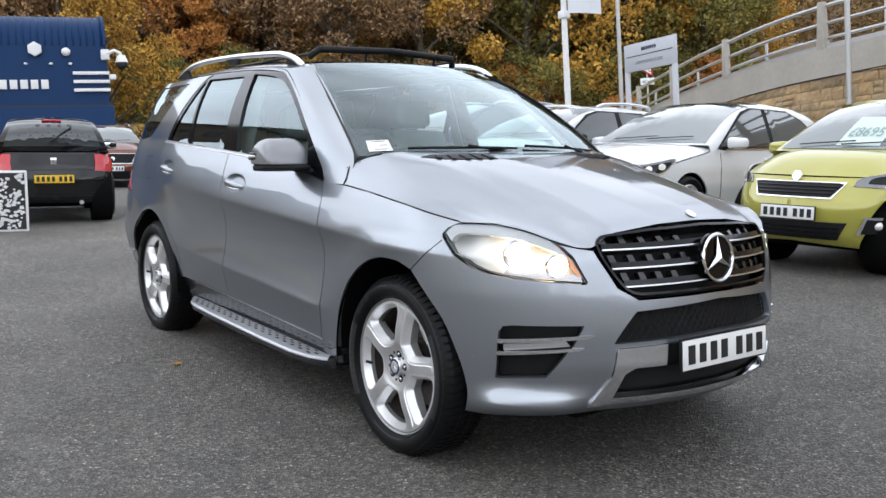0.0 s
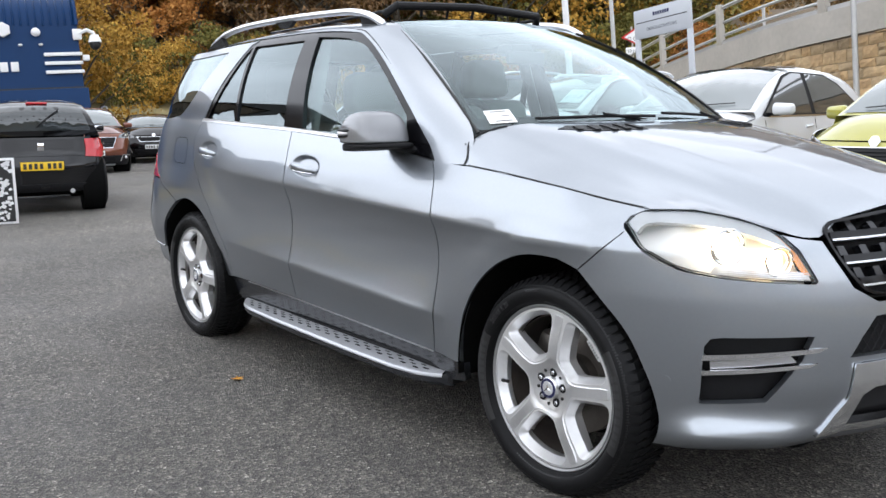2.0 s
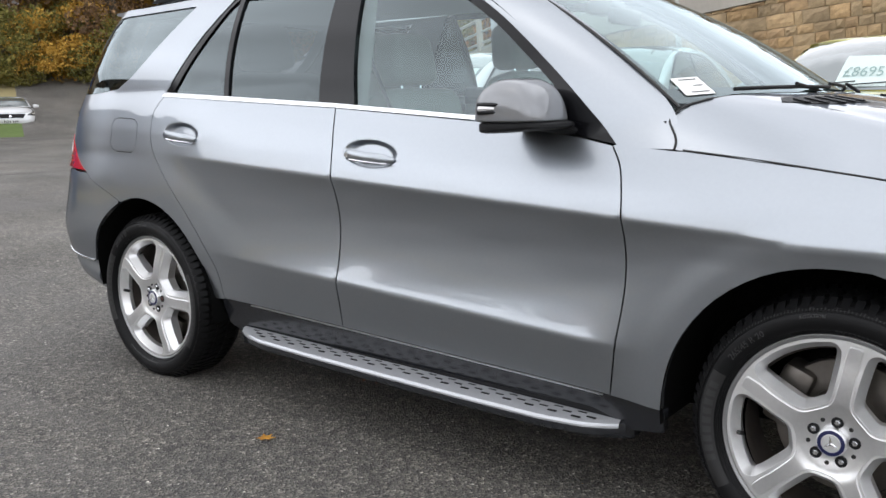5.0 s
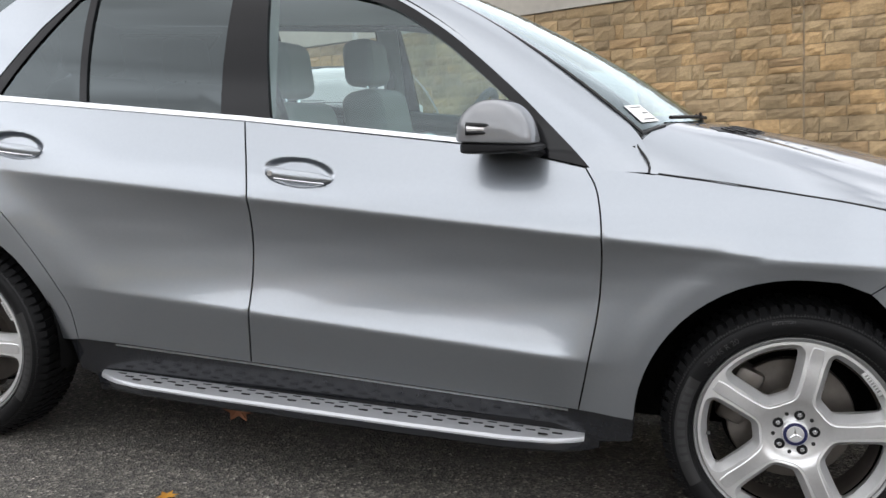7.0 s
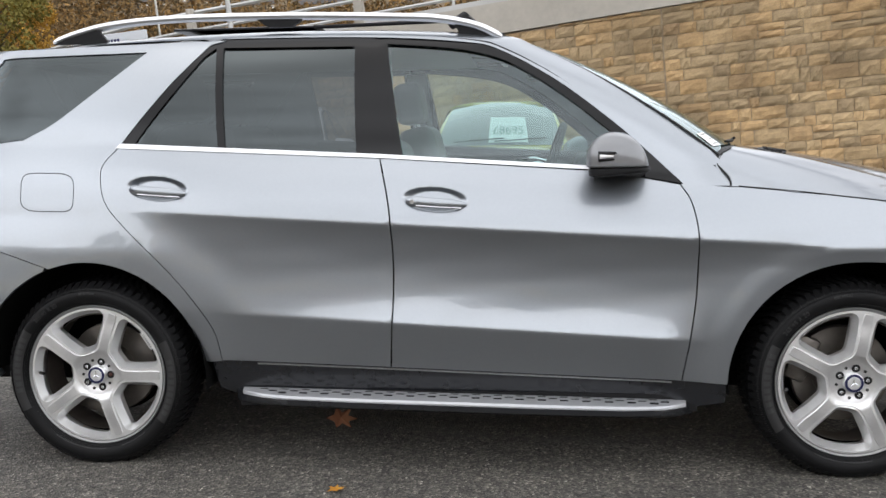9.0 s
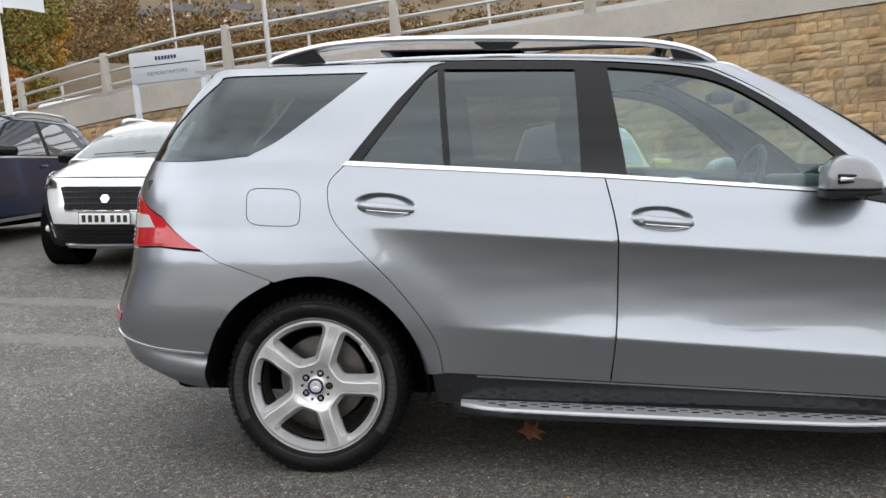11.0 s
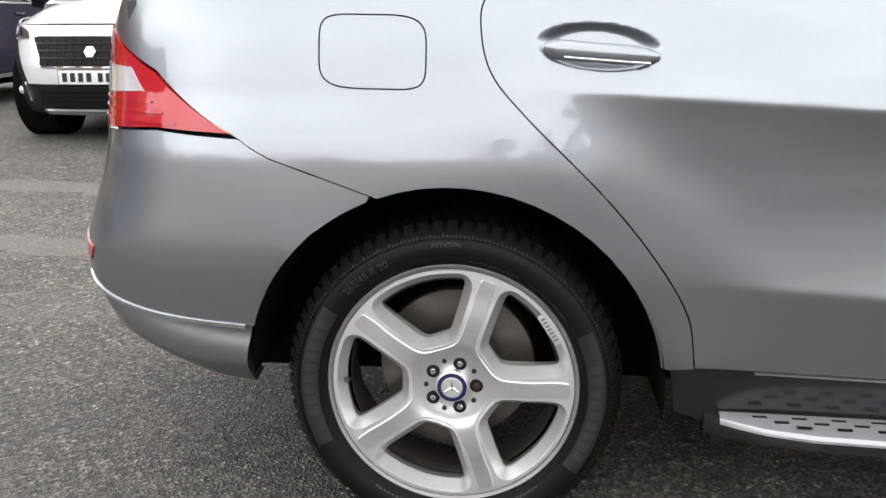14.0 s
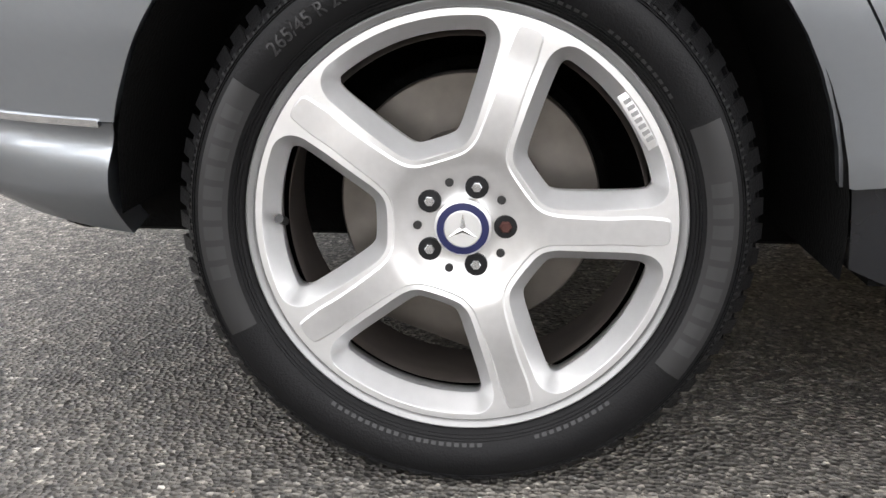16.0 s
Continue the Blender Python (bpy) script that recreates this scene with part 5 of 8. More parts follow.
def build_wheel(name, m, turn, detail):
    w = thing(name, Matrix(), "", "")
    w.parent = car
    w.matrix_basis = m
    w["label"] = "five-spoke silver alloy wheel with a black tyre"
    prof = [(0.274, -0.896), (0.284, -0.912), (0.291, -0.924), (0.300, -0.933), (0.318, -0.940), (0.335, -0.938), (0.348, -0.930), (0.357, -0.919), (0.364, -0.905), (0.369, -0.88), (0.371, -0.81), (0.369, -0.74), (0.357, -0.70), (0.318, -0.68), (0.268, -0.70)]
    tyre = part("tyre", bm_lathe(prof, 96), RUBBER, w, "black winter tyre")
    lug = bmesh.new()
    n = 72
    for k in range(n):
        a0 = 2 * math.pi * k / n
        for (r0, y0, r1, y1, wd, skew) in ((0.352, -0.928, 0.372, -0.895, 0.64, 0.0), (0.371, -0.895, 0.3755, -0.855, 0.62, 0.35), (0.3725, -0.845, 0.3765, -0.80, 0.6, 0.8), (0.3725, -0.785, 0.3765, -0.74, 0.6, 0.2)):
            d = 2 * math.pi / n * wd / 2
            v = []
            for r, y, sk in ((r0, y0, 0), (r1 + 0.004, y1, skew)):
                for s in (-1, 1):
                    a = a0 + s * d + sk * 2 * math.pi / n
                    v.append(lug.verts.new((r * math.cos(a), y, r * math.sin(a))))
            for r, y, sk in ((r0 - 0.012, y0 + 0.008, 0), (r1 - 0.01, y1 + 0.002, skew)):
                for s in (-1, 1):
                    a = a0 + s * d + sk * 2 * math.pi / n
                    v.append(lug.verts.new((r * math.cos(a), y, r * math.sin(a))))
            for f in ((0, 1, 3, 2), (0, 4, 5, 1), (2, 3, 7, 6), (0, 2, 6, 4), (1, 5, 7, 3)):
                lug.faces.new([v[i] for i in f])
    part("tread", lug, RUBBER, tyre, angle=20)
    wall = lambda r: float(np.interp(r, [p[0] for p in prof[:9]], [p[1] for p in prof[:9]])) - 0.0006
    ribs = []
    for r in (0.2885, 0.2915, 0.2945, 0.344, 0.347):
        ribs.append(bm_lathe([(r - 0.0009, wall(r)), (r, wall(r) - 0.0012), (r + 0.0009, wall(r))], 96))
    part("wall_ribs", bm_join(ribs), RUBBER, tyre)
    ticks = bmesh.new()
    for k in range(240):
        a = 2 * math.pi * k / 240
        q = []
        for r in (0.3475, 0.354):
            for s in (-1, 1):
                q.append(ticks.verts.new((r * math.cos(a + s * 0.005), wall(r) - 0.0012, r * math.sin(a + s * 0.005))))
        ticks.faces.new((q[0], q[1], q[3], q[2]))
    part("sidewall_marking", ticks, MOULD, tyre)
    if detail:
        for a0, a1, r0, r1 in ((146, 206, 0.300, 0.337), (-34, 26, 0.300, 0.337)):
            bm = bmesh.new()
            ring = []
            for k in range(25):
                a = radians(a0 + (a1 - a0) * k / 24)
                ring.append([bm.verts.new((r * math.cos(a), wall(r) - 0.0004, r * math.sin(a))) for r in (r0, 0.309, 0.318, 0.3265, 0.335, r1)])
            for p, q in zip(ring, ring[1:]):
                for i in range(5):
                    bm.faces.new((p[i], p[i + 1], q[i + 1], q[i]))
            band = part("brand_band", bm, MOULD, tyre)
            for k in range(9):
                b = radians(a0 + 7 + (a1 - a0 - 22) * k / 8)
                bm = bmesh.new()
                rows = [[bm.verts.new((r * math.cos(b + s), wall(r) - 0.0016, r * math.sin(b + s))) for s in (-0.028, 0.0, 0.028)] for r in (0.306, 0.312, 0.318, 0.324, 0.330)]
                for p, q in zip(rows, rows[1:]):
                    for i in range(2):
                        bm.faces.new((p[i], p[i + 1], q[i + 1], q[i]))
                part("bar", bm, RAISED, band)
        ring_text("265/45 R 20", 0.024, 0.318, 126, wall, tyre, RAISED)
        ring_text("ROTATION", 0.0125, 0.333, 92, wall, tyre, RAISED)
        for a in (72, 45, 245, 300, 265):
            for k in range(11):
                b = radians(a - 10 + 2 * k)
                bm = bmesh.new()
                v = [bm.verts.new((r * math.cos(b + s), wall(r) - 0.0012, r * math.sin(b + s))) for r, s in ((0.2960, -0.011), (0.2960, 0.011), (0.3000, 0.011), (0.3000, -0.011))]
                bm.faces.new(v)
                part("bar", bm, MOULD, tyre)
    rim = build_rim(w)
    rim.scale = (1.026, 1.0, 1.026)
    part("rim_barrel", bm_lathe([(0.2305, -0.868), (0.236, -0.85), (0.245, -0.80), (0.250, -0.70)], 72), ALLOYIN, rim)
    brake = part("brake_disc", bm_lathe([(0.06, -0.80), (0.09, -0.80), (0.092, -0.765), (0.105, -0.765), (0.107, -0.772), (0.182, -0.772), (0.185, -0.768), (0.185, -0.74), (0.1, -0.74)], 64), DISC, w, "worn steel brake disc")
    part("brake_backing", bm_cyl(0.20, 0.01, 48, m=pose(0, -0.70, 0, 90)), LINER, brake)
    cal = bm_box((-0.09, -0.80, 0.115), (0.09, -0.70, 0.205), 0.02, m=Matrix.Rotation(radians(-60 if turn else 200), 4, "Y"))
    part("brake_caliper", cal, DISC, w, "dull metal brake caliper")
    cap = part("hub_cap", bm_lathe([(0.0005, -0.921), (0.023, -0.921), (0.0245, -0.9195), (0.0335, -0.9185), (0.037, -0.914), (0.0375, -0.895)], 40), ALLOY, w, "round hub cap with a blue ring")
    part("cap_ring", bm_lathe([(0.0245, -0.9205), (0.0335, -0.9195), (0.0336, -0.917)], 40), BADGEBLUE, cap)
    for a in (90, 210, 330):
        bm = bmesh.new()
        d, q = Vector((math.cos(radians(a)), 0, math.sin(radians(a)))), Vector((-math.sin(radians(a)), 0, math.cos(radians(a))))
        v = [bm.verts.new(p + Vector((0, -0.922, 0))) for p in (d * 0.021, q * 0.0042, -q * 0.0042, Vector((0, -0.0025, 0)))]
        for f in ((0, 1, 3), (0, 3, 2), (1, 2, 3)):
            bm.faces.new([v[i] for i in f])
        part("arm", bm, CHROME, cap, angle=5)
    for k in range(5):
        c, s = math.cos(radians(72 * k)), math.sin(radians(72 * k))
        bolt = part("wheel_bolt", bm_lathe([(0.0005, -0.906), (0.006, -0.906), (0.0085, -0.903), (0.009, -0.895)], 6, Matrix.Translation((0.054 * c, -0.004, 0.054 * s))), RUST if (k == 0 and turn == 0) else CHROME, w)
        part("bolt_seat", bm_lathe([(0.0005, -0.9052), (0.0150, -0.9052), (0.0152, -0.899)], 20, Matrix.Translation((0.054 * c, -0.0005, 0.054 * s))), BLACK, bolt)
        c, s = math.cos(radians(72 * k + 36)), math.sin(radians(72 * k + 36))
        part("hole", bm_cyl(0.0055, 0.004, 12, m=pose(0.058 * c, -0.9040, 0.058 * s, 90)), INK, rim)
    part("valve", bm_cyl(0.006, 0.03, 10, m=pose(-0.234, -0.895, 0.0, 70)), INK, rim)
    badge = bm_box((-0.038, -0.003, -0.0085), (0.038, 0, 0.0085), 0.0015, m=Matrix.Rotation(-radians(33), 4, "Y") @ pose(0.2475, -0.905, 0, 0, 0, 0) @ Matrix.Rotation(radians(90), 4, "Y"))
    plate_ob = part("rim_badge", badge, ALLOY, rim)
    for k in range(7):
        part("bar", bm_box((-0.03 + 0.0088 * k, -0.0042, -0.0045), (-0.025 + 0.0088 * k, 0, 0.0045), m=Matrix.Rotation(-radians(33), 4, "Y") @ pose(0.2475, -0.905, 0) @ Matrix.Rotation(radians(90), 4, "Y")), FLANGE, plate_ob)
    return w


build_wheel("wheel", pose(-1.4575, 0, 0.36, 0, 0, 0), 0, True)
fw = build_wheel("wheel", pose(1.4575, 0, 0.36, 0, -8, 0), 1, True)
copy_thing(fw, pose(1.4575, 0, 0.36, 0, 20, 180))
copy_thing(fw, pose(-1.4575, 0, 0.36, 0, 50, 180))


# ---- the yard and what stands round it ----
UP = SITE.inverted().to_3x3() @ Vector((0, 0, 1))


def yard_z(x, y):
    """The asphalt's swell towards the parked row, in the yard's frame."""
    return 0.035 * max(0.0, min(y, 7.0) - 0.5) * step01((x + 14) / 6) + 0.008 * max(0.0, min(12.0, -x - 3.0)) * step01((x + 16) / 5)


def hill(d, az):
    """Height of the land over the yard's plane, d metres off in direction az (degrees)."""
    up = lerp_table(((0, 0), (36, 0), (42, 0.9), (50, 2.5), (80, 9.5), (150, 14), (230, 27), (300, 46), (420, 104), (600, 135), (3000, 135)), d)
    # the 0.55 share also lifts unseen land behind the camera, dimming low reflections
    return up * (0.55 + 0.45 * step01((az - 55) / 40) * step01((215 - az) / 25))


def land(x, y):
    d, az = math.hypot(x - 3, y + 3), math.degrees(math.atan2(y + 3, x - 3)) % 360
    return yard_z(x, y) + hill(d, az)


def on_site(x, y, z=0.0):
    """The upright pose of a thing that stands at x, y of the yard."""
    return Matrix.Translation(SITE @ Vector((x, y, land(x, y) + z)))


def asphalt_material():
    m = bpy.data.materials.new("worn_asphalt")
    m.use_nodes = True
    t = m.node_tree
    b = t.nodes["Principled BSDF"]
    co = t.nodes.new("ShaderNodeTexCoord")

    def noise_node(scale, detail=5, rough=0.6):
        n = t.nodes.new("ShaderNodeTexNoise")
        n.inputs["Scale"].default_value, n.inputs["Detail"].default_value, n.inputs["Roughness"].default_value = scale, detail, rough
        t.links.new(co.outputs["Object"], n.inputs["Vector"])
        return n

    def ramp(src, stops):
        r = t.nodes.new("ShaderNodeValToRGB")
        while len(r.color_ramp.elements) < len(stops):
            r.color_ramp.elements.new(0.5)
        for e, (p, c) in zip(r.color_ramp.elements, stops):
            e.position, e.color = p, (*c, 1)
        t.links.new(src, r.inputs[0])
        return r

    def mix(kind, fac, a, c):
        n = t.nodes.new("ShaderNodeMix")
        n.data_type, n.blend_type = "RGBA", kind
        if isinstance(fac, float):
            n.inputs[0].default_value = fac
        else:
            t.links.new(fac, n.inputs[0])
        t.links.new(a, n.inputs[6])
        t.links.new(c, n.inputs[7])
        return n.outputs[2]
    cells = t.nodes.new("ShaderNodeTexVoronoi")
    cells.inputs["Scale"].default_value = 115
    t.links.new(co.outputs["Object"], cells.inputs["Vector"])
    chip = ramp(cells.outputs["Color"], ((0.0, (0.022, 0.021, 0.020)), (0.45, (0.084, 0.080, 0.073)), (0.75, (0.165, 0.156, 0.142)), (0.9, (0.30, 0.285, 0.255)), (1.0, (0.66, 0.64, 0.59))))
    big = ramp(noise_node(0.35).outputs["Fac"], ((0.3, (0.72, 0.72, 0.73)), (0.7, (1.3, 1.28, 1.24))))
    mid = ramp(noise_node(4.0).outputs["Fac"], ((0.3, (0.82, 0.82, 0.82)), (0.72, (1.2, 1.19, 1.17))))
    col = mix("MULTIPLY", 1.0, chip.outputs[0], big.outputs[0])
    col = mix("MULTIPLY", 1.0, col, mid.outputs[0])
    # clusters of bare stone and patches of bitumen
    blots = ramp(noise_node(22.0, 4, 0.75).outputs["Fac"], ((0.33, (0.68, 0.68, 0.68)), (0.5, (1.05, 1.05, 1.05)), (0.68, (1.65, 1.62, 1.57))))
    col = mix("MULTIPLY", 1.0, col, blots.outputs[0])
    grit = t.nodes.new("ShaderNodeTexVoronoi")
    grit.inputs["Scale"].default_value = 24
    t.links.new(co.outputs["Object"], grit.inputs["Vector"])
    speck = ramp(grit.outputs["Distance"], ((0.07, (1, 1, 1)), (0.15, (0, 0, 0))))
    stone = t.nodes.new("ShaderNodeRGB")
    stone.outputs[0].default_value = (0.20, 0.195, 0.185, 1)
    col = mix("MIX", speck.outputs[0], col, stone.outputs[0])
    # pale worn streaks
    stretch = t.nodes.new("ShaderNodeMapping")
    stretch.inputs["Scale"].default_value = (0.25, 1.6, 1)
    stretch.inputs["Rotation"].default_value = (0, 0, radians(15))
    t.links.new(co.outputs["Object"], stretch.inputs["Vector"])
    streak = noise_node(0.8, 6, 0.7)
    t.links.new(stretch.outputs[0], streak.inputs["Vector"])
    pale = t.nodes.new("ShaderNodeRGB")
    pale.outputs[0].default_value = (0.16, 0.15, 0.14, 1)
    mask = ramp(streak.outputs["Fac"], ((0.54, (0, 0, 0)), (0.68, (0.6, 0.6, 0.6))))
    col = mix("MIX", mask.outputs[0], col, pale.outputs[0])
    # worn pale bars behind the car and a dried spot ahead of it
    shape = noise_node(2.2, 6, 0.7)
    for px, py, rx, ry, turn_a, weight in ((-4.5, 2.75, 1.0, 0.17, -6, 0.6), (-3.75, 1.42, 0.75, 0.16, -8, 0.6), (0.54, -2.13, 0.13, 0.09, 20, 0.25)):
        spot = t.nodes.new("ShaderNodeMapping")
        spot.vector_type = "TEXTURE"
        spot.inputs["Location"].default_value = (px, py, 0)
        spot.inputs["Rotation"].default_value = (0, 0, radians(turn_a))
        spot.inputs["Scale"].default_value = (rx, ry, 50)
        t.links.new(co.outputs["Object"], spot.inputs["Vector"])
        far_off = t.nodes.new("ShaderNodeVectorMath")
        far_off.operation = "LENGTH"
        t.links.new(spot.outputs[0], far_off.inputs[0])
        rough_edge = t.nodes.new("ShaderNodeMath")
        rough_edge.operation, rough_edge.inputs[1].default_value = "MULTIPLY_ADD", -2.4
        t.links.new(shape.outputs["Fac"], rough_edge.inputs[0])
        t.links.new(far_off.outputs["Value"], rough_edge.inputs[2])
        veil = t.nodes.new("ShaderNodeMapRange")
        veil.inputs["From Min"].default_value, veil.inputs["From Max"].default_value = -0.35, -0.15
        veil.inputs["To Min"].default_value, veil.inputs["To Max"].default_value = weight, 0.0
        t.links.new(rough_edge.outputs[0], veil.inputs["Value"])
        bare = t.nodes.new("ShaderNodeRGB")
        bare.outputs[0].default_value = (0.22, 0.205, 0.185, 1)
        col = mix("MIX", veil.outputs[0], col, bare.outputs[0])
    # ground darkens from the car's middle forwards along a wandering edge
    axes = t.nodes.new("ShaderNodeSeparateXYZ")
    t.links.new(co.outputs["Object"], axes.inputs[0])
    wander = t.nodes.new("ShaderNodeMath")
    wander.operation, wander.inputs[1].default_value = "MULTIPLY_ADD", 3.0
    t.links.new(noise_node(0.45).outputs["Fac"], wander.inputs[0])
    t.links.new(axes.outputs["X"], wander.inputs[2])
    dry = t.nodes.new("ShaderNodeMapRange")
    dry.interpolation_type = "SMOOTHSTEP"
    dry.inputs["From Min"].default_value, dry.inputs["From Max"].default_value = -1.2, 2.4
    dry.inputs["To Min"].default_value, dry.inputs["To Max"].default_value = 1.02, 0.74
    t.links.new(wander.outputs[0], dry.inputs["Value"])
    toned_ground = t.nodes.new("ShaderNodeVectorMath")
    toned_ground.operation = "SCALE"
    t.links.new(col, toned_ground.inputs[0])
    t.links.new(dry.outputs[0], toned_ground.inputs["Scale"])
    t.links.new(toned_ground.outputs[0], b.inputs["Base Color"])
    wet = ramp(noise_node(0.5).outputs["Fac"], ((0.35, (0.50, 0.50, 0.50)), (0.65, (0.78, 0.78, 0.78))))
    t.links.new(wet.outputs[0], b.inputs["Roughness"])
    bump = t.nodes.new("ShaderNodeBump")
    bump.inputs["Strength"].default_value, bump.inputs["Distance"].default_value = 1.0, 0.009
    t.links.new(cells.outputs["Distance"], bump.inputs["Height"])
    t.links.new(bump.outputs[0], b.inputs["Normal"])
    return m


ASPHALT = asphalt_material()
GRASS = shader("dry_autumn_grass", (0.30, 0.25, 0.12), 0.9, 0, 0, 0.9, 0.7, 6.0, 0.8, 20)
LITTER = shader("leaf_littered_hillside", (0.13, 0.092, 0.05), 0.95, 0, 0, 0.6, 0.6, 1.2, 0.5, 8)
VERGE = shader("green_verge_grass", (0.10, 0.15, 0.035), 0.9, 0, 0, 0.5, 0.6, 6.0, 0.8, 20)
STONE = shader("sandstone", (0.42, 0.315, 0.19), 0.9, 0, 0, 0.5, 0.75, 9, 1.0, 28)
CONCRETE = shader("stained_concrete", (0.43, 0.40, 0.35), 0.85, 0, 0, 0.4, 0.25, 8, 0.25, 60)
STEEL = shader("galvanised_steel", (0.50, 0.50, 0.49), 0.5, 0.6, 0, 0.3, 0.2, 30)
WHITEPAINT = shader("white_paint", (0.78, 0.78, 0.77), 0.5, 0, 0, 0.12, 0.08, 15)
GREYPAINT = shader("light_grey_sign", (0.50, 0.52, 0.55), 0.45, 0, 0, 0.1, 0.05, 10)
BLUE = shader("navy_cladding", (0.004, 0.030, 0.10), 0.45, 0, 0.0, 0.25, 0.1, 4, spec=0.18)
SLATE = shader("dark_slate_roof", (0.07, 0.065, 0.065), 0.8, 0, 0, 0.4, 0.3, 4)
HOUSESTONE = shader("pale_house_stone", (0.42, 0.33, 0.22), 0.85, 0, 0, 0.35, 0.3, 2)
DARKPANE = shader("dark_pane", (0.02, 0.022, 0.025), 0.1)
BARK = shader("grey_bark", (0.10, 0.085, 0.065), 0.9, 0, 0, 0.5, 0.5, 12)

# ground: one sheet in rings round the yard
radii = [0, 2, 4, 6, 8, 10, 12, 14, 16, 18, 21, 24, 27, 30, 33, 36, 37, 39, 42, 46, 50, 56, 64, 72, 80, 95, 110, 130, 150, 190, 230, 400, 900, 2500]
azimuths = np.arange(0, 360, 2.0)
verts, faces, slots = [], [], []
for r in radii:
    for a in azimuths:
        x, y = 3 + r * math.cos(radians(a)), -3 + r * math.sin(radians(a))
        verts.append((x, y, yard_z(x, y) + hill(r, a)))
n = len(azimuths)
for i in range(len(radii) - 1):
    for k in range(n):
        f = (i * n + k, (i + 1) * n + k, (i + 1) * n + (k + 1) % n, i * n + (k + 1) % n)
        faces.append(f)
        road = 149 <= azimuths[k] <= 153 and radii[i] < 90
        lit = 153 < azimuths[k] < 172 and radii[i] < 38
        slots.append(0 if radii[i] < 36 or road else (2 if lit else (3 if radii[i] >= 50 else 1)))
ground = mesh_object("ground", verts, faces, ASPHALT)
ground.data.materials.append(GRASS)
ground.data.materials.append(VERGE)
ground.data.materials.append(LITTER)
for p, s in zip(ground.data.polygons, slots):
    p.material_index = s
ground.matrix_world = SITE
tagged(ground, "dark worn asphalt yard with a dry grass bank behind", "ground", kind="structure")

# retaining wall of the ramp, built upright along its plan
PLAN = [(16, 13.0), (9, 14.6), (3.37, 15.95), (-0.4, 16.8), (-5.9, 18.05), (-9.62, 19.1), (-13.58, 21.2), (-18, 24.0), (-23, 27.5)]
TOPZ = [5.4, 4.72, 4.15, 3.75, 3.15, 2.79, 2.38, 1.90, 1.35]
plan3 = []
for (x, y), z in zip(PLAN, TOPZ):
    foot = SITE @ Vector((x, y, 2.0))
    top = SITE @ (Vector((x, y, 2.0)) + UP * (z - 2.0))
    plan3.append((foot.x, foot.y, top.z))
fine_plan = spline(plan3, 8)
lengths = [0.0]
for a, b in zip(fine_plan, fine_plan[1:]):
    lengths.append(lengths[-1] + math.hypot(b[0] - a[0], b[1] - a[1]))


def along(s):
    """Plan place, way along and top height of the wall at s metres from its near end."""
    s = min(max(s, 0.0), lengths[-1] - 1e-4)
    i = max(0, int(np.searchsorted(lengths, s)) - 1)
    f = (s - lengths[i]) / (lengths[i + 1] - lengths[i])
    a, b = np.array(fine_plan[i]), np.array(fine_plan[i + 1])
    p = a * (1 - f) + b * f
    d = (b - a)[:2] / np.linalg.norm((b - a)[:2])
    return p, d


JOINT = min(range(len(fine_plan)), key=lambda i: math.hypot(fine_plan[i][0] - plan3[2][0], fine_plan[i][1] - plan3[2][1]))
JOINT_S = lengths[JOINT]


def wall_strip(name, lo, hi, front, thick, material, parent=None):
    """A strip of wall from lo(top) to hi(top), its face front metres proud."""
    vs, fs = [], []
    ss = np.linspace(0, lengths[-1], 70)
    for s in ss:
        p, d = along(s)
        out = np.array((-d[1], d[0])) if d[0] > 0 else np.array((d[1], -d[0]))
        out = out if out[1] < 0 else -out
        f, bk = p[:2] + out * front, p[:2] + out * (front - thick)
        vs += [(f[0], f[1], lo(p[2])), (f[0], f[1], hi(p[2])), (bk[0], bk[1], hi(p[2])), (bk[0], bk[1], lo(p[2]))]
    for i in range(len(ss) - 1):
        for k in range(4):
            fs.append((4 * i + k, 4 * i + (k + 1) % 4, 4 * i + 4 + (k + 1) % 4, 4 * i + 4 + k))
    fs += [(0, 1, 2, 3), tuple(4 * (len(ss) - 1) + k for k in (3, 2, 1, 0))]
    ob = mesh_object(name, vs, fs, material, parent, smooth=False)
    return ob


MORTAR = shader("sandy_mortar", (0.40, 0.32, 0.23), 0.95, 0, 0, 0.3, 0.3, 20)
wall = wall_strip("wall_ramp", lambda t: -3.0, lambda t: t, -0.02, 0.5, MORTAR)
tagged(wall, "sandstone retaining wall of a ramp with recessed joints", "wall", kind="structure")
parapet = wall_strip("parapet", lambda t: t + 0.02, lambda t: t + 0.72, 0.07, 0.35, CONCRETE)
tagged(parapet, "stained concrete parapet beam along the ramp", "parapet", kind="structure")
wall_strip("coping", lambda t: t + 0.72, lambda t: t + 0.84, 0.02, 0.30, STEEL, parapet)
joint_p, joint_d = along(JOINT_S)

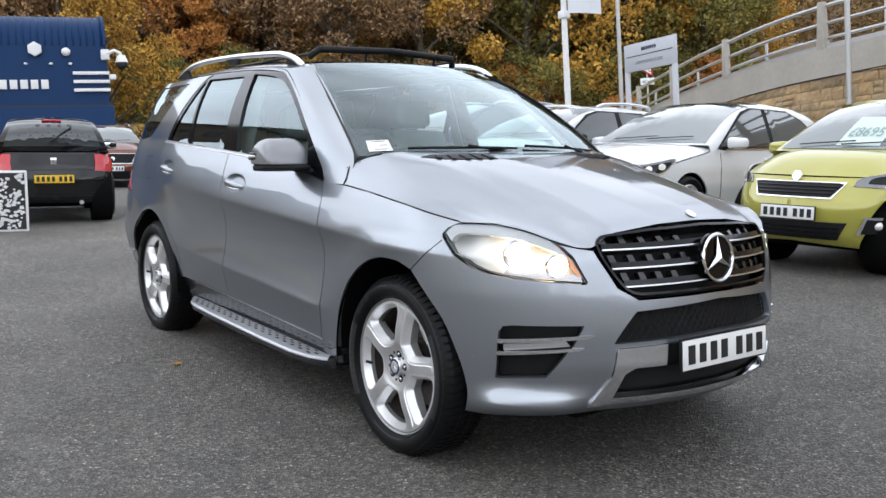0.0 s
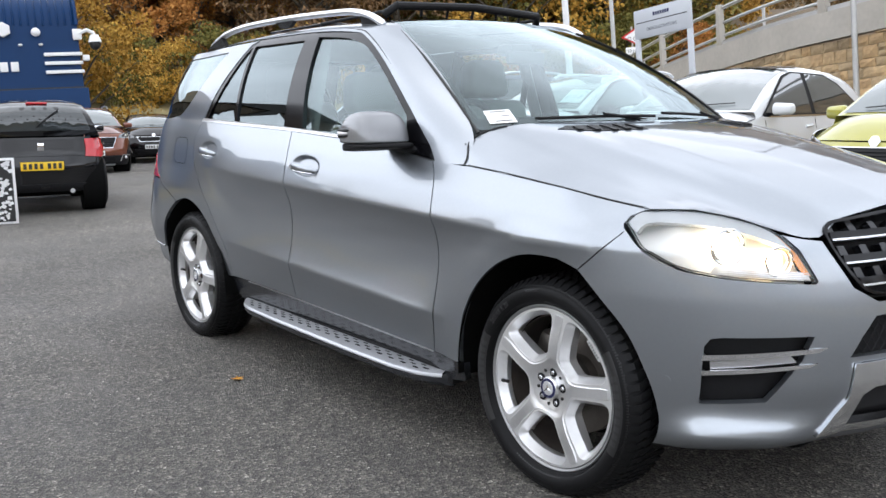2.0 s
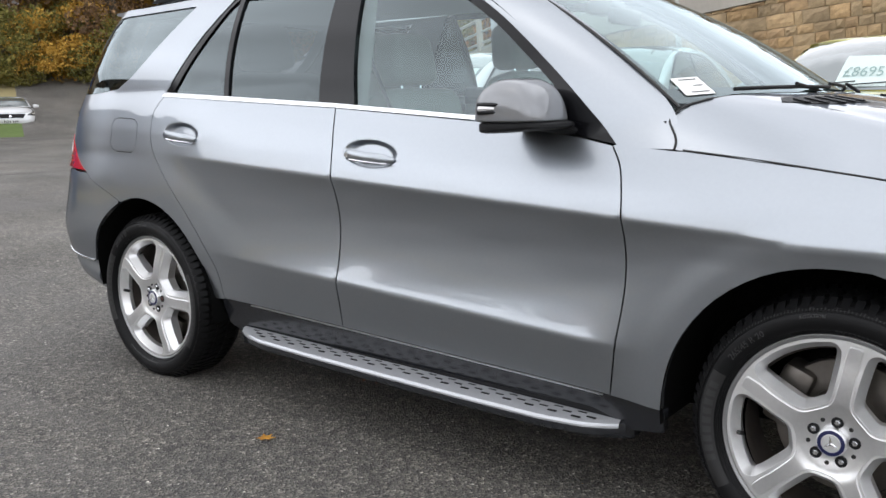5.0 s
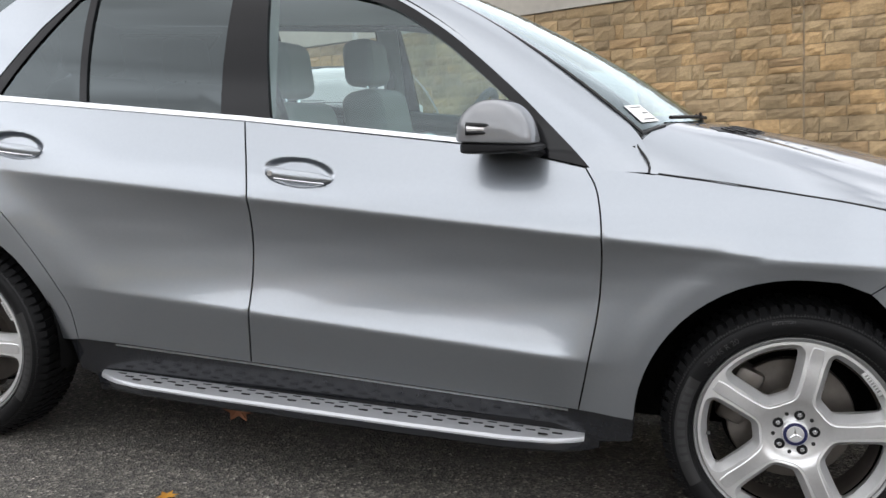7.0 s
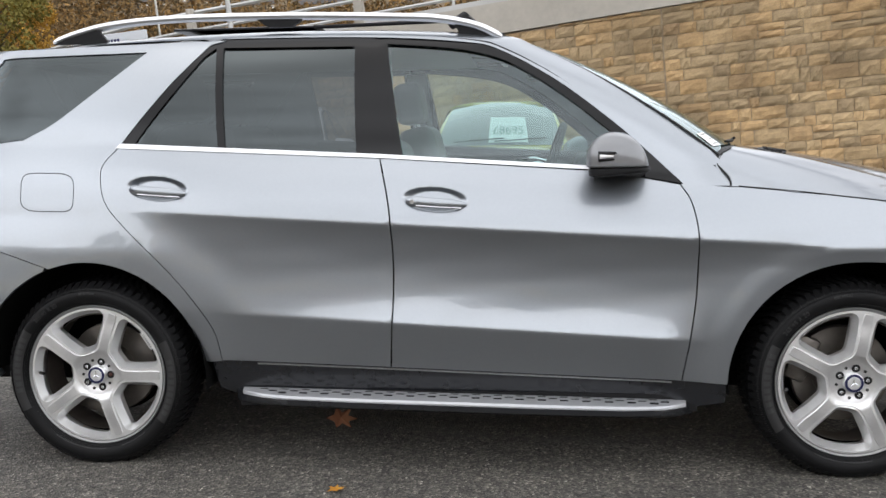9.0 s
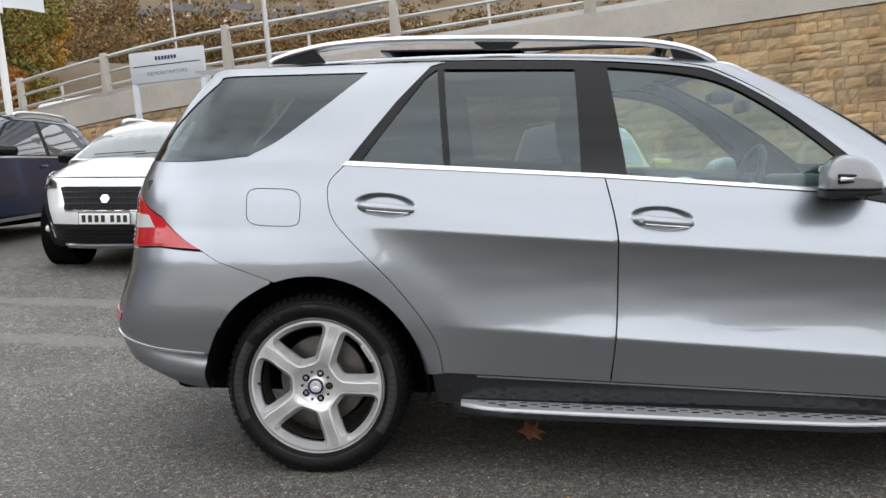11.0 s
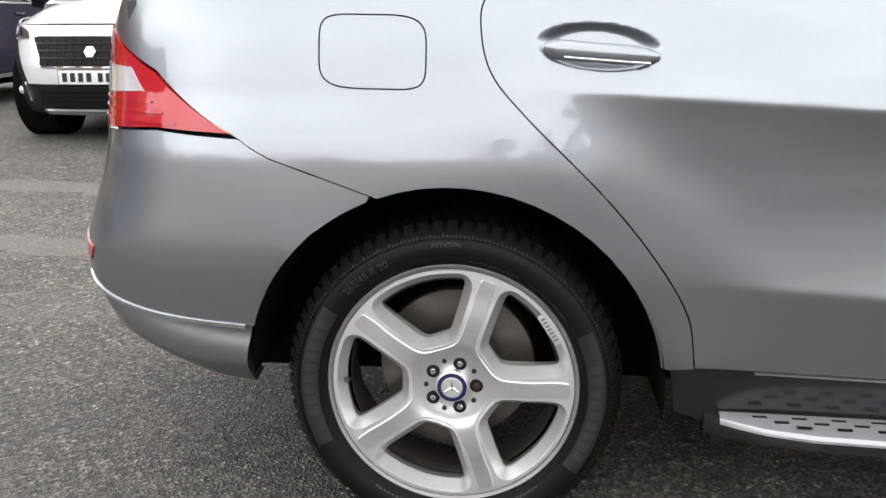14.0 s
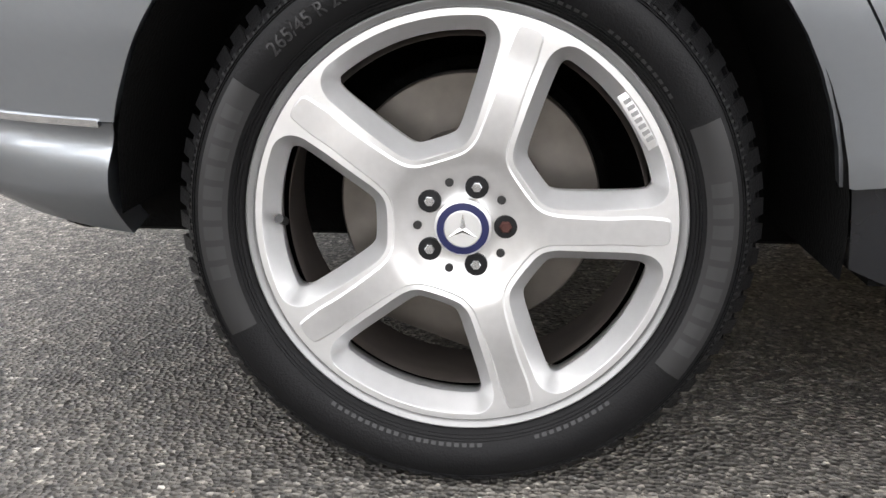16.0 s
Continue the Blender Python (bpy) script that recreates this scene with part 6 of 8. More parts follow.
railing = thing("ramp_railing", Matrix(), "pale steel ramp railing with three rails and concrete posts", "railing")
for dz, r in ((1.82, 0.055), (1.38, 0.045), (1.0, 0.045)):
    part("rail", bm_tube([(along(s)[0][0], along(s)[0][1] + 0.1, along(s)[0][2] + dz) for s in np.linspace(0, lengths[-1], 60)], r, 6), STEEL, railing)
for k, s in enumerate(np.arange(1.0, lengths[-1], 4.75)):
    p, d = along(s)
    ang = math.atan2(d[1], d[0])
    bm = bm_box((-0.14, -0.09, 0.70), (0.14, 0.09, 1.92), 0.02)
    for v in bm.verts:
        if v.co.z > 1.3:
            v.co.x *= 0.55
    bm.transform(Matrix.Translation((p[0], p[1] + 0.02, p[2])) @ Matrix.Rotation(ang, 4, "Z"))
    part("post", bm, CONCRETE, railing)
    q, _ = along(s + 2.37)
    part("thin_post", bm_box((q[0] - 0.03, q[1] + 0.07, q[2] + 0.75), (q[0] + 0.03, q[1] + 0.13, q[2] + 1.40)), STEEL, railing)
# white van on the ramp
p, d = along(JOINT_S + 19.5)
van = thing("van", Matrix.Translation((p[0] - 0.6, p[1] + 3.2, p[2] - 0.8)) @ Matrix.Rotation(math.atan2(d[1], d[0]), 4, "Z"), "white van parked on the ramp road", "van")
part("body", bm_box((-2.4, -0.9, 0.4), (1.6, 0.9, 2.0), 0.2, 3), WHITEPAINT, van)
part("bonnet", bm_box((1.5, -0.85, 0.4), (2.5, 0.85, 1.25), 0.2, 3), WHITEPAINT, van)
part("cab_window", bm_box((1.0, -0.91, 1.25), (1.5, 0.91, 1.75), 0.05), DARKPANE, van)

# sign on two legs
sa, sb = SITE @ Vector((-7.06, 9.82, 3.05)), SITE @ Vector((-5.75, 9.65, 3.13))
mid = (sa + sb) / 2
turn = math.atan2(sb.y - sa.y, sb.x - sa.x)
w2 = (sb - sa).length / 2
base_z = (SITE @ Vector((-6.4, 9.7, land(-6.4, 9.7)))).z - mid.z
sign = thing("sign", Matrix.Translation(mid) @ Matrix.Rotation(turn, 4, "Z"), "light grey two-legged sign board on the yard", "sign")
tilt_z = (sb.z - sa.z) / 2
part("board", bm_box((-w2, -0.03, -0.50), (w2, 0.03, 0.0), 0.008), GREYPAINT, sign)
part("rule", bm_box((-w2 + 0.06, -0.034, -0.235), (w2 - 0.06, -0.03, -0.220)), INK, sign)
for x in (-w2 + 0.045, w2 - 0.045):
    part("leg", bm_box((x - 0.05, -0.028, base_z), (x + 0.05, 0.028, -0.499), 0.008), GREYPAINT, sign)
txt = bm_text("DEMONSTRATORS", 0.085, 0.001)
txt.transform(pose(0, -0.033, -0.36))
part("lettering", txt, shader("grey_letters", (0.16, 0.17, 0.19), 0.6), sign)
for k in range(7):
    part("bar", bm_box((-0.19 + 0.056 * k, -0.034, -0.15), (-0.15 + 0.056 * k, -0.03, -0.09)), BADGEBLUE, sign)


def pole(name, x, y, height, r, label, category, material=STEEL):
    t = thing(name, on_site(x, y), label, category)
    part("shaft", bm_cyl(r, height, 14, r * 0.75, pose(0, 0, height / 2)), material, t)
    part("base_plate", bm_cyl(r * 1.8, 0.08, 14, m=pose(0, 0, 0.04)), material, t)
    return t


flag = pole("flag_pole", -9.93, 11.4, 7.5, 0.075, "white flag pole with a white banner", "flag pole", WHITEPAINT)
bm = bmesh.new()
rows = [[bm.verts.new((0.08 + 0.75 * u, 0.06 * math.sin(5 * u + 2 * v), 7.3 - 3.4 * v - 0.12 * u)) for u in np.linspace(0, 1, 10)] for v in np.linspace(0, 1, 16)]
for a, b in zip(rows, rows[1:]):
    for i in range(9):
        bm.faces.new((a[i], a[i + 1], b[i + 1], b[i]))
bm.transform(Matrix.Rotation(radians(30), 4, "Z"))
part("banner", bm, shader("white_cloth", (0.72, 0.74, 0.78), 0.8, 0, 0, 0.2, 0.1, 5), flag)
part("bracket", bm_box((-0.1, -0.1, 3.78), (0.1, 0.1, 3.95), 0.02), WHITEPAINT, flag)
for x, y, h in ((-14.0, 17.7, 9.0), (-6.5, 17.1, 9.5), (-19.0, 43.0, 11.0), (-50.0, 78.0, 12.0)):
    pole("lamp_post", x, y, h, 0.07, "grey steel lamp post beside the wall", "lamp post")
warn = pole("road_sign", -21.7, 27.9, 4.4, 0.05, "triangular red and white cycle warning sign with a plate below", "road sign", CONCRETE)
for r, d, mt, nm in ((0.46, 0.0, shader("sign_red", (0.6, 0.02, 0.02), 0.4), "red_triangle"), (0.33, -0.012, WHITEPAINT, "white_triangle")):
    bm = bm_cyl(r, 0.015, 3, m=pose(0, -0.07 + d, 3.97, 90, 0, 0) @ Matrix.Rotation(radians(90), 4, "Z"))
    part(nm, bm, mt, warn)
part("plate", bm_box((-0.30, -0.09, 3.22), (0.30, -0.07, 3.52), 0.01), WHITEPAINT, warn)
for x in (-0.13, 0.13):
    part("wheel_mark", bm_lathe([(0.07, -0.092), (0.09, -0.094), (0.09, -0.09), (0.07, -0.09)], 16, Matrix.Translation((x, 0, 3.87))), INK, warn)
wt = bm_text("50 yds", 0.17, 0.002)
wt.transform(pose(0, -0.093, 3.37))
part("lettering", wt, INK, warn)
warn.matrix_world = warn.matrix_world @ Matrix.Rotation(radians(42), 4, "Z")

# navy sales building with a curved roof
face_r, face_l = SITE @ Vector((-24.3, 5.5, 0.2)), SITE @ Vector((-27.6, -8.0, 0.2))
bturn = math.atan2(face_r.y - face_l.y, face_r.x - face_l.x)
blen = math.hypot(face_r.y - face_l.y, face_r.x - face_l.x)
hall = thing("sales_building", Matrix.Translation(face_r) @ Matrix.Rotation(bturn, 4, "Z"), "navy blue clad sales building with a curved ribbed roof", "building")
TOPH = 5.08
prof = [(0.0, -1.5), (0.0, TOPH - 1.15)] + [(1.1 * (1 - math.cos(radians(a))), TOPH - 1.15 + 1.05 * math.sin(radians(a))) for a in range(15, 91, 15)] + [(8.0, TOPH + 0.15), (8.0, -1.5)]
bm = bmesh.new()
ends = [[bm.verts.new((x, d, z)) for d, z in prof] for x in (-blen, 0)]
for k in range(len(prof) - 1):
    bm.faces.new((ends[0][k], ends[0][k + 1], ends[1][k + 1], ends[1][k]))
bm.faces.new(ends[0]), bm.faces.new(ends[1][::-1])
part("wall", bm, BLUE, hall, angle=25)
for k in range(int(blen / 0.2)):
    x = -0.12 - 0.2 * k
    if k > 60:
        break
    part("roof_rib", bm_tube([(x, d - 0.012, z) for d, z in prof[1:9]], 0.035, 4), BLUE, hall)
part("verge_trim", bm_tube([(-0.02, d - 0.02, z) for d, z in prof[1:9]], 0.06, 6), BLUE, hall)
part("lower_band", bm_box((-blen, -0.10, -1.5), (0.12, 0.0, 2.06), 0.01), BLUE, hall)
part("band_gap", bm_box((-blen, -0.02, 2.06), (0.02, 0.0, 2.11)), INK, hall)
for z in (2.50, 2.76, 3.02):
    part("white_stripe", bm_box((-1.0, -0.10, z), (0.06, -0.01, z + 0.10), 0.01), WHITEPAINT, hall)
for k in range(8):
    part("bar", bm_box((-3.95 + 0.29 * k, -0.05, 2.60), (-3.74 + 0.29 * k, -0.01, 2.88), 0.01), WHITEPAINT, hall)
flood = part("flood_lamp", bm_cyl(0.22, 0.12, 6, m=pose(-2.02, -0.10, 3.80, 90), bevel=0.02), WHITEPAINT, hall, "white hexagonal lamp")
part("heart_lamp", bm_ball((0.13, 0.08, 0.13), pose(-1.15, -0.08, 3.72)), WHITEPAINT, hall)
for x in (-2.3, -1.6, -1.05):
    part("spot", bm_ball((0.06, 0.06, 0.04), pose(x, -0.06, 3.36)), WHITEPAINT, hall)
cam_arm = part("camera_bracket", bm_join([bm_box((-0.15, -0.12, 3.48), (0.1, 0.0, 3.80), 0.02), bm_tube([(0.0, -0.08, 3.66), (0.25, -0.10, 3.76), (0.42, -0.10, 3.68), (0.45, -0.10, 3.58)], 0.055, 8)]), WHITEPAINT, hall, "white dome camera")
part("dome_cap", bm_cyl(0.2, 0.22, 18, 0.12, pose(0.45, -0.10, 3.50)), WHITEPAINT, cam_arm)
part("dome", bm_ball((0.165, 0.165, 0.17), pose(0.45, -0.10, 3.34)), INK, cam_arm)
part("small_camera", bm_box((0.05, -0.2, 2.85), (0.25, 0.0, 3.02), 0.03), WHITEPAINT, hall)

# display board
board = thing("display_board", SITE @ pose(-8.35, -0.92, yard_z(-8, -1), 0, 0, 76), "framed display board with a black and white speckled print", "display board")
part("frame", bm_box((-0.5, -0.03, 0.0), (0.60, 0.03, 0.80), 0.01), WHITEPAINT, board)
part("panel", bm_box((-0.46, -0.036, 0.03), (0.57, -0.03, 0.77)), INK, board)
random.seed(5)
for k in range(300):
    bm = bmesh.new()
    x, z, r, a = random.uniform(-0.44, 0.55), random.uniform(0.05, 0.75), random.uniform(0.018, 0.038), random.uniform(0, 6)
    bm.faces.new([bm.verts.new((x + r * math.cos(a + q), -0.0375, z + r * 0.8 * math.sin(a + q))) for q in (0, 1.7, 3.0, 4.6)])
    part("print_fleck", bm, WHITEPAINT, board)

# stone mill across the road, seen in the windows' reflections
mill = thing("mill_building", Matrix.Translation(SITE @ Vector((-33, -16, -1))) @ Matrix.Rotation(radians(-28), 4, "Z"), "weathered stone mill building with rows of windows", "building")
MILLSTONE = shader("mill_stone", (0.13, 0.10, 0.075), 0.9, 0, 0, 0.4, 0.3, 2)
part("wall", bm_box((-32, -12, -4), (-2, 0, 11.4)), MILLSTONE, mill)
bm = bm_box((-32.4, -12.4, 11.4), (-1.6, 0.4, 13.9))
for v in bm.verts:
    if v.co.z > 12.5:
        v.co.y = -6
part("roof", bm, SLATE, mill)
pane_mesh = None
for r in range(4):
    for k in range(15):
        if pane_mesh is None:
            ob = part("window", bm_box((-0.42, -0.02, -0.72), (0.42, 0.05, 0.72)), DARKPANE, mill)
            pane_mesh = ob.data
        else:
            ob = new("window", pane_mesh)
            ob.parent = mill
        ob.location = (-30.5 + 1.95 * k, 0.02, 0.9 + 2.75 * r)

# far houses on the hill
def house(x, y, rot, w=9.0, h=5.2):
    t = thing("house", on_site(x, y) @ Matrix.Rotation(radians(rot), 4, "Z"), "pale stone house with a dark roof on the hillside", "house", "houses on the hill")
    part("wall", bm_box((-w / 2, -3.5, -4), (w / 2, 3.5, h)), HOUSESTONE, t)
    bm = bm_box((-w / 2 - 0.4, -4.0, h), (w / 2 + 0.4, 4.0, h + 2.8))
    for v in bm.verts:
        if v.co.z > h + 1:
            v.co.y = 0
    ro = part("roof", bm, SLATE, t)
    part("chimney", bm_box((w / 2 - 1.2, -0.4, h + 1.5), (w / 2 - 0.4, 0.4, h + 3.8)), HOUSESTONE, ro)
    for k in range(4):
        for z in (1.2, 3.6):
            part("window", bm_box((-w / 2 + 1.0 + k * (w - 2.6) / 3, -3.56, z), (-w / 2 + 1.9 + k * (w - 2.6) / 3, -3.5, z + 1.2)), WHITEPAINT if k % 2 else DARKPANE, t)


for d, az, rot in ((262, 113.6, 20), (275, 112.2, 12), (268, 110.3, 30), (285, 108.6, 8), (262, 107.2, 20), (280, 105.6, 5), (290, 109.4, 15), (265, 104.0, 12), (270, 102.2, 25), (285, 100.4, 10), (268, 98.0, 18)):
    house(3 + d * math.cos(radians(az)), -3 + d * math.sin(radians(az)), rot)

# ---- woods ----
def leaf_material(name, c0, c1, c2):
    m = bpy.data.materials.new(name)
    m.use_nodes = True
    t = m.node_tree
    b = t.nodes["Principled BSDF"]
    geo = t.nodes.new("ShaderNodeNewGeometry")
    info = t.nodes.new("ShaderNodeObjectInfo")
    add = t.nodes.new("ShaderNodeMath")
    add.operation = "MULTIPLY_ADD"
    add.inputs[1].default_value = 0.7
    sc = t.nodes.new("ShaderNodeMath")
    sc.operation, sc.inputs[1].default_value = "MULTIPLY", 0.3
    t.links.new(info.outputs["Random"], sc.inputs[0])
    t.links.new(geo.outputs["Random Per Island"], add.inputs[0])
    t.links.new(sc.outputs[0], add.inputs[2])
    r = t.nodes.new("ShaderNodeValToRGB")
    r.color_ramp.elements.new(0.5)
    for e, c, p in zip(r.color_ramp.elements, (c0, c1, c2), (0.05, 0.5, 0.95)):
        e.position, e.color = p, (*c, 1)
    t.links.new(add.outputs[0], r.inputs[0])
    t.links.new(r.outputs[0], b.inputs["Base Color"])
    b.inputs["Roughness"].default_value = 0.75
    b.inputs["Specular IOR Level"].default_value = 0.2
    return m


LEAVES = {
    "orange": leaf_material("orange_leaves", (0.21, 0.088, 0.026), (0.42, 0.175, 0.045), (0.55, 0.27, 0.075)),
    "yellow": leaf_material("yellow_leaves", (0.27, 0.15, 0.03), (0.50, 0.285, 0.05), (0.62, 0.40, 0.09)),
    "olive": leaf_material("olive_leaves", (0.075, 0.078, 0.022), (0.17, 0.155, 0.04), (0.29, 0.245, 0.07)),
    "brown": leaf_material("brown_leaves", (0.14, 0.088, 0.05), (0.27, 0.165, 0.085), (0.40, 0.25, 0.12)),
    "green": leaf_material("green_leaves", (0.033, 0.052, 0.013), (0.078, 0.111, 0.023), (0.169, 0.182, 0.046)),
}


def crown_mesh(kind, seed, height, width, count, low, size):
    """Leaves scattered in uneven clumps on limbs; trunk and limbs as a second mesh."""
    rng = np.random.default_rng(seed)
    limbs = []
    clumps = []
    for k in range(34):
        a, f = rng.uniform(0, 2 * math.pi), rng.uniform(low, 0.98)
        reach = width * math.sin(math.pi * min(1, 0.18 + 0.80 * f)) ** 0.7 * rng.uniform(0.45, 1.0)
        c = np.array((reach * math.cos(a), reach * math.sin(a), height * f))
        clumps.append((c, width * rng.uniform(0.22, 0.42)))
        limbs.append(c)
    per = count // len(clumps)
    vs, fs = [], []
    for c, r in clumps:
        p = rng.normal(0, 1, (per, 3))
        p /= np.linalg.norm(p, axis=1)[:, None]
        p = c + p * (r * rng.uniform(0.35, 1.0, (per, 1)) ** 0.6) * np.array((1, 1, 0.75))
        u = rng.normal(0, 1, (per, 3))
        u /= np.linalg.norm(u, axis=1)[:, None]
        w = np.cross(u, rng.normal(0, 1, (per, 3)))
        w /= np.linalg.norm(w, axis=1)[:, None]
        s = size * rng.uniform(0.6, 1.3, (per, 1))
        for q0, q1, q2, q3 in zip(p + u * s, p + w * s * 0.6, p - u * s, p - w * s * 0.6):
            i = len(vs)
            vs += [q0, q1, q2, q3]
            fs.append((i, i + 1, i + 2, i + 3))
    me = bpy.data.meshes.new("crown")
    me.from_pydata([tuple(v) for v in vs], [], fs)
    me.materials.append(LEAVES[kind])
    bits = [bm_tube([(0, 0, -1.0), (0.1, 0.05, height * 0.4), (0, 0.1, height * 0.9)], [height * 0.018, height * 0.012, 0.03], 7)]
    for c in limbs[:20]:
        z = max(0.15 * height, c[2] - abs(c[0]) * 0.6 - 0.8)
        bits.append(bm_tube([(0, 0, z), tuple(c * np.array((0.5, 0.5, 1)) * np.array((1, 1, 0)) + np.array((0, 0, (z + c[2]) / 2 + 0.2))), tuple(c)], [height * 0.007, height * 0.005, 0.02], 5))
    bm = bm_join(bits)
    tm = bpy.data.meshes.new("trunk")
    bm.to_mesh(tm)
    bm.free()
    tm.materials.append(BARK)
    return me, tm


KINDS, UNSEENKINDS = [], []
for i, (kind, h, w, n_leaf, low, size) in enumerate((("orange", 14, 4.6, 15000, 0.10, 0.125), ("yellow", 12, 4.2, 15000, 0.08, 0.12), ("olive", 14, 4.6, 14000, 0.08, 0.125), ("brown", 15, 4.2, 10000, 0.10, 0.11), ("green", 13, 4.8, 9000, 0.08, 0.15), ("yellow", 4.2, 2.6, 6000, 0.03, 0.09), ("orange", 3.6, 2.3, 6000, 0.03, 0.09), ("olive", 4.0, 2.8, 6000, 0.03, 0.09))):
    KINDS.append((kind, *crown_mesh(kind, 30 + i, h, w, n_leaf, low, size)))
    UNSEENKINDS.append((kind, *crown_mesh(kind, 60 + i, h, w, 2600, low, 0.27)) if i < 5 else None)


def tree(k, x, y, scale, rot, bush=False, far=False):
    kind, crown, trunk = (UNSEENKINDS if far else KINDS)[k]
    words = {"orange": "orange autumn", "yellow": "yellow autumn", "olive": "olive-green", "brown": "half-bare brown", "green": "dark green"}[kind]
    t = thing("bush" if bush else "tree", on_site(x, y) @ Matrix.Rotation(rot, 4, "Z") @ Matrix.Scale(scale, 4), words + (" bush at the wood's edge on the bank" if bush else " tree in the wood on the hillside"), "bush" if bush else "tree", "bushes of the wood" if bush else "trees of the wood")
    for nm, me in (("trunk", trunk), ("crown", crown)):
        ob = new(nm, me)
        ob.parent = t


random.seed(11)
for ring, (d0, n_t) in enumerate(((53, 20), (60, 21), (68, 22), (78, 20))):
    for k in range(n_t):
        low_az = (124.6, 124.0, 123.2, 122.4)[ring]
        az = low_az + (178 - low_az) * (k + random.uniform(0.1, 0.9)) / n_t
        d = d0 + random.uniform(-3, 3)
        if az > 160:
            pick = random.choice((3, 3, 0, 3, 3))
        elif az > 150:
            pick = random.choice((0, 0, 0, 3, 1, 3))
        elif az > 138:
            pick = random.choice((3, 0, 3, 1, 2))
        elif az > 127:
            pick = random.choice((1, 2, 3, 2, 3))
        else:
            pick = random.choice((1, 1, 0, 2))
        tree(pick, 3 + d * math.cos(radians(az)), -3 + d * math.sin(radians(az)), random.uniform(0.8, 1.2), random.uniform(0, 6))
for k in range(34):
    az = 125 + 53 * (k + random.uniform(0, 1)) / 34
    d = random.uniform(47, 51)
    tree(random.choice((5, 7, 5, 7, 6)) if az > 145 else random.choice((7, 7, 6)), 3 + d * math.cos(radians(az)), -3 + d * math.sin(radians(az)), random.uniform(0.6, 1.1), random.uniform(0, 6), True)
# unseen ring of trees behind the camera, added to darken low reflections
for k in range(66):
    az = 208 + 200 * (k + random.uniform(0, 1)) / 66
    d = random.uniform(47, 64)
    tree(random.choice((0, 1, 2, 3, 4)), 3 + d * math.cos(radians(az)), -3 + d * math.sin(radians(az)), random.uniform(0.42, 0.72), random.uniform(0, 6), far=True)
tree(6, 3 + 44 * math.cos(radians(130.6)), -3 + 44 * math.sin(radians(130.6)), 0.6, 1, True)
tree(1, 3 + 36 * math.cos(radians(163)), -3 + 36 * math.sin(radians(163)), 0.62, 1)
# far woods on the hill, one mass of uneven clumps
FARLEAF = leaf_material("far_autumn_woods", (0.045, 0.042, 0.022), (0.15, 0.098, 0.045), (0.34, 0.19, 0.06))
rng = np.random.default_rng(77)
vs, fs = [], []
for k in range(1150):
    az = rng.uniform(80, 129)
    d = rng.uniform(112, 205) if k < 260 else rng.uniform(205, 460)
    if 250 < d < 292 and az < 115 and rng.random() < 0.75:
        continue
    x, y = 3 + d * math.cos(radians(az)), -3 + d * math.sin(radians(az))
    tall = rng.uniform(6.0, 9.5) if d < 205 else rng.uniform(8, 15)
    wide = tall * rng.uniform(0.28, 0.42)
    n = 240
    p = rng.normal(0, 1, (n, 3))
    p /= np.linalg.norm(p, axis=1)[:, None]
    p *= rng.uniform(0.3, 1.0, (n, 1)) ** 0.5 * (0.75 + 0.35 * np.sin(5 * p[:, :1] + k) * np.cos(4 * p[:, 2:] + 2 * k))
    p = p * np.array((wide, wide, tall * 0.5)) + np.array((x, y, land(x, y) + tall * 0.5))
    u, w = rng.normal(0, 1, (n, 3)), rng.normal(0, 1, (n, 3))
    u /= np.linalg.norm(u, axis=1)[:, None]
    w /= np.linalg.norm(w, axis=1)[:, None]
    size = rng.uniform(0.22, 0.5, (n, 1)) * (0.75 if d < 205 else 1.25)
    q = np.stack([p + u * size, p + w * size * 0.7, p - u * size, p - w * size * 0.7], axis=1).reshape(-1, 3)
    base = len(vs)
    vs += q.tolist()
    fs += [(base + 4 * m, base + 4 * m + 1, base + 4 * m + 2, base + 4 * m + 3) for m in range(n)]
woods = mesh_object("far_woods", vs, fs, FARLEAF, smooth=False)
woods.matrix_world = SITE
tagged(woods, "brown and orange autumn woods on the far hillside", "woods", kind="stuff")

# fallen leaves on the asphalt
LEAFMAT = leaf_material("fallen_leaf", (0.30, 0.12, 0.02), (0.50, 0.24, 0.04), (0.62, 0.36, 0.08))
def leaf_shape():
    bm = bmesh.new()
    tips = [(0.5, 0), (0.22, 0.10), (0.30, 0.34), (0.05, 0.18), (-0.12, 0.36), (-0.18, 0.12), (-0.42, 0.0), (-0.18, -0.12), (-0.12, -0.36), (0.05, -0.18), (0.30, -0.34), (0.22, -0.10)]
    c = bm.verts.new((0, 0, 0.10))
    ring = [bm.verts.new((x, y, 0.03 + 0.16 * abs(y))) for x, y in tips]
    for a, b in zip(ring, ring[1:] + ring[:1]):
        bm.faces.new((c, a, b))
    return bm
leaf_ob = part("fallen_leaf", leaf_shape(), LEAFMAT, None)
tagged(leaf_ob, "small orange-brown fallen leaf lying on the asphalt", "leaf", "leaves on the asphalt")
leaf_ob.matrix_world = SITE @ pose(-0.444, -1.159, 0.004, 0, 0, 40) @ Matrix.Scale(0.085, 4)
random.seed(3)
spots = [(0.69, -0.81, 0.045, 30), (-0.34, -1.91, 0.04, 70), (-1.35, -1.28, 0.045, 15), (-1.14, -1.07, 0.035, 95), (-1.76, -0.98, 0.04, 50), (1.05, -1.15, 0.05, 80), (0.35, -1.9, 0.05, 20), (-2.35, -1.35, 0.05, 5), (-2.0, 0.9, 0.06, 60)]
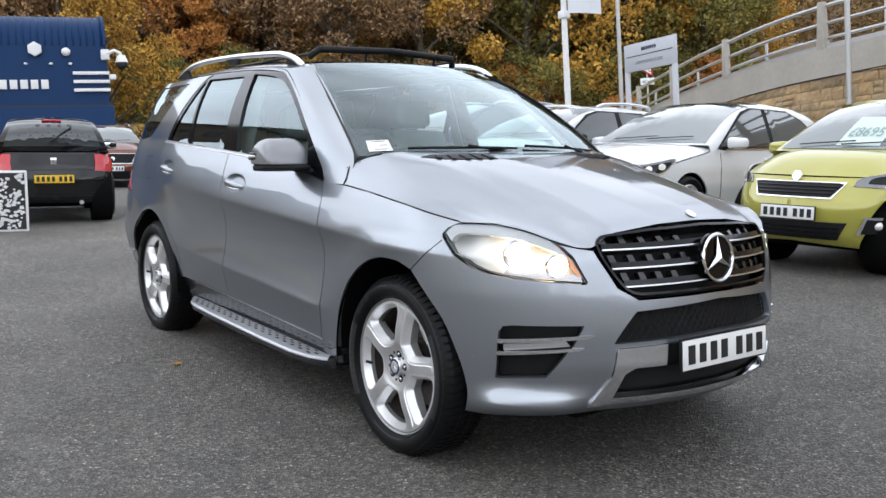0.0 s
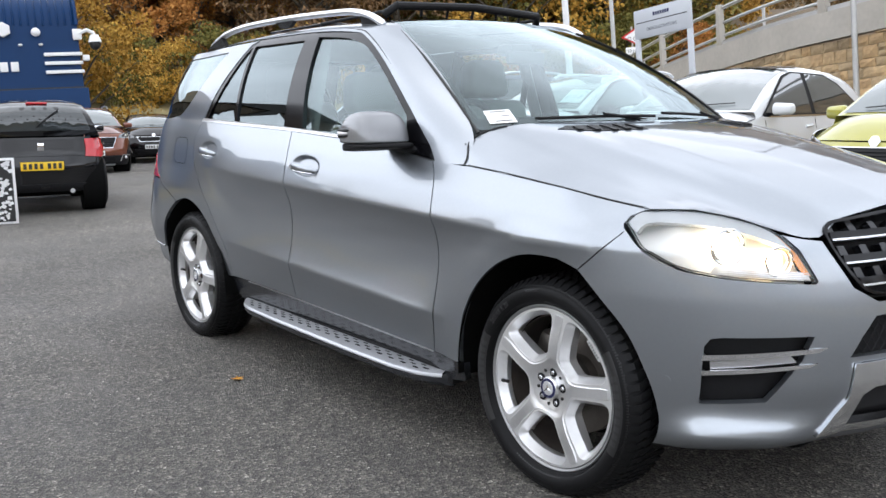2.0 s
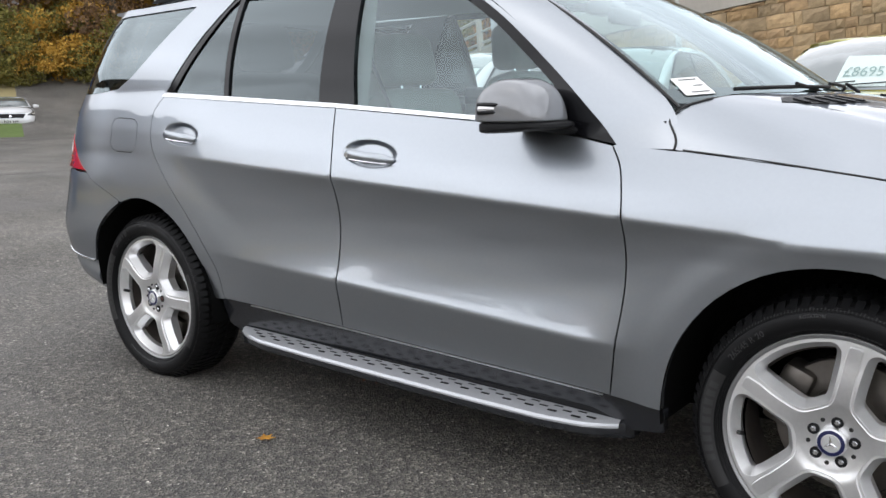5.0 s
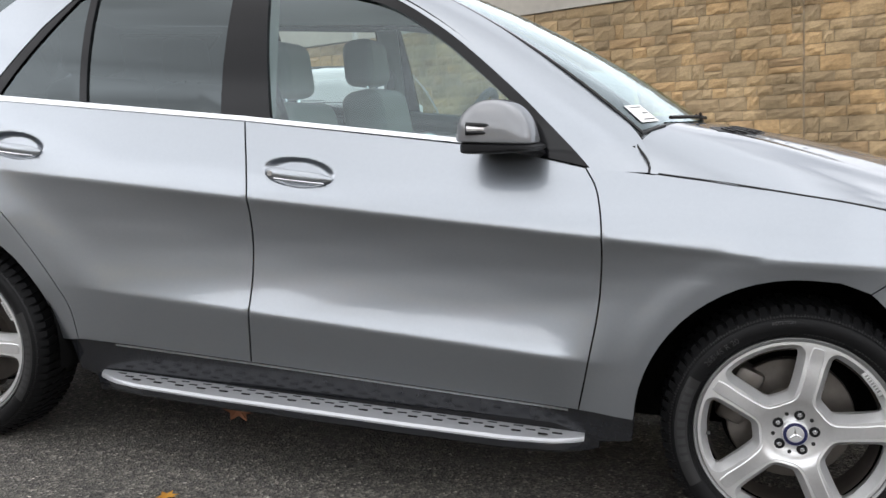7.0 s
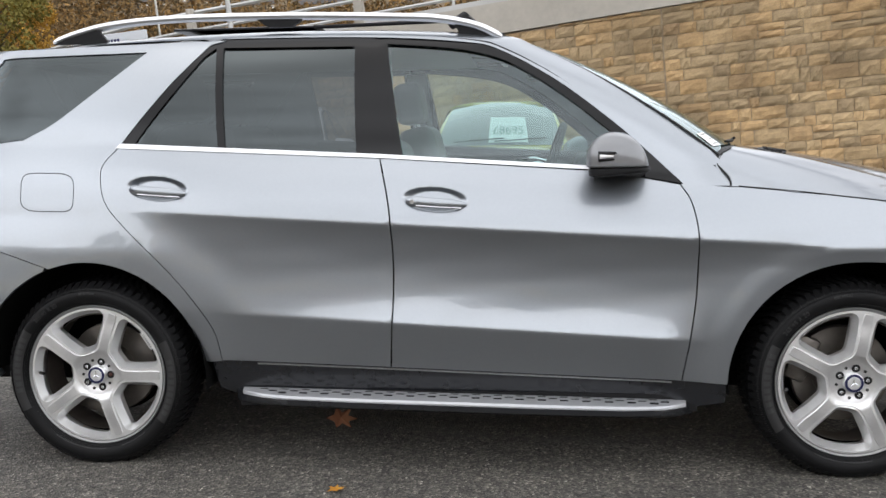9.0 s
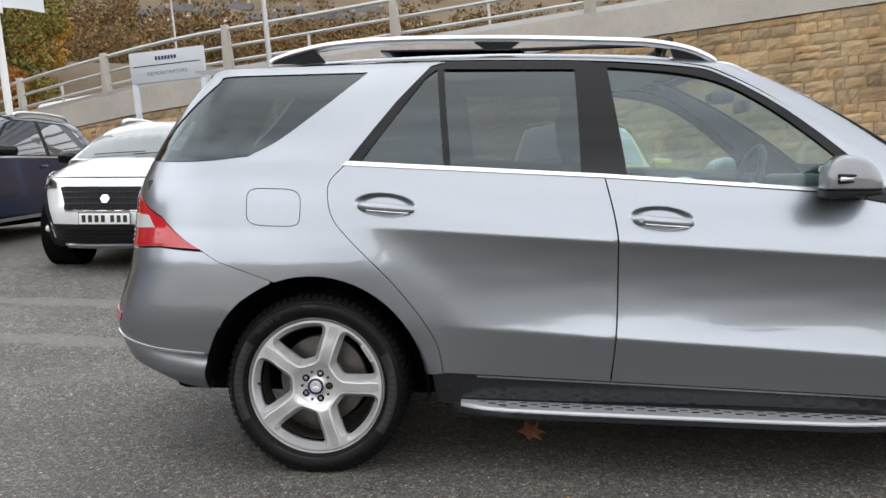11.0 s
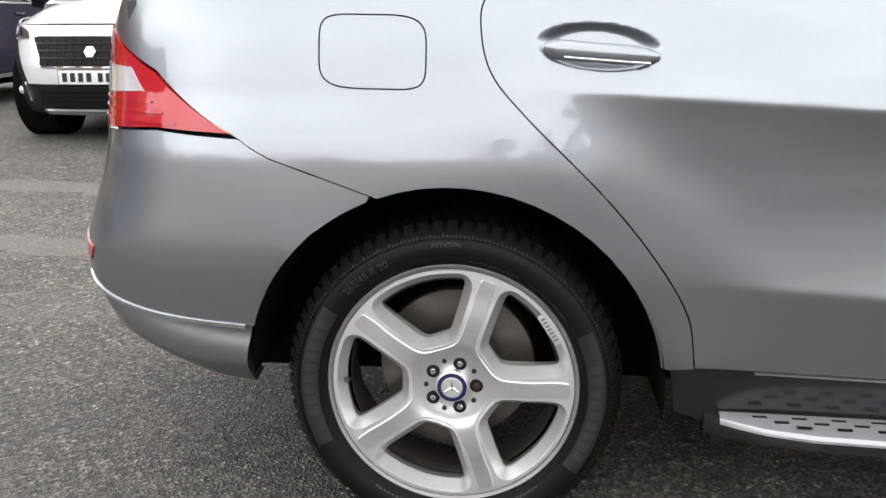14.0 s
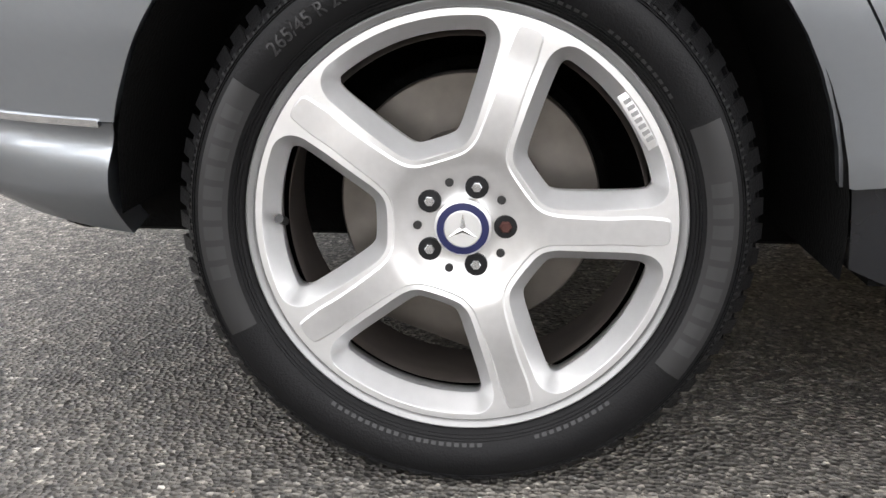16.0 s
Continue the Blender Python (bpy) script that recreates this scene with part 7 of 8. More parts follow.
for k in range(26):
    spots.append((random.uniform(-8, 3.5), random.uniform(-3.5, 4.0), random.uniform(0.025, 0.06), random.uniform(0, 360)))
for x, y, s, a in spots:
    if abs(y) < 0.75 and abs(x) < 2.45:
        continue
    copy_thing(leaf_ob, SITE @ pose(x, y, yard_z(x, y) + 0.003, random.uniform(-12, 12), random.uniform(-12, 12), a) @ Matrix.Scale(s, 4))
brown = part("fallen_leaf", leaf_shape(), leaf_material("brown_leaf", (0.22, 0.09, 0.05), (0.30, 0.13, 0.07), (0.36, 0.17, 0.09)), None)
tagged(brown, "large curled brown leaf under the running board", "leaf", "leaves on the asphalt")
brown.matrix_world = SITE @ pose(-0.58, -0.42, yard_z(-0.58, -0.42) + 0.035, 38, 5, 15) @ Matrix.Scale(0.16, 4)


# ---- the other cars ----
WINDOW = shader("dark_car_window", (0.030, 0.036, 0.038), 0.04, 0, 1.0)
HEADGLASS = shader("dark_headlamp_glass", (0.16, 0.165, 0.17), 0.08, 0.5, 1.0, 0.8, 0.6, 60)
# screen colour lightened to stand in for the sky it mirrors
SCREEN = shader("painted_sky_windscreen", (0.12, 0.14, 0.14), 0.05, 0, 1.0)


def build_car(name, m, label, paint, L, HW, H, wheelbase, belt, nose, bonnet_z, screen_x, header_x, roof_end, tail_top, face="front", rails=False, cladding=False, alloy=True, price=None, grille_kind="wide", dark_mirrors=False, glass_roof=False, card=(0.14, 0.97, -0.075, 0.19)):
    """A parked car. x runs forward from the middle of the wheelbase; nose and tail follow from L."""
    t = thing(name, m, label, "car", "parked cars")
    xf = nose
    xr = nose - L
    fa, ra = wheelbase / 2, -wheelbase / 2
    wr = 0.33 if H < 1.52 else 0.35
    n0, n1 = xf - 0.75, xr + 0.55

    def hw(x, z):
        return HW * lerp_table(((0.15, 0.90), (0.3, 0.955), (0.55, 1.0), (0.8, 0.99), (belt, 0.94), (belt + 0.1, 0.93)), z)

    def tip(z):
        return lerp_table(((0.15, xf - 0.16), (0.25, xf - 0.03), (0.45, xf), (0.60, xf - 0.01), (bonnet_z, xf - 0.13), (bonnet_z + 0.2, xf - 0.35)), z)

    def tail(z):
        return lerp_table(((0.15, xr + 0.15), (0.3, xr + 0.02), (0.55, xr), (0.8, xr + 0.06), (belt, xr + 0.12), (H, tail_top)), z)

    def shell(s, z):
        """s: flank between n1 and n0, then round the ends; 1 metre of s turns the corner."""
        if s > n0:
            a = math.pi / 2 * (1 - min(1.0, s - n0))
            return (n0 + (tip(z) - n0) * max(0, math.cos(a)) ** 0.8, -hw(n0, z) * math.sin(a) ** 0.85, z)
        if s < n1:
            a = math.pi / 2 * (1 - min(1.0, n1 - s))
            return (n1 + (tail(z) - n1) * max(0, math.cos(a)) ** 0.6, -hw(n1, z) * math.sin(a) ** 0.6, z)
        return (s, -hw(s, z), z)

    def front(y, z):
        """A point of the front by its distance y from the centre line."""
        a = math.asin(min(1.0, abs(y) / hw(n0, z)) ** (1 / 0.85))
        p = shell(n0 + 1 - a / (math.pi / 2), z)
        return (p[0], y, z)

    def back(y, z):
        a = math.asin(min(1.0, abs(y) / hw(n1, z)) ** (1 / 0.6))
        p = shell(n1 - 1 + a / (math.pi / 2), z)
        return (p[0], y, z)
    def ztop(s):
        return lerp_table(((n1 - 1.0, belt), (screen_x - 0.1, belt), (screen_x + 0.05, belt + 0.018), (n0, bonnet_z + 0.008), (n0 + 1.0, bonnet_z)), s)
    arch = lambda cx: [(cx + (wr + 0.055) * math.cos(radians(a)), wr - 0.02 + (wr + 0.055) * math.sin(radians(a))) for a in range(180, -1, -10)]
    ss = np.linspace(n1 - 1.0, n0 + 1.0, 60)
    for mirror in (False, True):
        outline = [(n1 - 1.0, 0.24)] + [(ra - wr - 0.055, 0.20)] + arch(ra) + arch(fa) + [(fa + wr + 0.1, 0.20), (n0 + 1.0, 0.24)] + [(s, ztop(s)) for s in ss[::-1]]
        patch("body_side", outline, shell, paint, t, 0.11, 0.02, 0, mirror=mirror)
        if cladding:
            patch("cladding", [(n1 - 1.0, 0.20), (ra - wr - 0.055, 0.19)] + arch(ra) + arch(fa) + [(fa + wr + 0.1, 0.19), (n0 + 1.0, 0.20), (n0 + 1.0, 0.42), (fa + wr + 0.16, 0.40)] + [(fa + (wr + 0.12) * math.cos(radians(a)), wr + (wr + 0.12) * math.sin(radians(a))) for a in range(10, 171, 10)] + [(fa - wr - 0.13, 0.34), (ra + wr + 0.13, 0.34)] + [(ra + (wr + 0.12) * math.cos(radians(a)), wr + (wr + 0.12) * math.sin(radians(a))) for a in range(10, 171, 10)] + [(n1 - 1.0, 0.42)], shell, BLACK, t, 0.09, 0.015, 0, 0.012, mirror=mirror)
            patch("sill_trim", [(ra + 0.5, 0.30), (fa - 0.5, 0.27), (fa - 0.5, 0.31), (ra + 0.5, 0.34)], shell, SATIN, t, 0.1, 0.01, 0, 0.02, mirror=mirror)
    # bonnet
    def bon(u, v):
        w = abs(v)
        y = -v * hw(n0, belt) * (0.97 - 0.0 * u)
        a = np.array(front(y * 0.985 if w > 0.98 else y, bonnet_z)) if w < 0.995 else np.array((n0, y, bonnet_z))
        x0 = screen_x + 0.25 - 0.2 * w * w
        z0 = belt + 0.08 - 0.06 * w ** 3
        p = np.array((x0 * (1 - u) + a[0] * u, y, z0 * (1 - u) + (bonnet_z + 0.005) * u))
        p[2] += 0.09 * math.sin(math.pi * min(1, u * 0.97)) * (1 - w ** 4)
        return p
    sheet("bonnet", lambda u, v: bon(u, 2 * v - 1), 16, 24, paint, t, centre=(n0 - 0.5, 0, 0.2))
    # glasshouse
    wtop = HW * 0.70
    line = spline([(screen_x + 0.22, belt + 0.07), ((screen_x + header_x) / 2 + 0.09, (belt + H) / 2 + 0.09), (header_x, H - 0.045), (header_x - 0.5, H - 0.005), ((header_x + roof_end) / 2, H), (roof_end, H - 0.06), (tail_top - 0.02, H - 0.22), (tail(belt + 0.05) + 0.05, belt + 0.02)], 6)

    def house_pt(u, v):
        """u along the roof line, v from the right belt (-1) over the top to the left (1)."""
        k = u * (len(line) - 1)
        i = min(int(k), len(line) - 2)
        x = line[i][0] * (1 - k + i) + line[i + 1][0] * (k - i)
        z = line[i][1] * (1 - k + i) + line[i + 1][1] * (k - i)
        rise = max(0.0, min(1.0, (z - belt) / (H - belt)))
        w = abs(v)
        wt = HW * 0.925 + (wtop - HW * 0.925) * rise
        if w > 0.45:
            f = (1 - w) / 0.55
            y, zz = HW * 0.925 + (wt - HW * 0.925) * f ** 1.15, belt - 0.01 + (z - 0.05 * rise - belt + 0.01) * f
        else:
            f = w / 0.45
            y, zz = wt * f, z - 0.05 * rise * f ** 3
        back_shift = 0.10 * rise * (1 if x > 0 else -0.6) * (w if w < 0.45 else 0.45) / 0.45
        return (x - back_shift * (1 if x > header_x - 0.3 or x < roof_end else 0), math.copysign(y, v) if v else 0.0, zz)
    sheet("roof", lambda u, v: house_pt(u, 2 * v - 1), 44, 36, paint, t)
    N = len(line) - 1
    if glass_roof:
        patch("roof_glass", [(0.30, -0.36), (0.30, 0.36), (0.58, 0.36), (0.58, -0.36)], house_pt, BLACKGLOSS, t, 0.06, 0.0, 0, 0.005, label="dark glass roof")
    iu = lambda i: i * 6 / N
    patch("windscreen", [(iu(0.06), -0.42), (iu(0.06), 0.42), (iu(1.93), 0.42), (iu(1.93), -0.42)], house_pt, SCREEN, t, 0.06, 0.0, 0, 0.006, label="windscreen with its reflected sky painted in as a pale colour")
    patch("rear_screen", [(iu(5.25), -0.40), (iu(5.25), 0.40), (iu(6.75), 0.40), (iu(6.75), -0.40)], house_pt, WINDOW, t, 0.06, 0.0, 0, 0.006)

    def side(x, z):
        # flank of the glasshouse at x, z
        best = lerp_table(sorted([(p[0], p[1]) for p in line[6:37]]), x)
        rise = max(0.0, min(1.0, (best - belt) / (H - belt)))
        wt = HW * 0.925 + (wtop - HW * 0.925) * rise
        f = max(0.0, (z - belt + 0.01) / max(0.05, best - 0.05 * rise - belt + 0.01))
        return (x, -(HW * 0.925 + (wt - HW * 0.925) * min(1.2, f) ** 1.15), z)
    b_x = (screen_x + roof_end) / 2 - 0.15
    top_z = H - 0.115
    for mirror in (False, True):
        fr = [(screen_x - 0.02, belt + 0.045), (header_x + 0.12, top_z - 0.06), (header_x - 0.12, top_z), (b_x + 0.05, top_z), (b_x + 0.05, belt + 0.035)]
        rr = [(b_x - 0.05, belt + 0.035), (b_x - 0.05, top_z), (roof_end + 0.35, top_z - 0.02), (roof_end + 0.02, top_z - 0.12), (tail(belt) + 0.42, belt + 0.07)]
        patch("window_trim", [(screen_x + 0.06, belt + 0.02), (header_x + 0.14, top_z - 0.03), (header_x - 0.12, top_z + 0.022), (roof_end + 0.36, top_z + 0.005), (roof_end + 0.0, top_z - 0.10), (tail(belt) + 0.36, belt + 0.06), (tail(belt) + 0.6, belt + 0.015)], side, BLACK, t, 0.12, 0, 0, 0.007, mirror=mirror)
        patch("front_window", fr, side, WINDOW, t, 0.12, 0, 0, 0.011, mirror=mirror)
        patch("rear_window", rr, side, WINDOW, t, 0.12, 0, 0, 0.011, mirror=mirror)
        patch("chrome_strip", [(screen_x + 0.05, belt + 0.02), (tail(belt) + 0.5, belt + 0.03), (tail(belt) + 0.5, belt + 0.012), (screen_x + 0.05, belt + 0.0)], side, CHROME, t, 0.1, 0.005, 0, 0.012, mirror=mirror)
        sg = 1 if mirror else -1
        for hx in (b_x + 0.12, b_x - 0.85):
            part("door_handle", bm_tube([(hx, sg * (hw(hx, belt - 0.1) + 0.004), belt - 0.10), (hx + 0.09, sg * (hw(hx, belt - 0.1) + 0.03), belt - 0.105), (hx + 0.18, sg * (hw(hx, belt - 0.1) + 0.004), belt - 0.11)], 0.016, 8), paint, t)
        for sx in (b_x, b_x - 0.95, screen_x + 0.02):
            seam = [shell(sx + 0.04 * math.sin(3 * f), 0.30 + (belt - 0.32) * f) for f in np.linspace(0, 1, 8)]
            part("door_seam", bm_tube([(p[0], sg * abs(p[1]) * 1.001, p[2]) for p in seam], 0.004, 4), SEAL, t)
        mirror_bm = bm_box((-0.06, -0.115, -0.062), (0.065, 0.115, 0.068), 0.045, 4)
        for v in mirror_bm.verts:
            v.co.x -= 0.03 * (v.co.y * sg / 0.115 + 1) * (1 if v.co.x > 0 else 0.4)
            v.co.z *= 1 - 0.12 * (v.co.y * sg / 0.115)
        mirror_bm.transform(pose(screen_x - 0.11, sg * (HW + 0.09), belt + 0.09))
        mirror_ob = part("door_mirror", mirror_bm, BLACKGLOSS if dark_mirrors else paint, t)
        part("mirror_glass", bm_box((screen_x - 0.182, min(sg * (HW + 0.0), sg * (HW + 0.18)), belt + 0.045), (screen_x - 0.175, max(sg * (HW + 0.0), sg * (HW + 0.18)), belt + 0.135), 0.003), CHROME, mirror_ob)
        part("mirror_foot", bm_box((screen_x - 0.17, min(sg * (HW - 0.08), sg * (HW + 0.05)), belt + 0.02), (screen_x - 0.08, max(sg * (HW - 0.08), sg * (HW + 0.05)), belt + 0.06), 0.015), BLACK, mirror_ob)
        if rails:
            part("roof_rail", bm_tube(spline([(header_x - 0.15, sg * wtop * 0.97, H - 0.04), (header_x - 0.32, sg * wtop * 0.97, H + 0.005), (b_x - 0.3, sg * wtop * 0.97, H + 0.022), (roof_end + 0.25, sg * wtop * 0.95, H + 0.002), (roof_end + 0.1, sg * wtop * 0.95, H - 0.05)], 4), 0.02, 8), SATIN, t)
        for cx in (fa, ra):
            wh = part("wheel", bm_lathe([(wr * 0.70, -HW * 0.985 + 0.015), (wr * 0.74, -HW * 0.985), (wr * 0.88, -HW * 0.985 - 0.012), (wr * 0.96, -HW * 0.985 + 0.005), (wr, -HW * 0.985 + 0.04), (wr, -HW * 0.985 + 0.2), (wr * 0.7, -HW * 0.985 + 0.21)], 36, Matrix.Translation((cx, 0, wr)) if not mirror else pose(cx, 0, wr, 0, 0, 180)), RUBBER, t, "black tyre on an alloy wheel")
            mm = Matrix.Translation((cx, 0, wr)) if not mirror else pose(cx, 0, wr, 0, 0, 180)
            part("rim", bm_lathe([(wr * 0.72, -HW * 0.985 + 0.01), (wr * 0.69, -HW * 0.985 + 0.002), (wr * 0.64, -HW * 0.985 + 0.02), (wr * 0.62, -HW * 0.985 + 0.09)], 36, mm), ALLOY if alloy else SATIN, wh)
            part("wheel_back", bm_cyl(wr * 0.63, 0.01, 24, m=mm @ pose(0, -HW * 0.985 + 0.09, 0, 90)), LINER, wh)
            for k in range(10):
                part("spoke", bm_box((0.03, -HW * 0.985 + 0.012, -0.014), (wr * 0.66, -HW * 0.985 + 0.035, 0.014), 0.004, m=mm @ Matrix.Rotation(radians(36 * k + 5 * (-1) ** k), 4, "Y")), ALLOY, wh)
            part("hub", bm_cyl(0.055, 0.03, 16, m=mm @ pose(0, -HW * 0.985 + 0.015, 0, 90)), ALLOY, wh)
            liner = bm_lathe([(wr + 0.06, -HW * 0.95), (wr + 0.06, -HW * 0.6), (0.02, -HW * 0.6)], 28, mm)
            part("arch_liner", liner, LINER, t)
    part("underbody", bm_box((xr + 0.25, -HW * 0.62, 0.17), (xf - 0.3, HW * 0.62, 0.30), 0.02), LINER, t)
    if face == "front":
        gz0, gz1, gw = (bonnet_z - 0.20, bonnet_z - 0.04, HW * 0.60) if grille_kind != "slim" else (bonnet_z - 0.17, bonnet_z - 0.05, HW * 0.52)
        if grille_kind == "grid":
            gz0, gz1 = bonnet_z - 0.325, bonnet_z - 0.09
        tilt = 0.82
        g = [(-gw, gz1 - 0.01), (-gw * tilt, gz0), (gw * tilt, gz0), (gw, gz1 - 0.01), (gw * 0.9, gz1), (-gw * 0.9, gz1)]
        rim = [(-gw - 0.018, gz1 + 0.010), (-gw * tilt - 0.012, gz0 - 0.014), (gw * tilt + 0.012, gz0 - 0.014), (gw + 0.018, gz1 + 0.010)]
        patch("grille_surround", rim, front, CHROME, t, 0.05, 0.015, 0, 0.008, centre=(0, 0, 0.5))
        gr = patch("grille", g, front, BLACK, t, 0.05, 0.01, 0, 0.012, centre=(0, 0, 0.5), label="black grille")
        for k in range(3):
            z = gz0 + (gz1 - gz0) * (k + 1) / 4
            patch("slat", [(-gw * (0.83 + 0.05 * k), z - 0.006), (gw * (0.83 + 0.05 * k), z - 0.006), (gw * (0.83 + 0.05 * k), z + 0.006), (-gw * (0.83 + 0.05 * k), z + 0.006)], front, BLACKGLOSS, gr, 0.06, 0.006, 0, 0.02, centre=(0, 0, 0.5))
        if grille_kind == "grid":
            for k in range(13):
                y = gw * 0.85 * (k / 6 - 1)
                patch("grille_bar", [(y - 0.0025, gz0 + 0.01), (y + 0.0025, gz0 + 0.01), (y + 0.0025, gz1 - 0.015), (y - 0.0025, gz1 - 0.015)], front, BLACKGLOSS, gr, 0.06, 0.006, 0, 0.018, centre=(0, 0, 0.5))
        p = front(0, (gz0 + gz1) / 2 if grille_kind != "slim" else gz1 + 0.06)
        part("badge", bm_cyl(0.05, 0.014, 6, m=pose(p[0] + 0.028, 0, p[2], 0, 75, 0), bevel=0.004), CHROME, t, "plain bright badge shape")
        iz0, iz1, iw = (0.27, 0.42, HW * 0.60)
        low = patch("intake", [(-iw, iz1), (-iw * 0.85, iz0), (iw * 0.85, iz0), (iw, iz1)], front, BLACK, t, 0.06, 0.01, 0, 0.010 if not cladding else 0.02, centre=(0, 0, 0.5), label="black lower intake")
        for k in range(3):
            z = iz0 + (iz1 - iz0) * (k + 0.7) / 4
            patch("slat", [(-iw * 0.88, z - 0.006), (iw * 0.88, z - 0.006), (iw * 0.88, z + 0.006), (-iw * 0.88, z + 0.006)], front, BLACKGLOSS, low, 0.06, 0.006, 0, 0.028, centre=(0, 0, 0.5))
        if cladding:
            patch("bumper_guard", [(-HW * 0.98, 0.40), (-HW * 0.9, 0.20), (HW * 0.9, 0.20), (HW * 0.98, 0.40), (iw + 0.06, 0.43), (-iw - 0.06, 0.43)], front, BLACK, t, 0.06, 0.01, 0, 0.012, centre=(0, 0, 0.5))
            patch("skid_bar", [(-iw * 0.9, 0.235), (-iw * 0.85, 0.20), (iw * 0.85, 0.20), (iw * 0.9, 0.235)], front, SATIN, t, 0.06, 0.02, 0, 0.03, centre=(0, 0, 0.5))
        q = front(0, 0.49)
        number_plate(t, pose(q[0] + 0.022, 0, 0.49, 0, 0, 90), PLATEWHITE)
        for mirror in (False, True):
            a0 = n0 + 1 - math.asin(min(1, (gw + 0.06) / HW)) / (math.pi / 2)
            up = 0.055 if grille_kind == "slim" else 0.02
            almond = spline([(a0 + 0.03, bonnet_z - 0.125 + up), (a0 - 0.02, bonnet_z - 0.055 + up), (n0 + 0.28, bonnet_z + 0.0 + up), (n0 - 0.04, bonnet_z + 0.045 + up), (n0 + 0.02, bonnet_z - 0.035 + up), (n0 + 0.20, bonnet_z - 0.135 + up), (a0 + 0.03, bonnet_z - 0.125 + up)], 4)[:-1]
            lampo = patch("headlamp", almond, shell, HEADGLASS, t, 0.04, 0.012, 0, 0.008, mirror=mirror, label="clear headlamp with a bright strip")
            ca, cb = sum(p[0] for p in almond) / len(almond), sum(p[1] for p in almond) / len(almond)
            patch("lamp_mask", [(ca + (p - ca) * 0.72, cb - 0.004 + (q - cb) * 0.66) for p, q in almond], shell, BLACKGLOSS, lampo, 0.04, 0.0, 0, 0.010, mirror=mirror)
            for da, r in ((-0.09, 0.034), (0.06, 0.030)):
                patch("reflector", [(ca + da + r * 1.3 * math.cos(q), cb - 0.006 + 0.3 * -da * (1 if grille_kind == "slim" else 0.5) + r * math.sin(q)) for q in np.linspace(0, 2 * math.pi, 17)[:-1]], shell, LAMPBOWL, lampo, 0.03, 0.004, 0, 0.014, mirror=mirror)
            patch("light_strip", [(p, q + 0.003) for p, q in almond[12:23]] + [(ca + (p - ca) * 0.88, cb + (q - cb) * 0.86) for p, q in almond[22:11:-1]], shell, CLEARLENS, lampo, 0.04, 0.004, 0, 0.013, mirror=mirror)
            fz = 0.40 if not cladding else 0.37
            fogp = patch("fog_lamp", [(n0 + 0.28, fz - 0.06), (n0 + 0.20, fz + 0.05), (n0 + 0.48, fz + 0.06), (n0 + 0.52, fz - 0.07)], shell, BLACK, t, 0.05, 0.01, 0, 0.016, mirror=mirror)
            patch("fog_trim", [(n0 + 0.18, fz + 0.05), (n0 + 0.18, fz + 0.075), (n0 + 0.50, fz + 0.075), (n0 + 0.55, fz - 0.08), (n0 + 0.52, fz - 0.08), (n0 + 0.48, fz + 0.055)], shell, CHROME, fogp, 0.05, 0.01, 0, 0.02, mirror=mirror)
            fp = Vector(shell(n0 + 0.38, fz))
            fp.y *= -1 if mirror else 1
            part("fog_glass", bm_ball((0.04, 0.045, 0.04), Matrix.Translation(fp)), CLEARLENS, fogp)
        for sgn in (-1, 1):
            ws = [np.array(house_pt(iu(0.14 + 0.02 * k), sgn * 0.0 + 0.34 * (k / 5 - (0.1 if sgn > 0 else 0.9)))) + np.array((0.015, 0, 0.02)) for k in range(6)]
            part("wiper", bm_tube(ws, 0.006, 6), BLACK, t)
        if price:
            u0, u1, v0, v1 = card
            pl = patch("price_card", [(iu(u0), v0), (iu(u0), v1), (iu(u1), v1), (iu(u1), v0)], house_pt, shader("price_card_blue", (0.55, 0.64, 0.62), 0.6), t, 0.05, 0, 0, 0.010)
            bm = bm_text(price, 1.0, 0.0)
            xs = [v.co.x for v in bm.verts]
            span = max(xs) - min(xs)
            for v in bm.verts:
                fx, fz2 = v.co.x / span, v.co.z
                # reads from in front of the car
                uu = iu(u0 + 0.42 * (u1 - u0)) + fz2 * 0.42 * (u1 - u0) * 6 / N
                q = np.array(house_pt(uu, (v0 + v1) / 2 + fx * 0.8 * (v1 - v0)))
                v.co = Vector(q) + Vector((0.014, 0, 0.012))
            part("price", bm, shader("price_ink", (0.22, 0.32, 0.30), 0.6), pl)
    else:
        for mirror in (False, True):
            a = [(n1 - 0.22, belt - 0.02), (n1 - 0.62, belt - 0.03), (n1 - 0.66, belt - 0.26), (n1 - 0.30, belt - 0.28), (n1 - 0.18, belt - 0.16)]
            patch("tail_lamp", a, shell, REDLENS, t, 0.05, 0.02, 0, 0.016, mirror=mirror, label="red tail lamp")
        q = back(0, 0.58)
        number_plate(t, pose(q[0] - 0.03, 0, 0.58, 0, 0, -90), PLATEYELLOW)
        patch("bumper_insert", [(-HW * 0.85, 0.34), (HW * 0.85, 0.34), (HW * 0.8, 0.24), (-HW * 0.8, 0.24)], back, BLACK, t, 0.08, 0.01, 0, 0.01, centre=(0, 0, 0.5))
        patch("tailgate_seam", [(-HW * 0.80, 0.71), (HW * 0.80, 0.71), (HW * 0.80, 0.703), (-HW * 0.80, 0.703)], back, SEAL, t, 0.08, 0.0, 0, 0.004, centre=(0, 0, 0.5))
        b2 = back(0, belt - 0.12)
        part("badge", bm_box((-0.008, -0.04, -0.05), (0.008, 0.04, 0.05), 0.006, m=pose(b2[0] - 0.012, 0, b2[2])), CHROME, t, "plain bright badge shape")
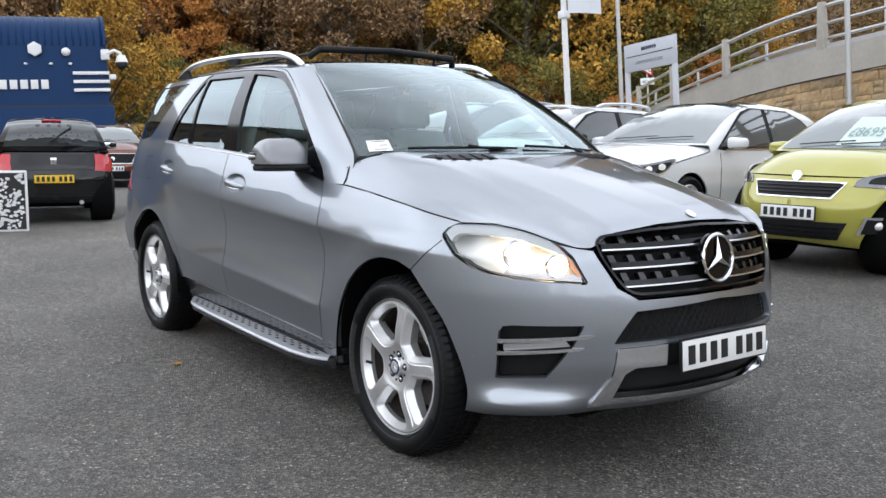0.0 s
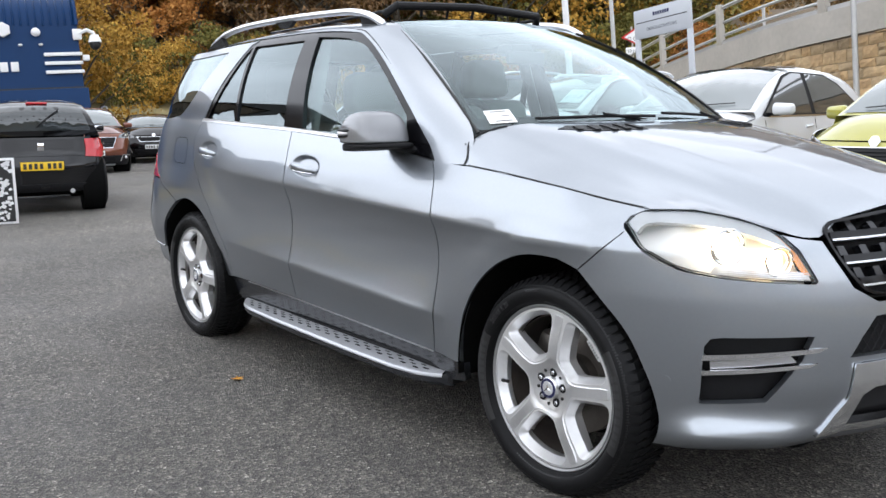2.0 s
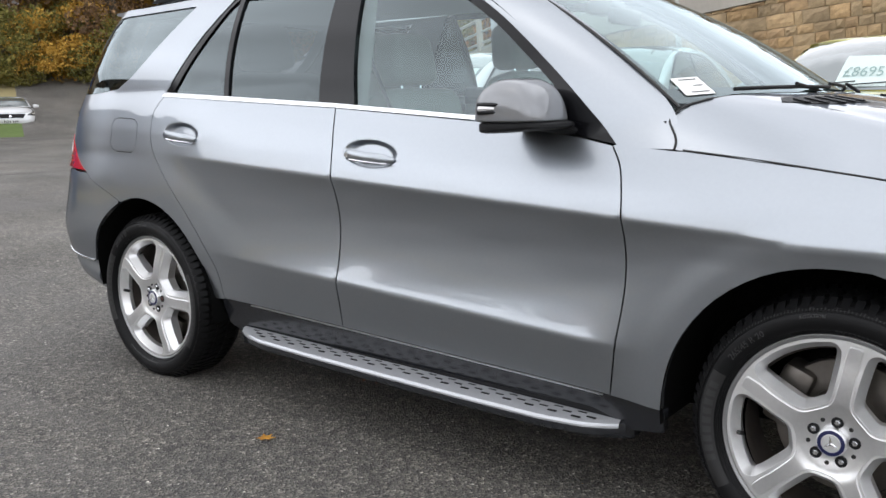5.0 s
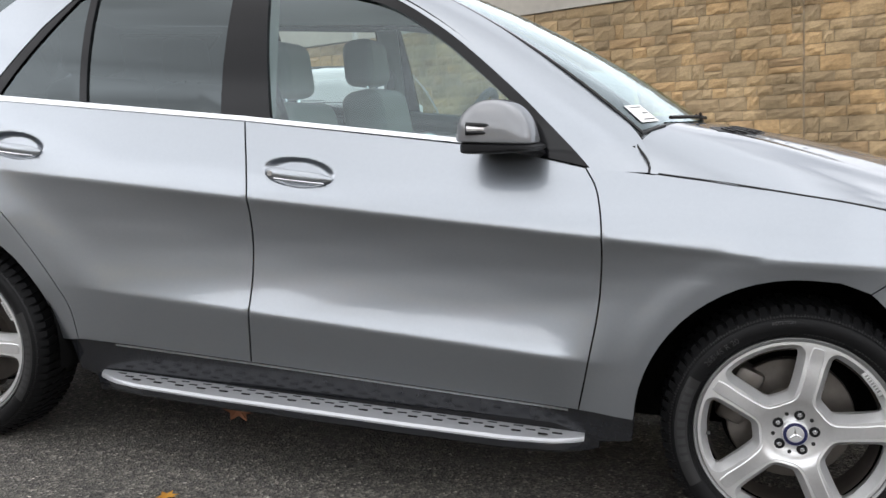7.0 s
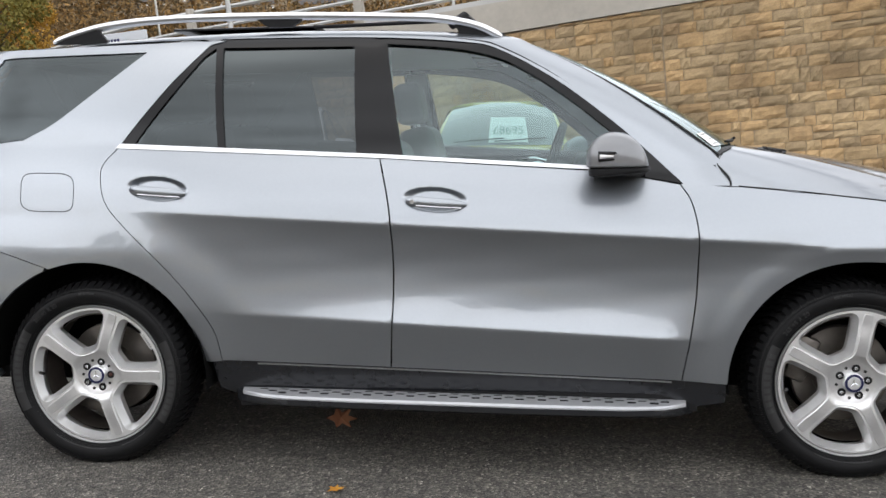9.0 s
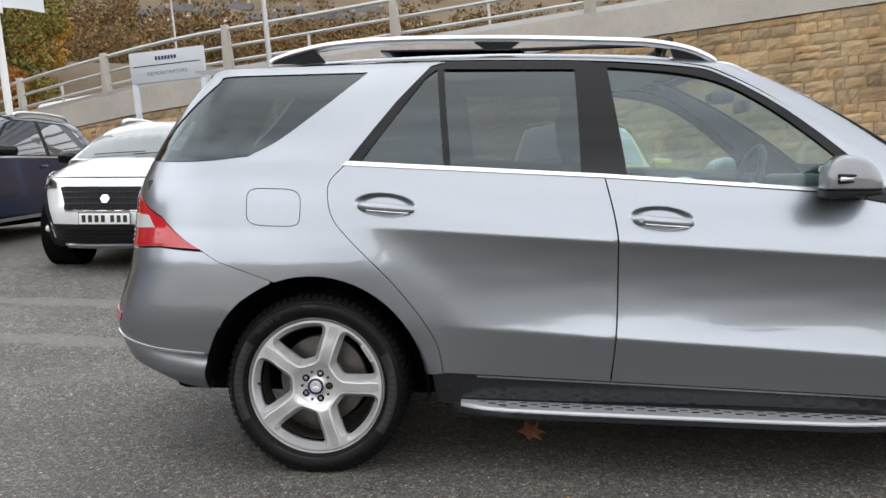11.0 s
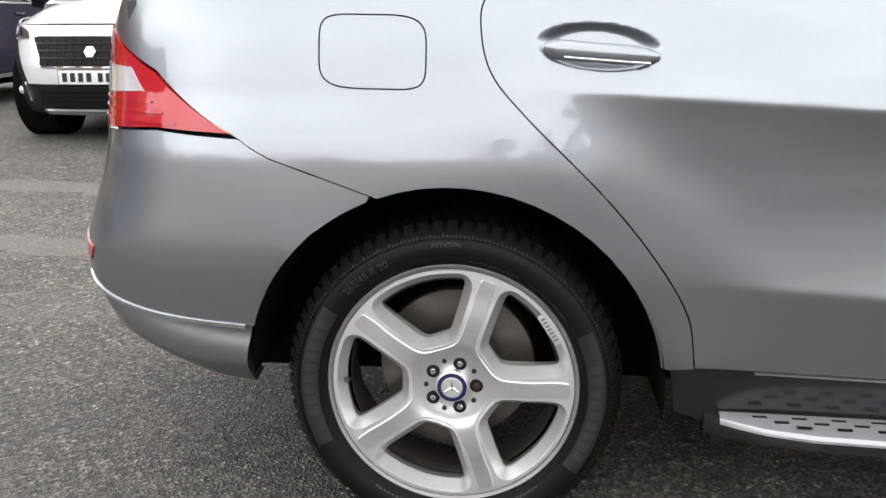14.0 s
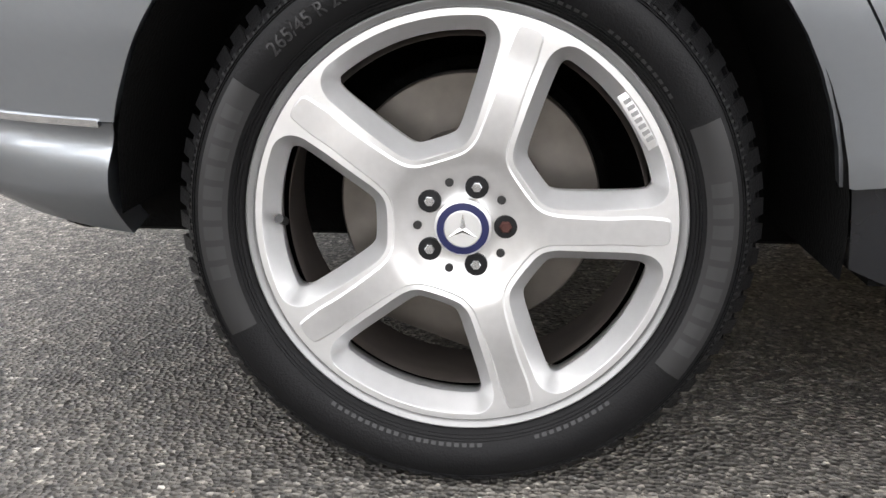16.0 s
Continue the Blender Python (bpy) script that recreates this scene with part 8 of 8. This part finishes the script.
        ws = [np.array(house_pt(iu(6.62 - 0.9 * k / 5), 0.02 - 0.20 * k / 5)) + np.array((-0.02, 0, 0.012)) for k in range(6)]
        part("rear_wiper", bm_tube(ws, 0.011, 6), BLACK, t)
        part("high_brake_lamp", bm_box((-0.02, -0.13, -0.015), (0.02, 0.13, 0.015), 0.006, m=Matrix.Translation(Vector(house_pt(iu(5.05), 0)) + Vector((-0.02, 0, 0.01)))), REDLENS, t)
        part("exhaust", bm_cyl(0.03, 0.15, 12, m=pose(xr + 0.1, -0.35, 0.24, 0, 90, 0)), SATIN, t)
    return t


YELLOW = flake_paint("lime_yellow_paint", (0.39, 0.365, 0.06), 0.25, 0.35)
WHITECAR = shader("white_car_paint", (0.70, 0.71, 0.72), 0.25, 0, 1.0, 0.04, 0.02, 20)
NAVY = shader("dark_blue_paint", (0.004, 0.013, 0.050), 0.16, 0, 0.4, 0.06, 0.05, 60, spec=0.35)
BLACKCAR = shader("black_paint", (0.005, 0.005, 0.006), 0.07, 0, 0.2, 0.1, 0.1, 40, spec=0.4)
COPPER = flake_paint("copper_brown_paint", (0.16, 0.045, 0.02), 0.45, 0.32)
at = lambda x, y, rot: SITE @ pose(x, y, yard_z(x, y), 0, 0, rot)


def parked(nose_x, nose_y, rot, nose):
    """The pose that puts the middle of the front bumper there."""
    x, y = nose_x - nose * math.cos(radians(rot)), nose_y - nose * math.sin(radians(rot))
    return at(x, y, rot)


small = dict(L=3.47, HW=0.81, H=1.57, wheelbase=2.34, belt=0.95, nose=1.85, bonnet_z=0.80, screen_x=0.78, header_x=0.02, roof_end=-1.20, tail_top=-1.42)
build_car("city_car", parked(-0.02, 4.22, -90, 1.85), "lime yellow city car with a price card in its windscreen", YELLOW, price="£8695", grille_kind="slim", **small)
build_car("saloon_car", parked(-2.67, 4.06, -84, 2.68), "white saloon car with chrome window trim and a dark roof", WHITECAR, glass_roof=True, L=5.10, HW=0.925, H=1.59, wheelbase=3.2, belt=0.97, nose=2.68, bonnet_z=0.82, screen_x=0.90, header_x=0.05, roof_end=-1.35, tail_top=-1.85)
build_car("crossover_car", parked(-4.85, 4.24, -86, 1.98), "white crossover car with black cladding, roof rails and a price card", WHITECAR, dark_mirrors=True, price="£13", card=(0.30, 0.85, 0.20, 0.40), L=4.16, HW=0.855, H=1.585, wheelbase=2.54, belt=1.02, nose=1.98, bonnet_z=0.90, screen_x=0.80, header_x=0.05, roof_end=-1.45, tail_top=-1.72, rails=True, cladding=True, grille_kind="grid")
build_car("suv_car", parked(-7.97, 4.65, -88, 2.2), "dark blue crossover estate car with chrome trim and roof rails", NAVY, dark_mirrors=True, L=4.65, HW=0.92, H=1.68, wheelbase=2.675, belt=1.07, nose=2.20, bonnet_z=0.95, screen_x=0.85, header_x=0.05, roof_end=-1.75, tail_top=-2.02, rails=True, cladding=True)
build_car("hatchback_car", SITE @ pose(-10.5, 0.5, yard_z(-10.5, 0.5) + 0.05, 0, 0, 168), "black small hatchback seen from behind with a yellow plate", BLACKCAR, face="back", **{**small, "H": 1.46})
build_car("suv_car", at(-20.6, 4.2, -12), "copper brown crossover car facing the yard", COPPER, L=4.45, HW=0.92, H=1.62, wheelbase=2.675, belt=1.05, nose=2.2, bonnet_z=0.95, screen_x=0.85, header_x=0.05, roof_end=-1.55, tail_top=-1.85, rails=True, cladding=True, grille_kind="grid")
build_car("hatchback_car", at(-24.2, 7.3, -18), "black five-door hatchback with a bright grille surround", BLACKCAR, L=4.25, HW=0.90, H=1.46, wheelbase=2.62, belt=0.97, nose=2.05, bonnet_z=0.82, screen_x=0.85, header_x=0.05, roof_end=-1.45, tail_top=-1.75, grille_kind="slim")
build_car("saloon_car", at(-34, 14.6, -25), "distant pale saloon car on the road", WHITECAR, L=4.5, HW=0.9, H=1.45, wheelbase=2.7, belt=0.97, nose=2.2, bonnet_z=0.82, screen_x=0.85, header_x=0.05, roof_end=-1.35, tail_top=-1.8)


# ---- the stones of the ramp wall, one by one ----
def stone_material():
    m = STONE
    t = m.node_tree
    b = t.nodes["Principled BSDF"]
    src = b.inputs["Base Color"].links[0].from_socket
    info = t.nodes.new("ShaderNodeObjectInfo")
    geo = t.nodes.new("ShaderNodeNewGeometry")
    add = t.nodes.new("ShaderNodeMath")
    add.operation = "ADD"
    t.links.new(info.outputs["Random"], add.inputs[0])
    t.links.new(geo.outputs["Random Per Island"], add.inputs[1])
    fr = t.nodes.new("ShaderNodeMath")
    fr.operation = "FRACT"
    t.links.new(add.outputs[0], fr.inputs[0])
    r = t.nodes.new("ShaderNodeValToRGB")
    for p in (0.3, 0.55, 0.8):
        r.color_ramp.elements.new(p)
    for e, c in zip(r.color_ramp.elements, ((0.80, 0.78, 0.76), (0.97, 0.95, 0.91), (1.10, 1.04, 0.95), (1.16, 1.02, 0.84), (0.88, 0.80, 0.73))):
        e.color = (*c, 1)
    t.links.new(fr.outputs[0], r.inputs[0])
    mul = t.nodes.new("ShaderNodeMix")
    mul.data_type, mul.blend_type = "RGBA", "MULTIPLY"
    mul.inputs[0].default_value = 1.0
    t.links.new(src, mul.inputs[6])
    t.links.new(r.outputs[0], mul.inputs[7])
    # soot and damp in patches larger than a stone
    soot = t.nodes.new("ShaderNodeTexNoise")
    soot.inputs["Scale"].default_value, soot.inputs["Detail"].default_value = 0.9, 6
    t.links.new(geo.outputs["Position"], soot.inputs["Vector"])
    tone = t.nodes.new("ShaderNodeMapRange")
    tone.inputs["From Min"].default_value, tone.inputs["From Max"].default_value = 0.32, 0.62
    tone.inputs["To Min"].default_value, tone.inputs["To Max"].default_value = 0.62, 1.12
    t.links.new(soot.outputs["Fac"], tone.inputs["Value"])
    last = t.nodes.new("ShaderNodeVectorMath")
    last.operation = "SCALE"
    t.links.new(mul.outputs[2], last.inputs[0])
    t.links.new(tone.outputs[0], last.inputs["Scale"])
    t.links.new(last.outputs[0], b.inputs["Base Color"])


stone_material()
random.seed(21)


def stone_block(l, h, seed):
    """A rock-faced block: l long, h high, its face broken into a few facets."""
    rng = random.Random(seed)
    nx, nz = 4, 3
    vs, fs = [], []
    for j in range(nz + 1):
        for i in range(nx + 1):
            edge = i in (0, nx) or j in (0, nz)
            dx, dz = rng.uniform(-0.022, 0.012), rng.uniform(-0.035, 0.02)
            u, v = i / nx - 0.5, j / nz - 0.5
            vs.append((l * (u + (math.copysign(dx, u) * (1 if dx > 0 else -1) if i in (0, nx) else 0)), -0.012 - (0 if edge else rng.uniform(0.004, 0.034)), h * (v + (math.copysign(dz, v) * (1 if dz > 0 else -1) if j in (0, nz) else 0))))
    for j in range(nz):
        for i in range(nx):
            a = j * (nx + 1) + i
            fs.append((a, a + 1, a + nx + 2, a + nx + 1))
    c = [0, nx, (nx + 1) * (nz + 1) - 1, (nx + 1) * nz]
    back = len(vs)
    for k in c:
        vs.append((vs[k][0], 0.05, vs[k][2]))
    rim = [[i for i in range(nx + 1)], [nx + j * (nx + 1) for j in range(nz + 1)], [c[2] - i for i in range(nx + 1)], [c[3] - j * (nx + 1) for j in range(nz + 1)]]
    for k in range(4):
        fs.append((rim[k][0], back + k, back + (k + 1) % 4, rim[k][-1]) + tuple(rim[k][-2:0:-1]))
    return vs, fs


SHAPES = []
for k in range(24):
    vs, fs = stone_block(1.0, 1.0, k)
    me = bpy.data.meshes.new("stone")
    me.from_pydata(vs, [], fs)
    me.materials.append(STONE)
    SHAPES.append((me, vs, fs))
rest_v, rest_f, made = [], [], 0
z = -1.6
while z < 6.2:
    h = random.choice((0.21, 0.24, 0.28, 0.31))
    s = random.uniform(0.0, 0.3)
    while s < lengths[-1] - 1.0:
        l = random.choice((0.22, 0.30, 0.36, 0.42, 0.5, 0.62)) * random.uniform(0.85, 1.15)
        if s < JOINT_S < s + l + 0.12:
            l = max(0.15, JOINT_S - s - 0.012)
        p, d = along(s + l / 2)
        foot = (SITE @ Vector((p[0], p[1], 0))).z - 0.3
        if foot < z + h < p[2] + 0.28 and z < p[2] - 0.05:
            hh = min(h, p[2] + 0.01 - z)
            split = hh > 0.29 and random.random() < 0.22
            out = np.array((d[1], -d[0]))
            out = out if out[1] < 0 else -out
            for part_z, part_h in ((z, hh * 0.47), (z + hh * 0.5, hh * 0.5)) if split else ((z, hh),):
                q = p[:2] + out * (0.0 + random.uniform(-0.006, 0.012))
                m = Matrix.Translation((q[0], q[1], part_z + part_h / 2)) @ Matrix.Rotation(math.atan2(-out[0], -out[1]) * -1 + 0.0, 4, "Z") @ Matrix.Diagonal((l - 0.011, 1.0, part_h - 0.011, 1))
                me, vs, fs = random.choice(SHAPES)
                if -9 < p[0] < 9.5 and part_z > 1.3 and made < 300 and (JOINT_S - 9 < s < JOINT_S + 7):
                    ob = new("stone", me)
                    ob.parent = wall
                    ob.matrix_world = m
                    made += 1
                else:
                    i0 = len(rest_v)
                    rest_v += [tuple(m @ Vector(v)) for v in vs]
                    rest_f += [tuple(i + i0 for i in f) for f in fs]
        s += l + (0.024 if abs(s + l - JOINT_S) < 0.05 else 0.0)
    z += h
rest = mesh_object("stonework", rest_v, rest_f, STONE, wall, smooth=False)
rest["kind"] = "stuff"
